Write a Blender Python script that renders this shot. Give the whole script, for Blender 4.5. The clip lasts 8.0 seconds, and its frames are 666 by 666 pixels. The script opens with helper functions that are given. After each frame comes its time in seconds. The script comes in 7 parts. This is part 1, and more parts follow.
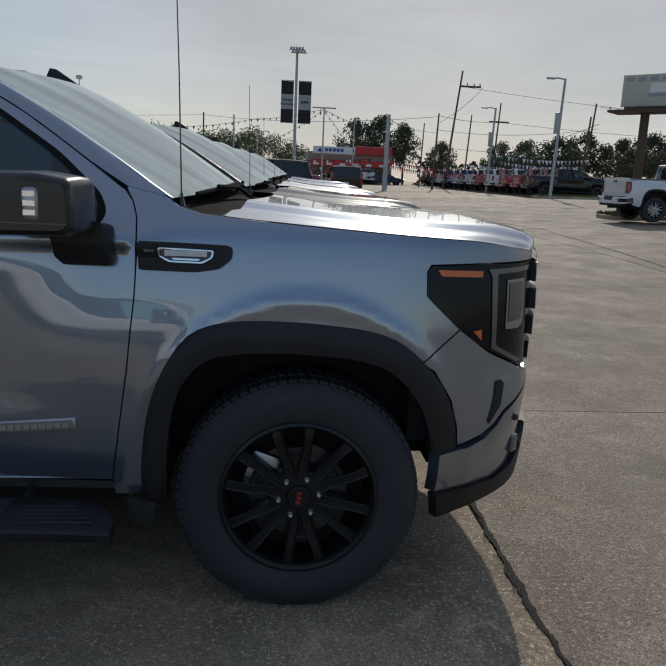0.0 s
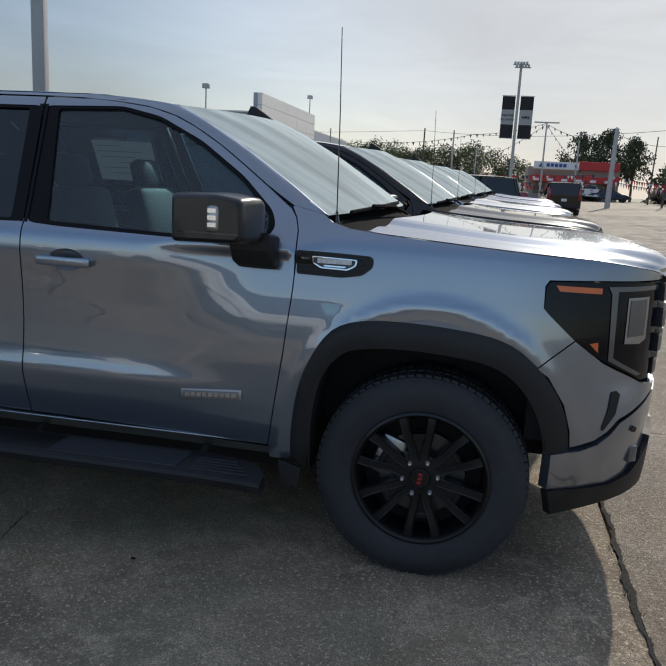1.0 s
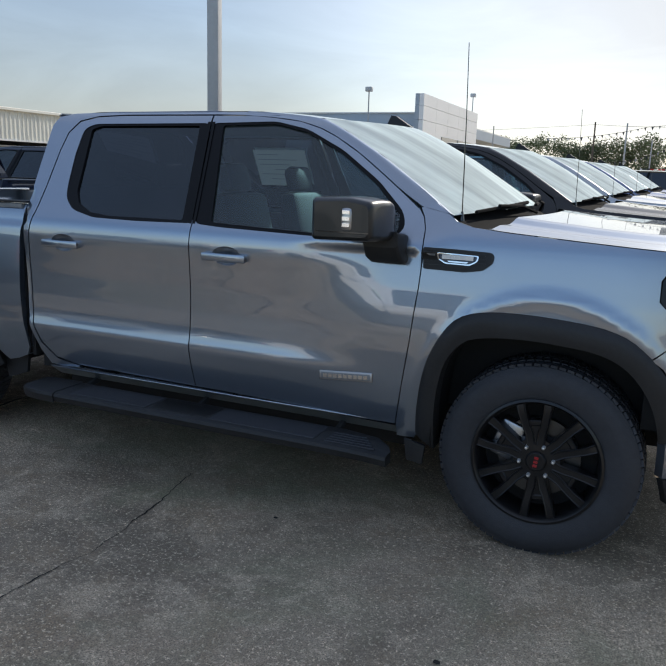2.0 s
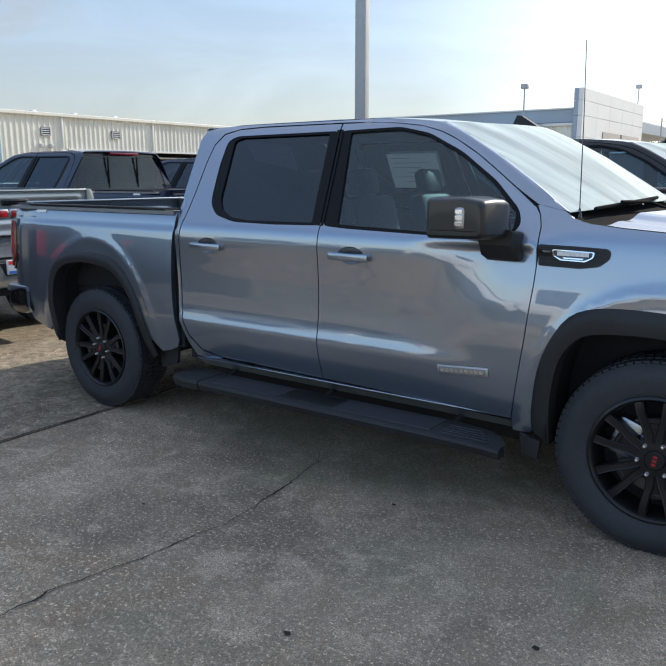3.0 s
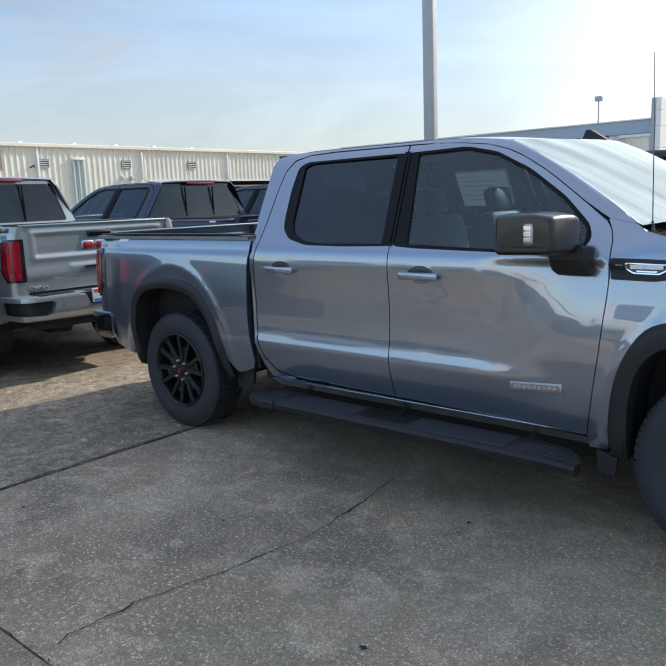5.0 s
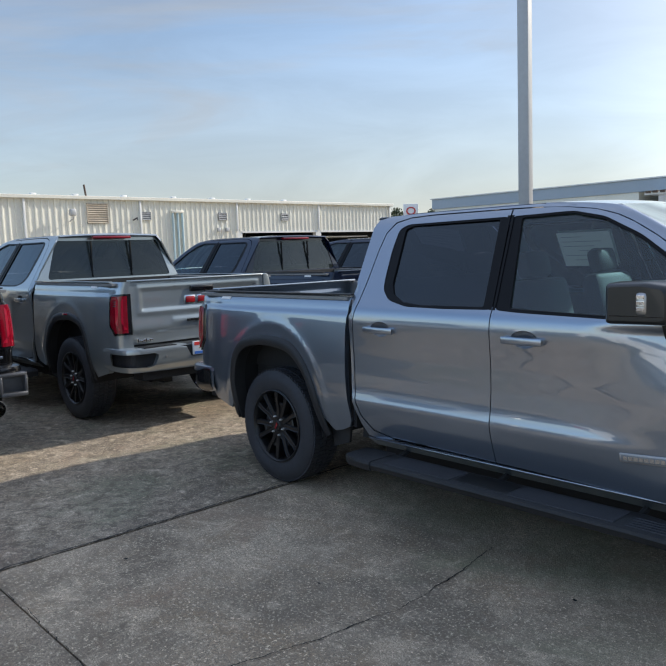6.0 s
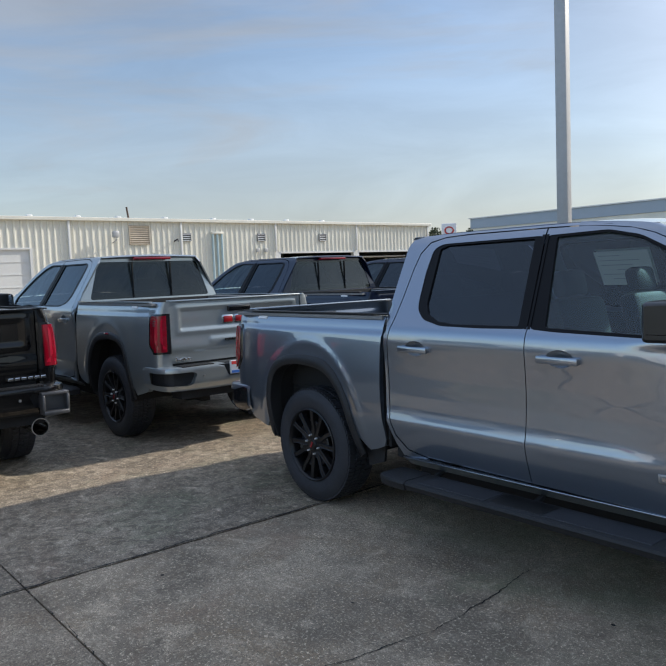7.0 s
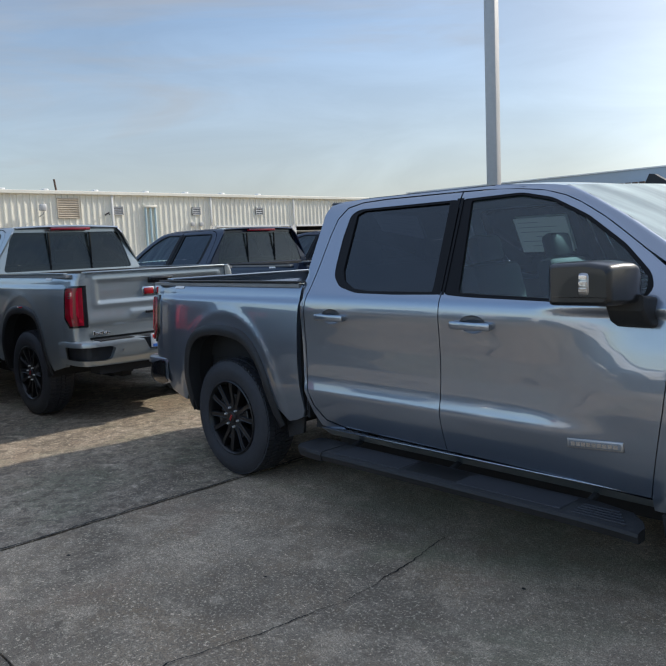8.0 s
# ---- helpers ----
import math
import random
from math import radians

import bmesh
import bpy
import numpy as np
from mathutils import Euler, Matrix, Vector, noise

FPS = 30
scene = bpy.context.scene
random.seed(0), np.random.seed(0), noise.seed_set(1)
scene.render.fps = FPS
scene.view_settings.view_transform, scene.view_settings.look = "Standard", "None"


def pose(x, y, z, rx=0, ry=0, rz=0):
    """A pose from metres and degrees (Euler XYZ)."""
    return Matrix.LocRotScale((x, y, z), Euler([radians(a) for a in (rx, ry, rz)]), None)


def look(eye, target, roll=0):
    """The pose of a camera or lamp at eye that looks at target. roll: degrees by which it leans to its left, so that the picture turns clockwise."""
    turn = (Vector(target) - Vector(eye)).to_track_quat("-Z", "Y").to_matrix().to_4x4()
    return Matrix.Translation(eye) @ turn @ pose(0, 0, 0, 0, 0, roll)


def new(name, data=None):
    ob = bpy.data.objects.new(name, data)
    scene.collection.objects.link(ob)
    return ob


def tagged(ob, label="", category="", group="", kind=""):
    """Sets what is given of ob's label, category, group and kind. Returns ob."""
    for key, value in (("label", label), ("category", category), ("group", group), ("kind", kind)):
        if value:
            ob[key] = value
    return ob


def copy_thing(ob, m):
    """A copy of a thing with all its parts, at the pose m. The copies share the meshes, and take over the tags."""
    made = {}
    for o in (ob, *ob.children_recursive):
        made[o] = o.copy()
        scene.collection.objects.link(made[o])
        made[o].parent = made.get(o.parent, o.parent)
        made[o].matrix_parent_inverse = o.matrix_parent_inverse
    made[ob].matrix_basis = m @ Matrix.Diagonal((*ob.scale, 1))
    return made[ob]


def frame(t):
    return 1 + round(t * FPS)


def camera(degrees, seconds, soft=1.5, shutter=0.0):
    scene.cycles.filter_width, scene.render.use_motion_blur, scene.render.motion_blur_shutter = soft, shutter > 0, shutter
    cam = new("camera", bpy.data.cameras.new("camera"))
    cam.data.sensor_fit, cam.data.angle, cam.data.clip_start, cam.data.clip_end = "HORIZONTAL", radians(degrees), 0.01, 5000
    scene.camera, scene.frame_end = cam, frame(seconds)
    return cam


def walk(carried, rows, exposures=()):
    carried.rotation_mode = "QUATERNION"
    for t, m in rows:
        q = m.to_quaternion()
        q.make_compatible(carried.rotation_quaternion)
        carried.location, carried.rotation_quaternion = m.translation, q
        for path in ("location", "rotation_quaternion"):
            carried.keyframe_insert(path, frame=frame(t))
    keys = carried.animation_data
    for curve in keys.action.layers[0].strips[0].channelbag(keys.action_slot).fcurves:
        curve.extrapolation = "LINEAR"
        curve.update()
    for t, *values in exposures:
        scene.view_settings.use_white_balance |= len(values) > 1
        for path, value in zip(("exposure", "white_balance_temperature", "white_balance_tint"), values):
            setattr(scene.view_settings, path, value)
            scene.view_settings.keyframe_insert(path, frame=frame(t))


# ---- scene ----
from mathutils.geometry import delaunay_2d_cdt

cam = camera(48.35, 8.0)
PATH = [
    (0.0, look((-0.139, -2.439, 1.561), (0.140, 0.485, 0.949), 2.53)),
    (0.5, look((-0.002, -2.666, 1.589), (-0.223, 0.265, 0.987), 2.89)),
    (1.0, look((0.164, -2.846, 1.606), (-0.394, 0.041, 1.009), 3.10)),
    (1.5, look((0.273, -3.044, 1.606), (-0.542, -0.217, 1.020), 2.76)),
    (2.0, look((0.387, -3.119, 1.629), (-0.779, -0.426, 1.006), 1.81)),
    (2.2, look((0.446, -3.156, 1.629), (-0.860, -0.532, 0.993), 1.64)),
    (3.3, look((0.643, -3.204, 1.633), (-1.133, -0.864, 1.025), -0.77)),
    (3.5, look((0.651, -3.211, 1.634), (-1.154, -0.892, 1.029), -1.15)),
    (4.0, look((0.663, -3.240, 1.624), (-1.170, -0.943, 1.021), -1.64)),
    (4.2, look((0.670, -3.245, 1.623), (-1.162, -0.946, 1.023), -1.73)),
    (5.3, look((0.658, -3.245, 1.650), (-1.371, -1.087, 1.174), -2.27)),
    (5.5, look((0.631, -3.262, 1.682), (-1.461, -1.155, 1.250), -2.26)),
    (6.0, look((0.614, -3.298, 1.712), (-1.593, -1.293, 1.388), -2.00)),
    (6.5, look((0.639, -3.310, 1.716), (-1.634, -1.371, 1.452), -2.06)),
    (7.0, look((0.650, -3.300, 1.711), (-1.662, -1.404, 1.472), -2.23)),
    (7.5, look((0.631, -3.244, 1.694), (-1.703, -1.378, 1.426), -2.65)),
    (8.0, look((0.661, -3.103, 1.649), (-1.487, -1.039, 1.302), -2.39)),
]
walk(cam, PATH, [(0.0, -0.32), (0.5, -0.14), (1.0, 0.09), (1.5, 0.33), (2.0, 0.57), (3.5, 1.04), (4.2, 1.05), (5.5, 1.0), (6.5, 0.74), (7.5, 0.74), (8.0, 0.74)])

# ---- sky and sun ----
SUN_AZ = math.atan2(0.26, 1.0)      # from +y towards +x
SUN_EL = radians(30)
world = bpy.data.worlds.new("sky")
scene.world = world
world.use_nodes = True
wn, wl = world.node_tree.nodes, world.node_tree.links
bg = wn["Background"]
sky = wn.new("ShaderNodeTexSky")
sky.sky_type = "NISHITA"
sky.sun_disc = False
sky.sun_elevation = SUN_EL
sky.sun_rotation = SUN_AZ
sky.dust_density = 0.8
sky.ozone_density = 2.0
coord = wn.new("ShaderNodeTexCoord")
stretch = wn.new("ShaderNodeMapping")
stretch.inputs["Scale"].default_value = (1.0, 1.0, 5.0)
stretch.inputs["Rotation"].default_value = (0.15, -0.1, 0.4)
wl.new(coord.outputs["Generated"], stretch.inputs["Vector"])
puff = wn.new("ShaderNodeTexNoise")
puff.inputs["Scale"].default_value = 1.6
puff.inputs["Detail"].default_value = 7
puff.inputs["Roughness"].default_value = 0.56
puff.inputs["Distortion"].default_value = 0.5
wl.new(stretch.outputs["Vector"], puff.inputs["Vector"])
cover = wn.new("ShaderNodeMapRange")
cover.inputs["From Min"].default_value = 0.44
cover.inputs["From Max"].default_value = 0.64
cover.inputs["To Max"].default_value = 0.6
wl.new(puff.outputs["Fac"], cover.inputs["Value"])
# the veil of haze is thick near the ground and on the sun's side
height = wn.new("ShaderNodeSeparateXYZ")
wl.new(coord.outputs["Generated"], height.inputs["Vector"])
veil = wn.new("ShaderNodeMapRange")
veil.inputs["From Min"].default_value = -0.02
veil.inputs["From Max"].default_value = 0.33
veil.inputs["To Min"].default_value = 0.85
veil.inputs["To Max"].default_value = 0.0
wl.new(height.outputs["Z"], veil.inputs["Value"])
side = wn.new("ShaderNodeVectorMath")
side.operation = "DOT_PRODUCT"
side.inputs[1].default_value = (math.sin(SUN_AZ), math.cos(SUN_AZ), 0.3)
wl.new(coord.outputs["Generated"], side.inputs[0])
sunny = wn.new("ShaderNodeMapRange")
sunny.inputs["From Min"].default_value = 0.55
sunny.inputs["From Max"].default_value = 1.0
sunny.inputs["To Max"].default_value = 0.9
wl.new(side.outputs["Value"], sunny.inputs["Value"])


# opposite the sun the haze is thin and the blue reaches down
low_blue = wn.new("ShaderNodeMapRange")
low_blue.inputs["From Min"].default_value = -0.5
low_blue.inputs["From Max"].default_value = 0.3
low_blue.inputs["To Min"].default_value = 0.35
wl.new(side.outputs["Value"], low_blue.inputs["Value"])
veiled = wn.new("ShaderNodeMath")
veiled.operation = "MULTIPLY"
wl.new(veil.outputs["Result"], veiled.inputs[0])
wl.new(low_blue.outputs["Result"], veiled.inputs[1])


def wmax(a, b):
    n = wn.new("ShaderNodeMath")
    n.operation = "MAXIMUM"
    wl.new(a, n.inputs[0])
    wl.new(b, n.inputs[1])
    return n.outputs[0]


# away from the sun the sky is clearer
clear = wn.new("ShaderNodeMapRange")
clear.inputs["From Min"].default_value = -0.5
clear.inputs["From Max"].default_value = 0.2
clear.inputs["To Min"].default_value = 0.2
wl.new(side.outputs["Value"], clear.inputs["Value"])
thin = wn.new("ShaderNodeMath")
thin.operation = "MULTIPLY"
wl.new(clear.outputs["Result"], thin.inputs[0])
wl.new(cover.outputs["Result"], thin.inputs[1])
cloud = wn.new("ShaderNodeMix")
cloud.data_type = "RGBA"
high = wn.new("ShaderNodeMapRange")
high.inputs["From Min"].default_value = 0.36
high.inputs["From Max"].default_value = 0.8
high.inputs["To Max"].default_value = 0.3
wl.new(height.outputs["Z"], high.inputs["Value"])
wl.new(wmax(wmax(wmax(thin.outputs["Value"], veiled.outputs["Value"]), sunny.outputs["Result"]), high.outputs["Result"]), cloud.inputs["Factor"])
gain = wn.new("ShaderNodeVectorMath")
gain.operation = "SCALE"
gain.inputs["Scale"].default_value = 1.22
wl.new(sky.outputs["Color"], gain.inputs[0])
wl.new(gain.outputs["Vector"], cloud.inputs["A"])
CLOUD = (3.55, 3.62, 3.74, 1)
cloud.inputs["B"].default_value = CLOUD
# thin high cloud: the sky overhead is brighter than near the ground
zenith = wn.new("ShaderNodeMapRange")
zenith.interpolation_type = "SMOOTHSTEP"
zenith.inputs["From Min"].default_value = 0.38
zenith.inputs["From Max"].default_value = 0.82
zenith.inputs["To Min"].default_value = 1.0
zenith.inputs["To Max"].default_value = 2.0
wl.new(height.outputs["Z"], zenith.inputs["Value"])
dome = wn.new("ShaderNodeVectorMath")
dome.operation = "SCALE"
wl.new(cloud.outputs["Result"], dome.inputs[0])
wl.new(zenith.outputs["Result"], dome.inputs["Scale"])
glare = wn.new("ShaderNodeMapRange")
glare.interpolation_type = "SMOOTHSTEP"
glare.inputs["From Min"].default_value = 0.72
glare.inputs["From Max"].default_value = 1.0
glare.inputs["To Min"].default_value = 0.74
glare.inputs["To Max"].default_value = 1.38
wl.new(side.outputs["Value"], glare.inputs["Value"])
wisp = wn.new("ShaderNodeMapRange")
wisp.inputs["From Min"].default_value = 0.35
wisp.inputs["From Max"].default_value = 0.70
wisp.inputs["To Min"].default_value = 0.97
wisp.inputs["To Max"].default_value = 1.10
streak = wn.new("ShaderNodeTexNoise")
streak.inputs["Scale"].default_value = 3.2
streak.inputs["Detail"].default_value = 9
streak.inputs["Roughness"].default_value = 0.6
streak.inputs["Distortion"].default_value = 0.8
wl.new(stretch.outputs["Vector"], streak.inputs["Vector"])
wl.new(streak.outputs["Fac"], wisp.inputs["Value"])
shine = wn.new("ShaderNodeMath")
shine.operation = "MULTIPLY"
wl.new(glare.outputs["Result"], shine.inputs[0])
wl.new(wisp.outputs["Result"], shine.inputs[1])
# light scattered back makes the sky opposite the sun brighter than the sky at its side
facing = wn.new("ShaderNodeMapRange")
facing.interpolation_type = "SMOOTHSTEP"
facing.inputs["From Min"].default_value = -0.9
facing.inputs["From Max"].default_value = 0.35
facing.inputs["To Min"].default_value = 1.35
facing.inputs["To Max"].default_value = 1.0
wl.new(side.outputs["Value"], facing.inputs["Value"])
scatter = wn.new("ShaderNodeMath")
scatter.operation = "MULTIPLY"
wl.new(shine.outputs["Value"], scatter.inputs[0])
wl.new(facing.outputs["Result"], scatter.inputs[1])
haze = wn.new("ShaderNodeVectorMath")
haze.operation = "SCALE"
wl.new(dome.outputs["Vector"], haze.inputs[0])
wl.new(scatter.outputs["Value"], haze.inputs["Scale"])
wl.new(haze.outputs["Vector"], bg.inputs["Color"])
bg.inputs["Strength"].default_value = 0.10

sun = new("sun", bpy.data.lights.new("sun", "SUN"))
sun.data.energy = 2.6
sun.data.angle = radians(1.0)
sun.data.color = (1.0, 0.93, 0.82)
toward = Vector((math.sin(SUN_AZ) * math.cos(SUN_EL), math.cos(SUN_AZ) * math.cos(SUN_EL), math.sin(SUN_EL)))
sun.matrix_world = look(toward * 60, (0, 0, 0))


# ---- materials ----
def material(name, color=(0.5, 0.5, 0.5), rough=0.5, metal=0.0, coat=0.0, vary=0.0, scale=8.0, bump=0.0, bump_scale=60.0, spec=0.5):
    """A principled material with an uneven tone at two scales and a fine relief."""
    m = bpy.data.materials.new(name)
    m.use_nodes = True
    n, l = m.node_tree.nodes, m.node_tree.links
    b = n["Principled BSDF"]
    b.inputs["Base Color"].default_value = (*color, 1)
    b.inputs["Roughness"].default_value = rough
    b.inputs["Metallic"].default_value = metal
    b.inputs["Coat Weight"].default_value = coat
    b.inputs["Coat Roughness"].default_value = 0.03
    b.inputs["Specular IOR Level"].default_value = spec
    if vary or bump:
        tc = n.new("ShaderNodeTexCoord")
    if vary:
        big, fine = n.new("ShaderNodeTexNoise"), n.new("ShaderNodeTexNoise")
        big.inputs["Scale"].default_value, fine.inputs["Scale"].default_value = scale * 0.2, scale * 3
        big.inputs["Detail"].default_value = fine.inputs["Detail"].default_value = 5
        add = n.new("ShaderNodeMath")
        add.operation = "MULTIPLY_ADD"
        add.inputs[1].default_value = 0.5
        l.new(tc.outputs["Object"], big.inputs["Vector"])
        l.new(tc.outputs["Object"], fine.inputs["Vector"])
        l.new(fine.outputs["Fac"], add.inputs[0])
        l.new(big.outputs["Fac"], add.inputs[2])
        ramp = n.new("ShaderNodeMapRange")
        ramp.inputs["From Min"].default_value, ramp.inputs["From Max"].default_value = 0.45, 1.05
        ramp.inputs["To Min"].default_value, ramp.inputs["To Max"].default_value = 1 - vary, 1 + vary
        l.new(add.outputs[0], ramp.inputs["Value"])
        mul = n.new("ShaderNodeVectorMath")
        mul.operation = "SCALE"
        mul.inputs[0].default_value = color
        l.new(ramp.outputs["Result"], mul.inputs["Scale"])
        l.new(mul.outputs["Vector"], b.inputs["Base Color"])
        rr = n.new("ShaderNodeMapRange")
        rr.inputs["To Min"].default_value, rr.inputs["To Max"].default_value = max(0.02, rough - 0.08), min(1, rough + 0.08)
        l.new(big.outputs["Fac"], rr.inputs["Value"])
        l.new(rr.outputs["Result"], b.inputs["Roughness"])
    if bump:
        bn, bu = n.new("ShaderNodeTexNoise"), n.new("ShaderNodeBump")
        bn.inputs["Scale"].default_value, bn.inputs["Detail"].default_value = bump_scale, 4
        bu.inputs["Strength"].default_value, bu.inputs["Distance"].default_value = bump, 0.01
        l.new(tc.outputs["Object"], bn.inputs["Vector"])
        l.new(bn.outputs["Fac"], bu.inputs["Height"])
        l.new(bu.outputs["Normal"], b.inputs["Normal"])
    return m


def paint_material(name, color, metal=0.55, rough=0.32, flake=0.008):
    """Car paint: a metallic flake base under clear coat."""
    m = material(name, color, rough, metal, 1.0)
    m.node_tree.nodes["Principled BSDF"].inputs["Coat IOR"].default_value = 2.15 if 0.1 < max(color) < 0.4 else 1.6
    n, l = m.node_tree.nodes, m.node_tree.links
    b = n["Principled BSDF"]
    tc, v, bu = n.new("ShaderNodeTexCoord"), n.new("ShaderNodeTexVoronoi"), n.new("ShaderNodeBump")
    v.inputs["Scale"].default_value = 900
    bu.inputs["Strength"].default_value, bu.inputs["Distance"].default_value = flake, 0.001
    l.new(tc.outputs["Object"], v.inputs["Vector"])
    l.new(v.outputs["Distance"], bu.inputs["Height"])
    l.new(bu.outputs["Normal"], b.inputs["Normal"])
    dust = n.new("ShaderNodeTexNoise")
    dust.inputs["Scale"].default_value, dust.inputs["Detail"].default_value = 3, 6
    cr = n.new("ShaderNodeMapRange")
    cr.inputs["To Min"].default_value, cr.inputs["To Max"].default_value = 0.005, 0.035
    l.new(tc.outputs["Object"], dust.inputs["Vector"])
    l.new(dust.outputs["Fac"], cr.inputs["Value"])
    l.new(cr.outputs["Result"], b.inputs["Coat Roughness"])
    return m


def glass_material(name, tint, see, film=0.03, streak_scale=None):
    """Thin car glass: a mirror-like face over a tinted view through, with a pale film for dust and painted-in
    reflections.
    """
    m = bpy.data.materials.new(name)
    m.use_nodes = True
    n, l = m.node_tree.nodes, m.node_tree.links
    n.remove(n["Principled BSDF"])
    out = n["Material Output"]
    tr, gl, mix, fr = (n.new("ShaderNodeBsdfTransparent"), n.new("ShaderNodeBsdfGlossy"), n.new("ShaderNodeMixShader"), n.new("ShaderNodeFresnel"))
    tr.inputs["Color"].default_value = (*[c * see for c in tint], 1)
    gl.inputs["Roughness"].default_value = 0.015
    fr.inputs["IOR"].default_value = 1.6
    gl.inputs["Color"].default_value = (0.84, 0.93, 1.0, 1)
    l.new(fr.outputs[0], mix.inputs[0])
    l.new(tr.outputs[0], mix.inputs[1])
    l.new(gl.outputs[0], mix.inputs[2])
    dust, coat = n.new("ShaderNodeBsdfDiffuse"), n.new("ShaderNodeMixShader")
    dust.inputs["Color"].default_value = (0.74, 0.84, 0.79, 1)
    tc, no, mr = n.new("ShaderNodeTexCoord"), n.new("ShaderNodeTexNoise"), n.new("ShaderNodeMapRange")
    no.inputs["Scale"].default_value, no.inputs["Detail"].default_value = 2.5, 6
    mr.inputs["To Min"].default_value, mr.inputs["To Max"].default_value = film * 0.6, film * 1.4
    if streak_scale:      # pale streaks put into the film for the windscreen's reflections
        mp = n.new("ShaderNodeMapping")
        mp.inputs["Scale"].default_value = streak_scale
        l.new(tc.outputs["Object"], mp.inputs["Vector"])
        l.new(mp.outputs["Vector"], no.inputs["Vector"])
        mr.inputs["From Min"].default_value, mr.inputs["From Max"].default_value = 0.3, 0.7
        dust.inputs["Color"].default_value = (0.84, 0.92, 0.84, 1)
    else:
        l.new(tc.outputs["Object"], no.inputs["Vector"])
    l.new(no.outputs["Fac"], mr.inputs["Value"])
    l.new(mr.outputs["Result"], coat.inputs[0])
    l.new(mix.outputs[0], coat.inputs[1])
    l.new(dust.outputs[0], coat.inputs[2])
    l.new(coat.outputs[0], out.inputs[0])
    return m


PAINT = paint_material("blue_grey_metallic_paint", (0.225, 0.268, 0.332), 0.80, 0.30)
PAINT_HD = paint_material("grey_metallic_paint", (0.33, 0.37, 0.388), 0.65, 0.32)
PAINT_BLACK = paint_material("black_paint", (0.003, 0.003, 0.0035), 0.0, 0.3)
PAINT_NAVY = paint_material("navy_paint", (0.006, 0.012, 0.032), 0.0, 0.3)
for dark_paint in (PAINT_BLACK, PAINT_NAVY):
    dark_paint.node_tree.nodes["Principled BSDF"].inputs["Specular IOR Level"].default_value = 0.1
    dark_paint.node_tree.nodes["Principled BSDF"].inputs["Coat IOR"].default_value = 1.5
PAINT_WHITE = paint_material("white_paint", (0.72, 0.73, 0.74), 0.0, 0.4)
PAINT_SILVER = paint_material("silver_paint", (0.42, 0.44, 0.46), 0.7)
PAINT_RED = paint_material("red_paint", (0.36, 0.015, 0.02), 0.2)
PAINT_BLUE = paint_material("blue_paint", (0.03, 0.07, 0.19), 0.4)
PLASTIC = material("black_textured_plastic", (0.022, 0.0225, 0.024), 0.5, spec=0.35, vary=0.25, scale=20, bump=0.15, bump_scale=400)
GLOSS_BLACK = material("gloss_black", (0.008, 0.008, 0.009), 0.12, coat=0.6)
SATIN_BLACK = material("satin_black_alloy", (0.010, 0.010, 0.011), 0.34, coat=0.15, spec=0.35)
RUBBER = material("tyre_rubber", (0.033, 0.035, 0.041), 0.62, spec=0.4, vary=0.3, scale=14, bump=0.2, bump_scale=200)
MIRROR_BLACK = material("satin_black_housing", (0.011, 0.0115, 0.0125), 0.32, coat=0.25, vary=0.15, scale=12, bump=0.05, bump_scale=500)
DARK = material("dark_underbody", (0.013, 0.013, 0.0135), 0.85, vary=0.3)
COWL = material("matt_black_cowl", (0.012, 0.012, 0.0125), 0.95, spec=0.05, vary=0.2, scale=10)
CHROME = material("chrome", (0.75, 0.76, 0.77), 0.12, 1.0)
NUT = material("bright_nut", (0.8, 0.8, 0.8), 0.28, 0.7)
STEEL = material("brushed_steel", (0.42, 0.42, 0.43), 0.35, 1.0, vary=0.1)
BRAKE = material("brake_disc_steel", (0.11, 0.11, 0.11), 0.4, 1.0, vary=0.15, scale=30)
BADGE_RED = material("red_badge_enamel", (0.33, 0.012, 0.016), 0.25, coat=0.5)
AMBER = material("amber_lens", (0.75, 0.16, 0.03), 0.2, coat=0.6)
LAMP_RED = material("red_lamp_lens", (0.22, 0.002, 0.012), 0.10, coat=0.8)
LAMP_DARK = material("smoked_lamp_lens", (0.004, 0.005, 0.009), 0.03, coat=0.0, spec=0.3)
LAMP_CLEAR = material("clear_lamp_lens", (0.11, 0.115, 0.12), 0.18, 0.3, coat=1.0)
SEAT = material("black_seat_leather", (0.008, 0.0095, 0.011), 0.6, vary=0.2, scale=10, bump=0.1, bump_scale=120)
PAPER = material("cream_paper", (0.72, 0.68, 0.52), 0.8, vary=0.05)
pn, pl = PAPER.node_tree.nodes, PAPER.node_tree.links
thin_paper, both_ways = pn.new("ShaderNodeBsdfTranslucent"), pn.new("ShaderNodeMixShader")
thin_paper.inputs["Color"].default_value = (0.84, 0.80, 0.62, 1)
both_ways.inputs[0].default_value = 0.75
pl.new(pn["Principled BSDF"].outputs[0], both_ways.inputs[1])
pl.new(thin_paper.outputs[0], both_ways.inputs[2])
pl.new(both_ways.outputs[0], pn["Material Output"].inputs[0])
INK = material("grey_print", (0.42, 0.40, 0.33), 0.8)
WHITE_PLASTIC = material("white_card", (0.78, 0.78, 0.78), 0.5, vary=0.04)
CARD_RED = material("red_print", (0.55, 0.03, 0.03), 0.5)
CARD_NAVY = material("navy_enamel", (0.012, 0.018, 0.045), 0.3, coat=0.5)
CARD_BLUE = material("blue_print", (0.03, 0.13, 0.45), 0.5)
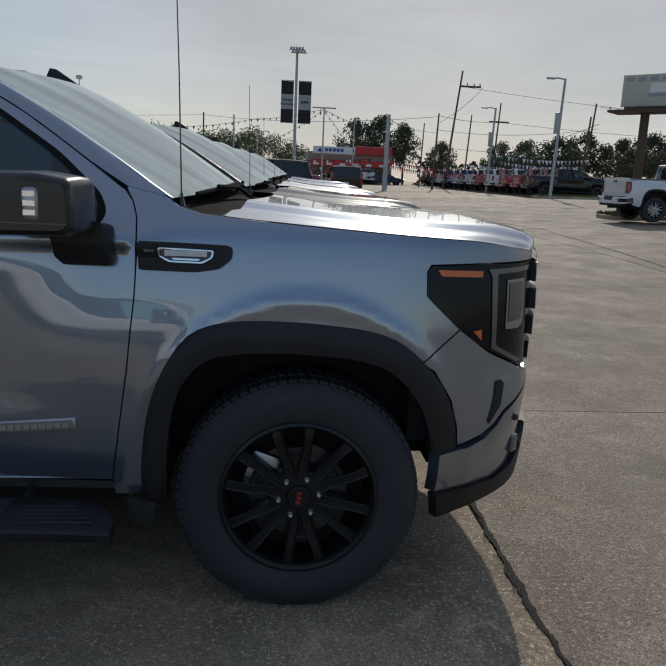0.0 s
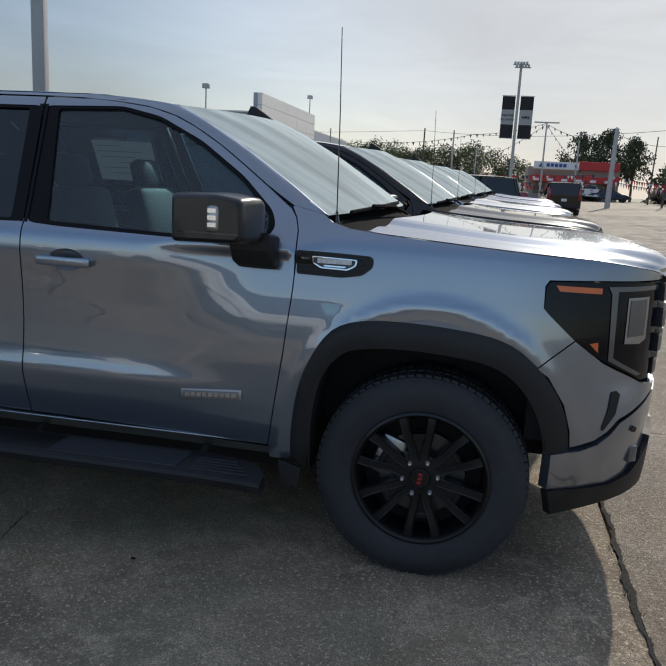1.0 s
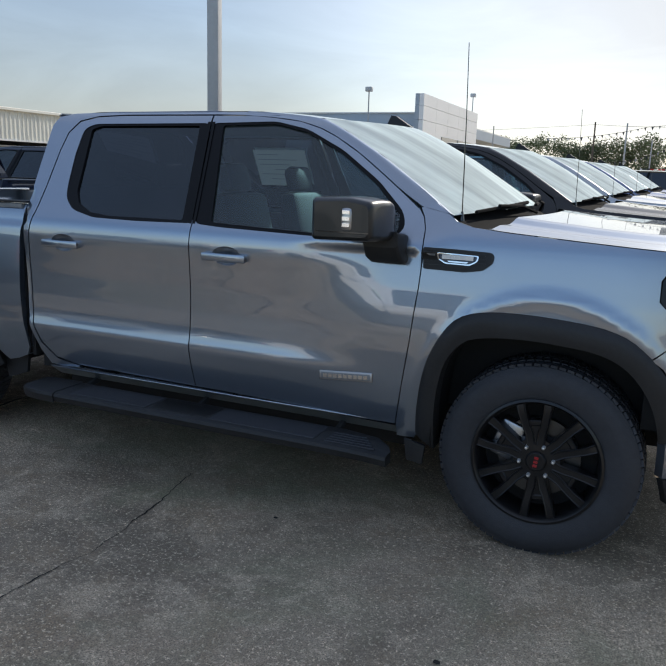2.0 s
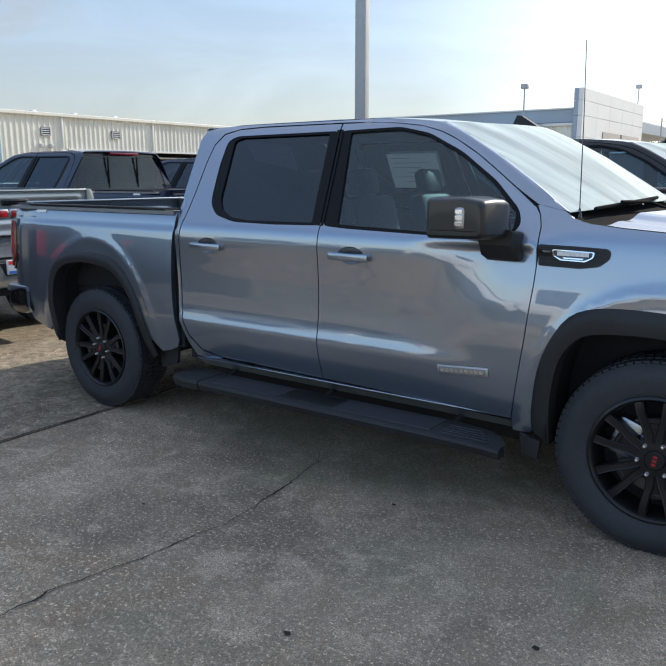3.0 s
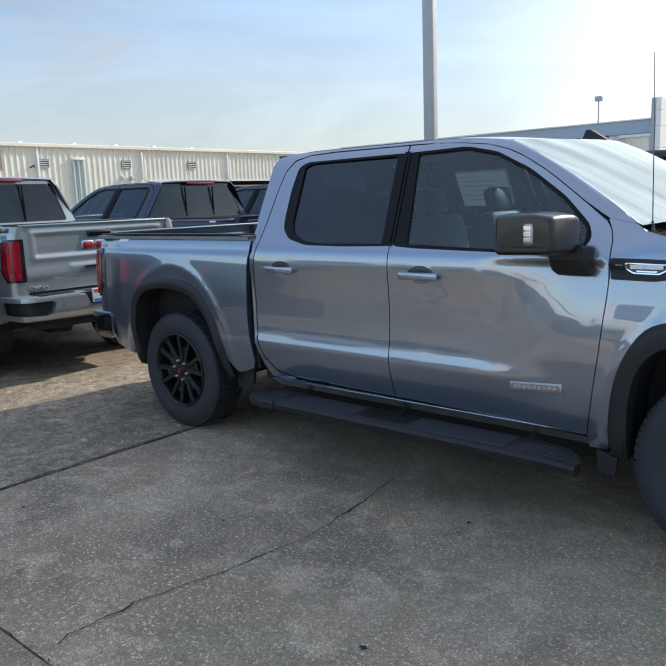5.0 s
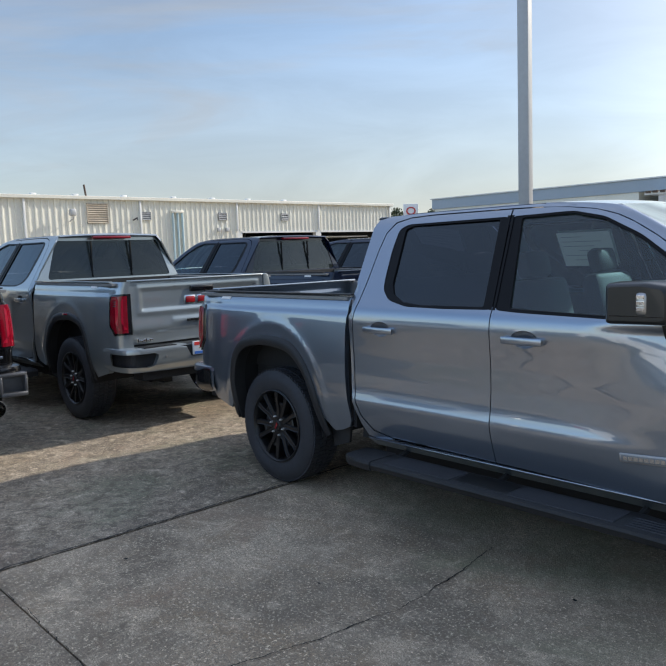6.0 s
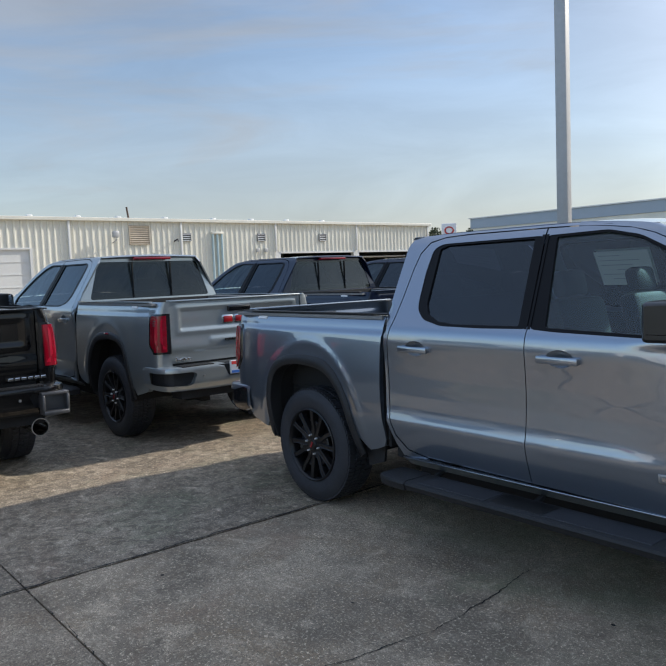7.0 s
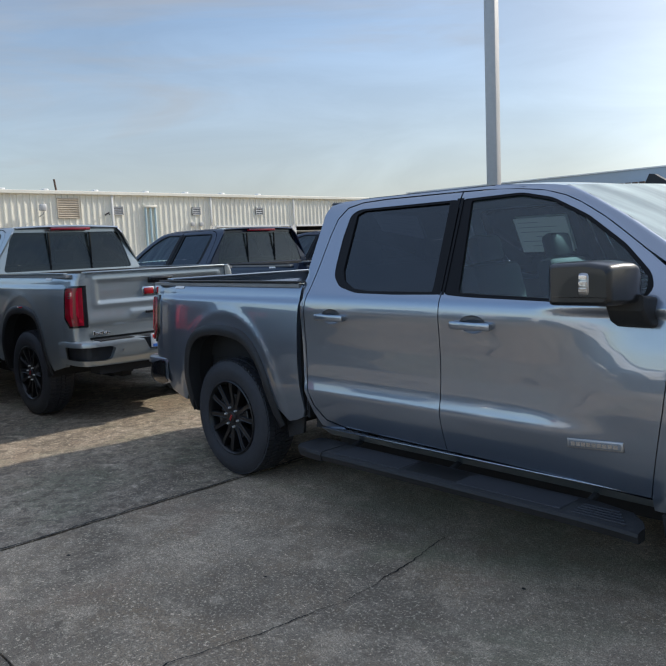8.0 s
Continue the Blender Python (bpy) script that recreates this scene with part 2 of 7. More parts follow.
GLASS_CLEAR = glass_material("clear_car_glass", (0.66, 0.93, 1.0), 0.86, 0.022)
GLASS_DARK = glass_material("privacy_car_glass", (0.55, 0.66, 1.0), 0.11, 0.006)
GLASS_REAR = glass_material("tinted_car_glass", (0.6, 0.62, 0.62), 0.26, 0.015)
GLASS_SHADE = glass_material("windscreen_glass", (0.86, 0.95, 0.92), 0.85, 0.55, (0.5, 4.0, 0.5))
WINDOW_BLACK = material("black_window_frame", (0.006, 0.006, 0.007), 0.4, spec=0.15)


# ---- building helpers ----
def finish(bm, name, mat, smooth=True, sharp=35):
    me = bpy.data.meshes.new(name)
    bent, face = bm.verts.layers.float_vector.get("bent"), bm.faces.layers.int.get("face")
    if bent and face:
        vn, main = [Vector(v[bent]) for v in bm.verts], [f[face] for f in bm.faces]
    bm.to_mesh(me)
    bm.free()
    for m in (mat if isinstance(mat, (list, tuple)) else (mat,)):
        me.materials.append(m)
    if smooth:
        me.shade_smooth()
        me.set_sharp_from_angle(angle=radians(sharp))
    if smooth and bent and face:
        # the true normals of the pressed sheet, so that reflections run clean over it
        ns = [None] * len(me.loops)
        for p in me.polygons:
            for li in p.loop_indices:
                ns[li] = tuple(vn[me.loops[li].vertex_index]) if main[p.index] else tuple(p.normal)
        me.normals_split_custom_set(ns)
    return me


def mirror(bm):
    """Turns a part of the right side into one of the left."""
    bent = bm.verts.layers.float_vector.get("bent")
    for v in bm.verts:
        v.co.y = -v.co.y
        if bent:
            v[bent] = Vector((v[bent].x, -v[bent].y, v[bent].z))
    bmesh.ops.reverse_faces(bm, faces=bm.faces)


def part(name, bm, mat, parent, label="", smooth=True, sharp=35):
    ob = new(name, finish(bm, name, mat, smooth, sharp))
    ob.parent = parent
    return tagged(ob, label)


def thing(name, label, category, m=None, group="", kind=""):
    ob = new(name)
    ob.empty_display_size = 0.2
    ob.matrix_world = m if m is not None else Matrix()
    return tagged(ob, label, category, group, kind)


def box(bm, x0, x1, y0, y1, z0, z1, bevel=0.0, m=None, seg=2):
    """A box, with rounded edges if asked, added to bm."""
    vs = [bm.verts.new((x, y, z)) for x in (x0, x1) for y in (y0, y1) for z in (z0, z1)]
    fs = [bm.faces.new([vs[i] for i in q]) for q in ((0, 1, 3, 2), (4, 6, 7, 5), (0, 4, 5, 1), (2, 3, 7, 6), (0, 2, 6, 4), (1, 5, 7, 3))]
    geo = vs
    if bevel:
        es = list({e for f in fs for e in f.edges})
        r = bmesh.ops.bevel(bm, geom=es, offset=bevel, segments=seg, affect="EDGES", profile=0.5)
        geo = list({v for f in r["faces"] for v in f.verts} | {v for v in vs if v.is_valid})
    if m is not None:
        bmesh.ops.transform(bm, matrix=m, verts=[v for v in geo if v.is_valid])
    return geo


def boxm(*a, **k):
    bm = bmesh.new()
    box(bm, *a, **k)
    return bm


def tube(bm, pts, r, seg=8, r1=None, cap=True):
    """A round bar along the points."""
    rings, n = [], len(pts)
    for i, p in enumerate(pts):
        p = Vector(p)
        d = (Vector(pts[min(i + 1, n - 1)]) - Vector(pts[max(i - 1, 0)])).normalized()
        a = d.orthogonal().normalized() if abs(d.z) < 0.99 else Vector((1, 0, 0))
        a = (a - d * a.dot(d)).normalized()
        b = d.cross(a)
        rad = r + ((r1 if r1 is not None else r) - r) * i / max(1, n - 1)
        rings.append([bm.verts.new(p + rad * (math.cos(t) * a + math.sin(t) * b)) for t in (2 * math.pi * k / seg for k in range(seg))])
    for A, B in zip(rings, rings[1:]):
        for k in range(seg):
            bm.faces.new((A[k], A[(k + 1) % seg], B[(k + 1) % seg], B[k]))
    if cap:
        bm.faces.new(list(reversed(rings[0])))
        bm.faces.new(rings[-1])


def grid(bm, rows, close=False):
    """A sheet through rows of points."""
    vs = [[bm.verts.new(p) for p in r] for r in rows]
    n = len(vs[0])
    for A, B in zip(vs, vs[1:]):
        for k in range(n if close else n - 1):
            q = (A[k], A[(k + 1) % n], B[(k + 1) % n], B[k])
            bm.faces.new(q)
    return vs


def resample(pts, n):
    """n points evenly along a line."""
    p = np.array(pts, float)
    d = np.r_[0, np.cumsum(np.hypot(*np.diff(p[:, :2], axis=0).T) if p.shape[1] == 2 else np.linalg.norm(np.diff(p, axis=0), axis=1))]
    s = np.linspace(0, d[-1], n)
    return np.stack([np.interp(s, d, p[:, k]) for k in range(p.shape[1])], 1)


def rounded(pts, cuts=2, closed=True):
    """Rounds the corners of an outline."""
    p = [np.array(q, float) for q in pts]
    for _ in range(cuts):
        out, n = [], len(p)
        for i in range(n if closed else n - 1):
            a, b = p[i], p[(i + 1) % n]
            out += [a * 0.75 + b * 0.25, a * 0.25 + b * 0.75]
        if not closed:
            out = [p[0]] + out[1:-1] + [p[-1]]
        p = out
    return [tuple(q) for q in p]


def inside(poly, x, y):
    px, py = np.array(poly, float).T
    qx, qy = np.roll(px, -1), np.roll(py, -1)
    hit = ((py > y) != (qy > y)) & (x < (qx - px) * (y - py) / (qy - py + 1e-12) + px)
    return bool(hit.sum() % 2)


def dense(poly, step):
    out, n = [], len(poly)
    for i in range(n):
        a, b = np.array(poly[i], float), np.array(poly[(i + 1) % n], float)
        k = max(1, int(math.ceil(np.hypot(*(b - a)) / step)))
        out += [tuple(a + (b - a) * j / k) for j in range(k)]
    return out


def panel(place, outline, holes=(), step=0.03, thick=0.02, back=(0, 1, 0), rim=True):
    """A sheet-metal panel: an outline with holes in two coordinates, laid on a curved face by place(u, v), with a folded rim."""

    loops = [dense(outline, step)] + [dense(h, step) for h in holes]
    pts, edges = [], []
    for lp in loops:
        k = len(pts)
        pts += [Vector(p) for p in lp]
        edges += [(k + i, k + (i + 1) % len(lp)) for i in range(len(lp))]
    P = np.array(loops[0])
    lo, hi = P.min(0), P.max(0)
    nu, nv = int((hi[0] - lo[0]) / step) + 1, int((hi[1] - lo[1]) / step) + 1
    every = np.array([p for lp in loops for p in lp])
    for i in range(nu + 1):
        for j in range(nv + 1):
            u, v = lo[0] + (i + 0.5 * (j % 2)) * step, lo[1] + j * step
            if inside(loops[0], u, v) and not any(inside(h, u, v) for h in loops[1:]):
                if ((every[:, 0] - u) ** 2 + (every[:, 1] - v) ** 2).min() > (0.5 * step) ** 2:
                    pts.append(Vector((u, v)))
    V, _, Fc, *_ = delaunay_2d_cdt(pts, edges, [], 0, 1e-6)
    bm = bmesh.new()
    bent, face = bm.verts.layers.float_vector.new("bent"), bm.faces.layers.int.new("face")
    vs = [bm.verts.new(place(p.x, p.y)) for p in V]
    for v, p in zip(vs, V):
        n = (place(p.x + 0.012, p.y) - place(p.x - 0.012, p.y)).cross(place(p.x, p.y + 0.012) - place(p.x, p.y - 0.012))
        v[bent] = n.normalized()
    for f in Fc:
        c = sum((V[i] for i in f), Vector((0, 0))) / len(f)
        if inside(loops[0], c.x, c.y) and not any(inside(h, c.x, c.y) for h in loops[1:]):
            bm.faces.new([vs[i] for i in f])
    bmesh.ops.delete(bm, geom=[v for v in bm.verts if not v.link_faces], context="VERTS")
    bmesh.ops.recalc_face_normals(bm, faces=bm.faces)
    bn = Vector(back)
    if sum((f.normal.dot(bn) * f.calc_area() for f in bm.faces)) > 0:
        bmesh.ops.reverse_faces(bm, faces=bm.faces)
    bm.normal_update()
    for v in bm.verts:
        if v.normal.dot(v[bent]) < 0:
            v[bent] = -v[bent]
    for f in bm.faces:
        f[face] = 1
    if rim:
        be = [e for e in bm.edges if e.is_boundary]
        r = bmesh.ops.extrude_edge_only(bm, edges=be)
        ev = [g for g in r["geom"] if isinstance(g, bmesh.types.BMVert)]
        ev_set = set(ev)
        for v in ev:
            v.co += bn * thick
        for f in bm.faces:
            f[face] = int(all(v not in ev_set for v in f.verts))
    return bm


# ---- the pickup truck ----
def fillet(pts, r):
    """An outline with its corners cut to arcs."""
    out, n = [], len(pts)
    for i in range(n):
        p, a, b = (np.array(pts[j % n], float) for j in (i, i - 1, i + 1))
        la, lb = np.hypot(*(a - p)), np.hypot(*(b - p))
        k = min(r, 0.45 * la, 0.45 * lb)
        q0, q1 = p + (a - p) / la * k, p + (b - p) / lb * k
        out += [tuple((1 - t) ** 2 * q0 + 2 * t * (1 - t) * p + t * t * q1) for t in (0, 0.33, 0.67, 1)]
    return out


# x runs forward from the front axle, y from the middle line, z from the ground; the sides stand at y = -1.03 and 1.03
HALF = 1.03
_z = np.arange(0.30, 2.05, 0.004)


def _table(zs, os):
    t = np.interp(_z, zs, os)
    k = np.exp(-0.5 * (np.arange(-12, 13) / 3.0) ** 2)
    return np.convolve(np.pad(t, 12, mode="edge"), k / k.sum(), "valid")


CAB_TOP = [1.38, 1.43, 1.90, 1.94, 2.04]
CAB_OFF = [0.040, 0.072, 0.350, 0.392, 0.60]
CREASED = _table([0.30, 0.42, 0.50, 0.58, 0.66, 0.740, 0.775, 0.82, 0.93, 1.05, 1.16, 1.25, 1.31, 1.35] + CAB_TOP,
                 [0.16, 0.095, 0.064, 0.038, 0.016, 0.0, 0.010, 0.018, 0.024, 0.022, 0.013, 0.003, 0.008, 0.020] + CAB_OFF)
PLAIN = _table([0.30, 0.42, 0.50, 0.60, 0.70, 0.85, 0.95, 1.05, 1.15, 1.25, 1.31, 1.35, 1.38, 1.43, 1.46, 1.52, 1.60],
               [0.14, 0.075, 0.050, 0.030, 0.014, 0.003, 0.002, 0.007, 0.019, 0.034, 0.044, 0.052, 0.060, 0.086, 0.105, 0.138, 0.185])
PLAN_U = [-9, 0.30, 0.40, 0.50, 0.60, 0.70, 0.75, 0.80, 0.85, 0.90, 1.0, 1.45]
PLAN_X = [-9, 0.30, 0.402, 0.505, 0.612, 0.72, 0.778, 0.835, 0.885, 0.918, 0.945, 0.97]
PLAN_O = [0, 0.0, 0.010, 0.035, 0.075, 0.13, 0.17, 0.225, 0.30, 0.39, 0.55, 1.03]
_u = np.arange(-0.2, 1.5, 0.01)
_k = np.exp(-0.5 * (np.arange(-8, 9) / 3.0) ** 2)
_px = np.convolve(np.pad(np.interp(_u, PLAN_U, PLAN_X), 8, mode="reflect", reflect_type="odd"), _k / _k.sum(), "valid")
_po = np.convolve(np.pad(np.interp(_u, PLAN_U, PLAN_O), 8, mode="edge"), _k / _k.sum(), "valid")
REAR = -3.72


def smooth(a, b, x):
    t = min(1, max(0, (x - a) / (b - a)))
    return t * t * (3 - 2 * t)


def skin(u, z, out=0.0):
    """A point of the right-hand side's outer face."""
    c = smooth(-0.66, -1.25, u)
    plain, crease = float(np.interp(z, _z, PLAIN)), float(np.interp(z, _z, CREASED))
    if z > 1.30:
        c = max(c, smooth(-0.40, -0.62, u)) * (1 - smooth(-2.845, -2.90, u) * smooth(1.48, 1.44, z) if u < -2.8 else 1)
    if z < 1.5:
        c *= 1 - 0.75 * smooth(-2.862, -2.895, u)
    o = plain + (crease - plain) * c
    for cx in (0.0, REAR):
        r = math.hypot((u - cx) / 0.57, (z - 0.45) / (0.64 if cx == 0 else 0.70))
        o -= (0.008 if cx == 0 else 0.0055) * math.exp(-((r - 1.09) / 0.055) ** 2) * smooth(0.3, 0.5, z)
    o += 0.05 * smooth(-4.35, -4.78, u)
    if u > -0.15:
        return Vector((float(np.interp(u, _u, _px)), -HALF + o + float(np.interp(u, _u, _po)) - out, z))
    return Vector((u, -HALF + o - out, z))


def both(make, name, mat, parent, label="", sharp=35):
    """The same part on the right and, mirrored, on the left."""
    obs = []
    for s in (1, -1):
        bm = make()
        if s < 0:
            mirror(bm)
        obs.append(part(name, bm, mat, parent, label, sharp=sharp))
    return obs


def comb(bm, x0, x1, n, y_low, y_high, z0, z1, m=None):
    """One notched bar of n raised blocks."""
    w, xs = (x1 - x0) / n, []
    for k in range(n):
        a = x0 + w * k
        xs += [(a + w * 0.05, y_low), (a + w * 0.07, y_high), (a + w * 0.86, y_high), (a + w * 0.88, y_low)]
    vs = grid(bm, [[Vector((x, y, z)) for x, y in xs] for z in (z0, z1)])
    bmesh.ops.recalc_face_normals(bm, faces=bm.faces)
    if sum(f.normal.y for f in bm.faces) > 0:
        bmesh.ops.reverse_faces(bm, faces=bm.faces)
    if m is not None:
        bmesh.ops.transform(bm, matrix=m, verts=[v for r in vs for v in r])


def child(name, bm, mat, parent, side, label="", sharp=35):
    if side < 0:
        mirror(bm)
    return part(name, bm, mat, parent, label, sharp=sharp)


FLARE_F = [(-0.555, 0.47), (-0.553, 0.57), (-0.53, 0.75), (-0.49, 0.88), (-0.43, 0.99), (-0.37, 1.05), (-0.27, 1.08), (-0.1, 1.085), (0.05, 1.078), (0.21, 1.062), (0.29, 1.04),
           (0.35, 1.01), (0.45, 0.92), (0.52, 0.81), (0.553, 0.70), (0.562, 0.615)]
FLARE_FI = [(-0.468, 0.40), (-0.468, 0.52), (-0.462, 0.66), (-0.43, 0.83), (-0.37, 0.92), (-0.3, 0.965), (-0.1, 0.98), (0.06, 0.972), (0.22, 0.955), (0.32, 0.91), (0.4, 0.82), (0.45, 0.71), (0.47, 0.60)]
FLARE_R = [(-4.267, 0.46), (-4.257, 0.63), (-4.240, 0.80), (-4.194, 0.955), (-4.095, 1.062), (-3.95, 1.112), (-3.74, 1.124), (-3.53, 1.108), (-3.405, 1.045), (-3.300, 0.925), (-3.228, 0.78), (-3.185, 0.62), (-3.140, 0.46)]
FLARE_RI = [(-4.19, 0.42), (-4.19, 0.66), (-4.18, 0.80), (-4.14, 0.93), (-4.04, 1.015), (-3.88, 1.045), (-3.70, 1.045), (-3.52, 1.02), (-3.40, 0.94), (-3.30, 0.80), (-3.25, 0.62), (-3.20, 0.42)]
GAP_D = [(-0.650, 0.475), (-0.652, 0.50), (-0.63, 0.64), (-0.592, 0.90), (-0.567, 1.15), (-0.558, 1.34), (-0.562, 1.41), (-0.578, 1.46), (-0.605, 1.495)]
SEAM = [(-0.615, 1.505), (-0.71, 1.572), (-0.84, 1.66), (-0.96, 1.738), (-1.10, 1.815), (-1.2, 1.858), (-1.32, 1.892), (-1.48, 1.912)]


def arch_trim(outer, inner, n):
    """The wheel-arch trim: a rounded plastic band between two outlines."""
    bm = bmesh.new()
    A, B = resample(rounded(outer, 2, False), n), resample(rounded(inner, 2, False), n)
    rows = []
    for a, b in zip(A, B):
        pa, pb, pm = skin(a[0], a[1], 0.002), skin(b[0], b[1], 0.012), skin(*(a * 0.6 + b * 0.4), 0.022)
        q = skin(*(a * 0.93 + b * 0.07), 0.014)
        rim = skin(*(a * 0.25 + b * 0.75), 0.020)
        rows.append([pa, q, pm, rim, pb, pb + Vector((0, 0.10, 0))])
    grid(bm, rows)
    bmesh.ops.recalc_face_normals(bm, faces=bm.faces)
    return bm


def well(inner, n, depth):
    bm = bmesh.new()
    B = resample(rounded(inner, 2, False), n)
    cx = B[:, 0].mean()
    rows = []
    for k in (0.03, 0.12, depth):
        rows.append([Vector((cx + (p[0] - cx) * 1.02, -HALF + k, p[1] + 0.012)) for p in B])
    grid(bm, rows)
    f = bm.faces.new([bm.verts.new((p.x, -HALF + depth, p.z)) for p in rows[-1]])
    return bm


def revolve(bm, prof, seg, y_axis=True):
    """A ring of a profile of (radius, y) about the y axis."""
    rows = [[Vector((r * math.cos(t), y, r * math.sin(t))) for t in (2 * math.pi * k / seg for k in range(seg))] for r, y in prof]
    return grid(bm, rows, close=True)


def wheel(parent, side, x, detail, spin=0.0):
    """A wheel with its tyre, spokes, nuts, cap and brake; its face looks to -y."""
    seg = 72 if detail else 28
    hub = new("wheel")
    hub.parent = parent
    hub.matrix_local = Matrix.Translation((x, -side * (HALF - (0.046 if x == 0 else 0.058)), 0.434 if x == 0 else 0.430)) @ (Matrix() if side > 0 else pose(0, 0, 0, 0, 0, 180)) @ pose(0, 0, 0, 0, spin, 0) @ Matrix.Scale(1.045 if x == 0 else 1.022, 4)
    bm = bmesh.new()
    revolve(bm, [(0.262, 0.02), (0.272, -0.005), (0.290, -0.012), (0.335, -0.022), (0.368, -0.018), (0.392, -0.006), (0.406, 0.005), (0.4095, 0.030), (0.4105, 0.07), (0.4105, 0.14), (0.4095, 0.21), (0.404, 0.25), (0.375, 0.285), (0.28, 0.28), (0.262, 0.25)], seg)
    if detail:
        tread = bmesh.new()
        for k in range(76):        # tread blocks, close together
            for j, (r0, r1, y0, y1, w) in enumerate(((0.385, 0.4175, 0.011, 0.066, 0.0140), (0.405, 0.4210, 0.072, 0.118, 0.0135), (0.405, 0.4215, 0.124, 0.164, 0.0135), (0.405, 0.4200, 0.170, 0.225, 0.0140))):
                a = 2 * math.pi * (k + 0.5 * (j % 2)) / 76
                box(tread, r0, r1, y0, y1, -w, w, m=Matrix.Rotation(a, 4, "Y") @ Matrix.Rotation(0.22 * (1 if j % 2 else -1), 4, "X"))
    bmesh.ops.recalc_face_normals(bm, faces=bm.faces)
    part("tyre", bm, RUBBER, hub, "black all-terrain tyre", sharp=30)
    if detail:
        tagged(part("tread", tread, RUBBER, hub, smooth=False), kind="stuff")
    bm = bmesh.new()
    revolve(bm, [(0.268, 0.0), (0.272, -0.012), (0.262, -0.016), (0.252, -0.006), (0.245, 0.02), (0.235, 0.14), (0.25, 0.25)], seg)
    bmesh.ops.recalc_face_normals(bm, faces=bm.faces)
    part("rim", bm, SATIN_BLACK, hub)
    for k in range(6):
        bm = bmesh.new()
        for s in (-1, 1):     # a broad split spoke: two bars that part towards the rim, with raised edges
            rows = []
            for r, cz, hw, y in ((0.070, 0.019, 0.019, 0.006), (0.115, 0.025, 0.0185, 0.007), (0.15, 0.036, 0.0175, 0.002), (0.20, 0.049, 0.0175, -0.005), (0.240, 0.056, 0.0190, -0.007), (0.264, 0.060, 0.022, 0.001)):
                c = s * cz
                rows.append([Vector((r, y + 0.05, c + hw)), Vector((r, y + 0.004, c + hw)), Vector((r, y, c + hw * 0.82)), Vector((r, y + 0.0035, c + hw * 0.6)), Vector((r, y + 0.0035, c - hw * 0.6)), Vector((r, y, c - hw * 0.82)), Vector((r, y + 0.004, c - hw)), Vector((r, y + 0.05, c - hw))])
            grid(bm, rows)
        box(bm, 0.06, 0.165, 0.017, 0.05, -0.036, 0.036)
        box(bm, 0.150, 0.176, 0.012, 0.05, -0.036, 0.036, 0.006, seg=1)
        bmesh.ops.recalc_face_normals(bm, faces=bm.faces)
        bmesh.ops.transform(bm, matrix=Matrix.Rotation(2 * math.pi * k / 6 + radians(84), 4, "Y"), verts=bm.verts)
        part("spoke", bm, SATIN_BLACK, hub)
    bm = bmesh.new()
    revolve(bm, [(0.0, -0.006), (0.036, -0.006), (0.042, 0.0), (0.044, 0.008), (0.097, 0.012), (0.104, 0.03), (0.108, 0.06)], 36)
    part("hub_plate", bm, SATIN_BLACK, hub)
    bm = bmesh.new()
    for j, (w, z) in enumerate(((0.016, 0.017), (0.018, 0.0), (0.016, -0.017))):
        box(bm, -0.009, 0.009, -0.0095, -0.005, z - 0.006, z + 0.006, 0.001, seg=1)
    bmesh.ops.transform(bm, matrix=Matrix.Rotation(radians(8), 4, "Y"), verts=bm.verts)
    part("cap_badge", bm, BADGE_RED, hub, "plain red badge on the wheel cap")
    if detail:
        for k in range(6):
            bm = bmesh.new()
            revolve(bm, [(0.0, -0.012), (0.005, -0.011), (0.008, -0.005), (0.009, 0.02)], 10)
            bmesh.ops.transform(bm, matrix=Matrix.Rotation(2 * math.pi * k / 6 - radians(8), 4, "Y") @ Matrix.Translation((0.070, 0, 0)), verts=bm.verts)
            part("wheel_nut", bm, NUT, hub, "chrome wheel nut")
    bm = bmesh.new()
    revolve(bm, [(0.06, 0.075), (0.172, 0.075), (0.172, 0.10), (0.06, 0.10)], 36)
    part("brake_disc", bm, BRAKE, hub)
    bm = boxm(-0.20, -0.09, 0.055, 0.13, -0.08, 0.09, 0.015)
    bmesh.ops.transform(bm, matrix=Matrix.Rotation(-spin * math.pi / 180 + 0.35, 4, "Y"), verts=bm.verts)
    part("brake_caliper", bm, STEEL, hub, "bare metal brake caliper")
    bm = bmesh.new()
    revolve(bm, [(0.0, 0.12), (0.24, 0.12)], 24)
    part("brake_shield", bm, DARK, hub)
    return hub


def seat(parent, x, y, rear=False):
    s = new("bench_seat" if rear else "seat")
    s.parent = parent
    s.matrix_local = Matrix.Translation((x, y, 0))
    w = 0.62 if rear else 0.25
    part("cushion", boxm(-0.05, 0.45, -w, w, 0.80, 0.98, 0.05), SEAT, s)
    m = pose(-0.05, 0, 0.93, 0, -14, 0)
    bm = bmesh.new()
    box(bm, -0.07, 0.07, -w, w, 0, 0.60, 0.05, m=m)
    part("backrest", bm, SEAT, s)
    for hy in ((-0.4, 0.4) if rear else (0,)):
        bm = bmesh.new()
        box(bm, -0.05, 0.05, hy - 0.13, hy + 0.13, 0.60, 0.77, 0.04, m=m)
        part("headrest", bm, SEAT, s)
    return s


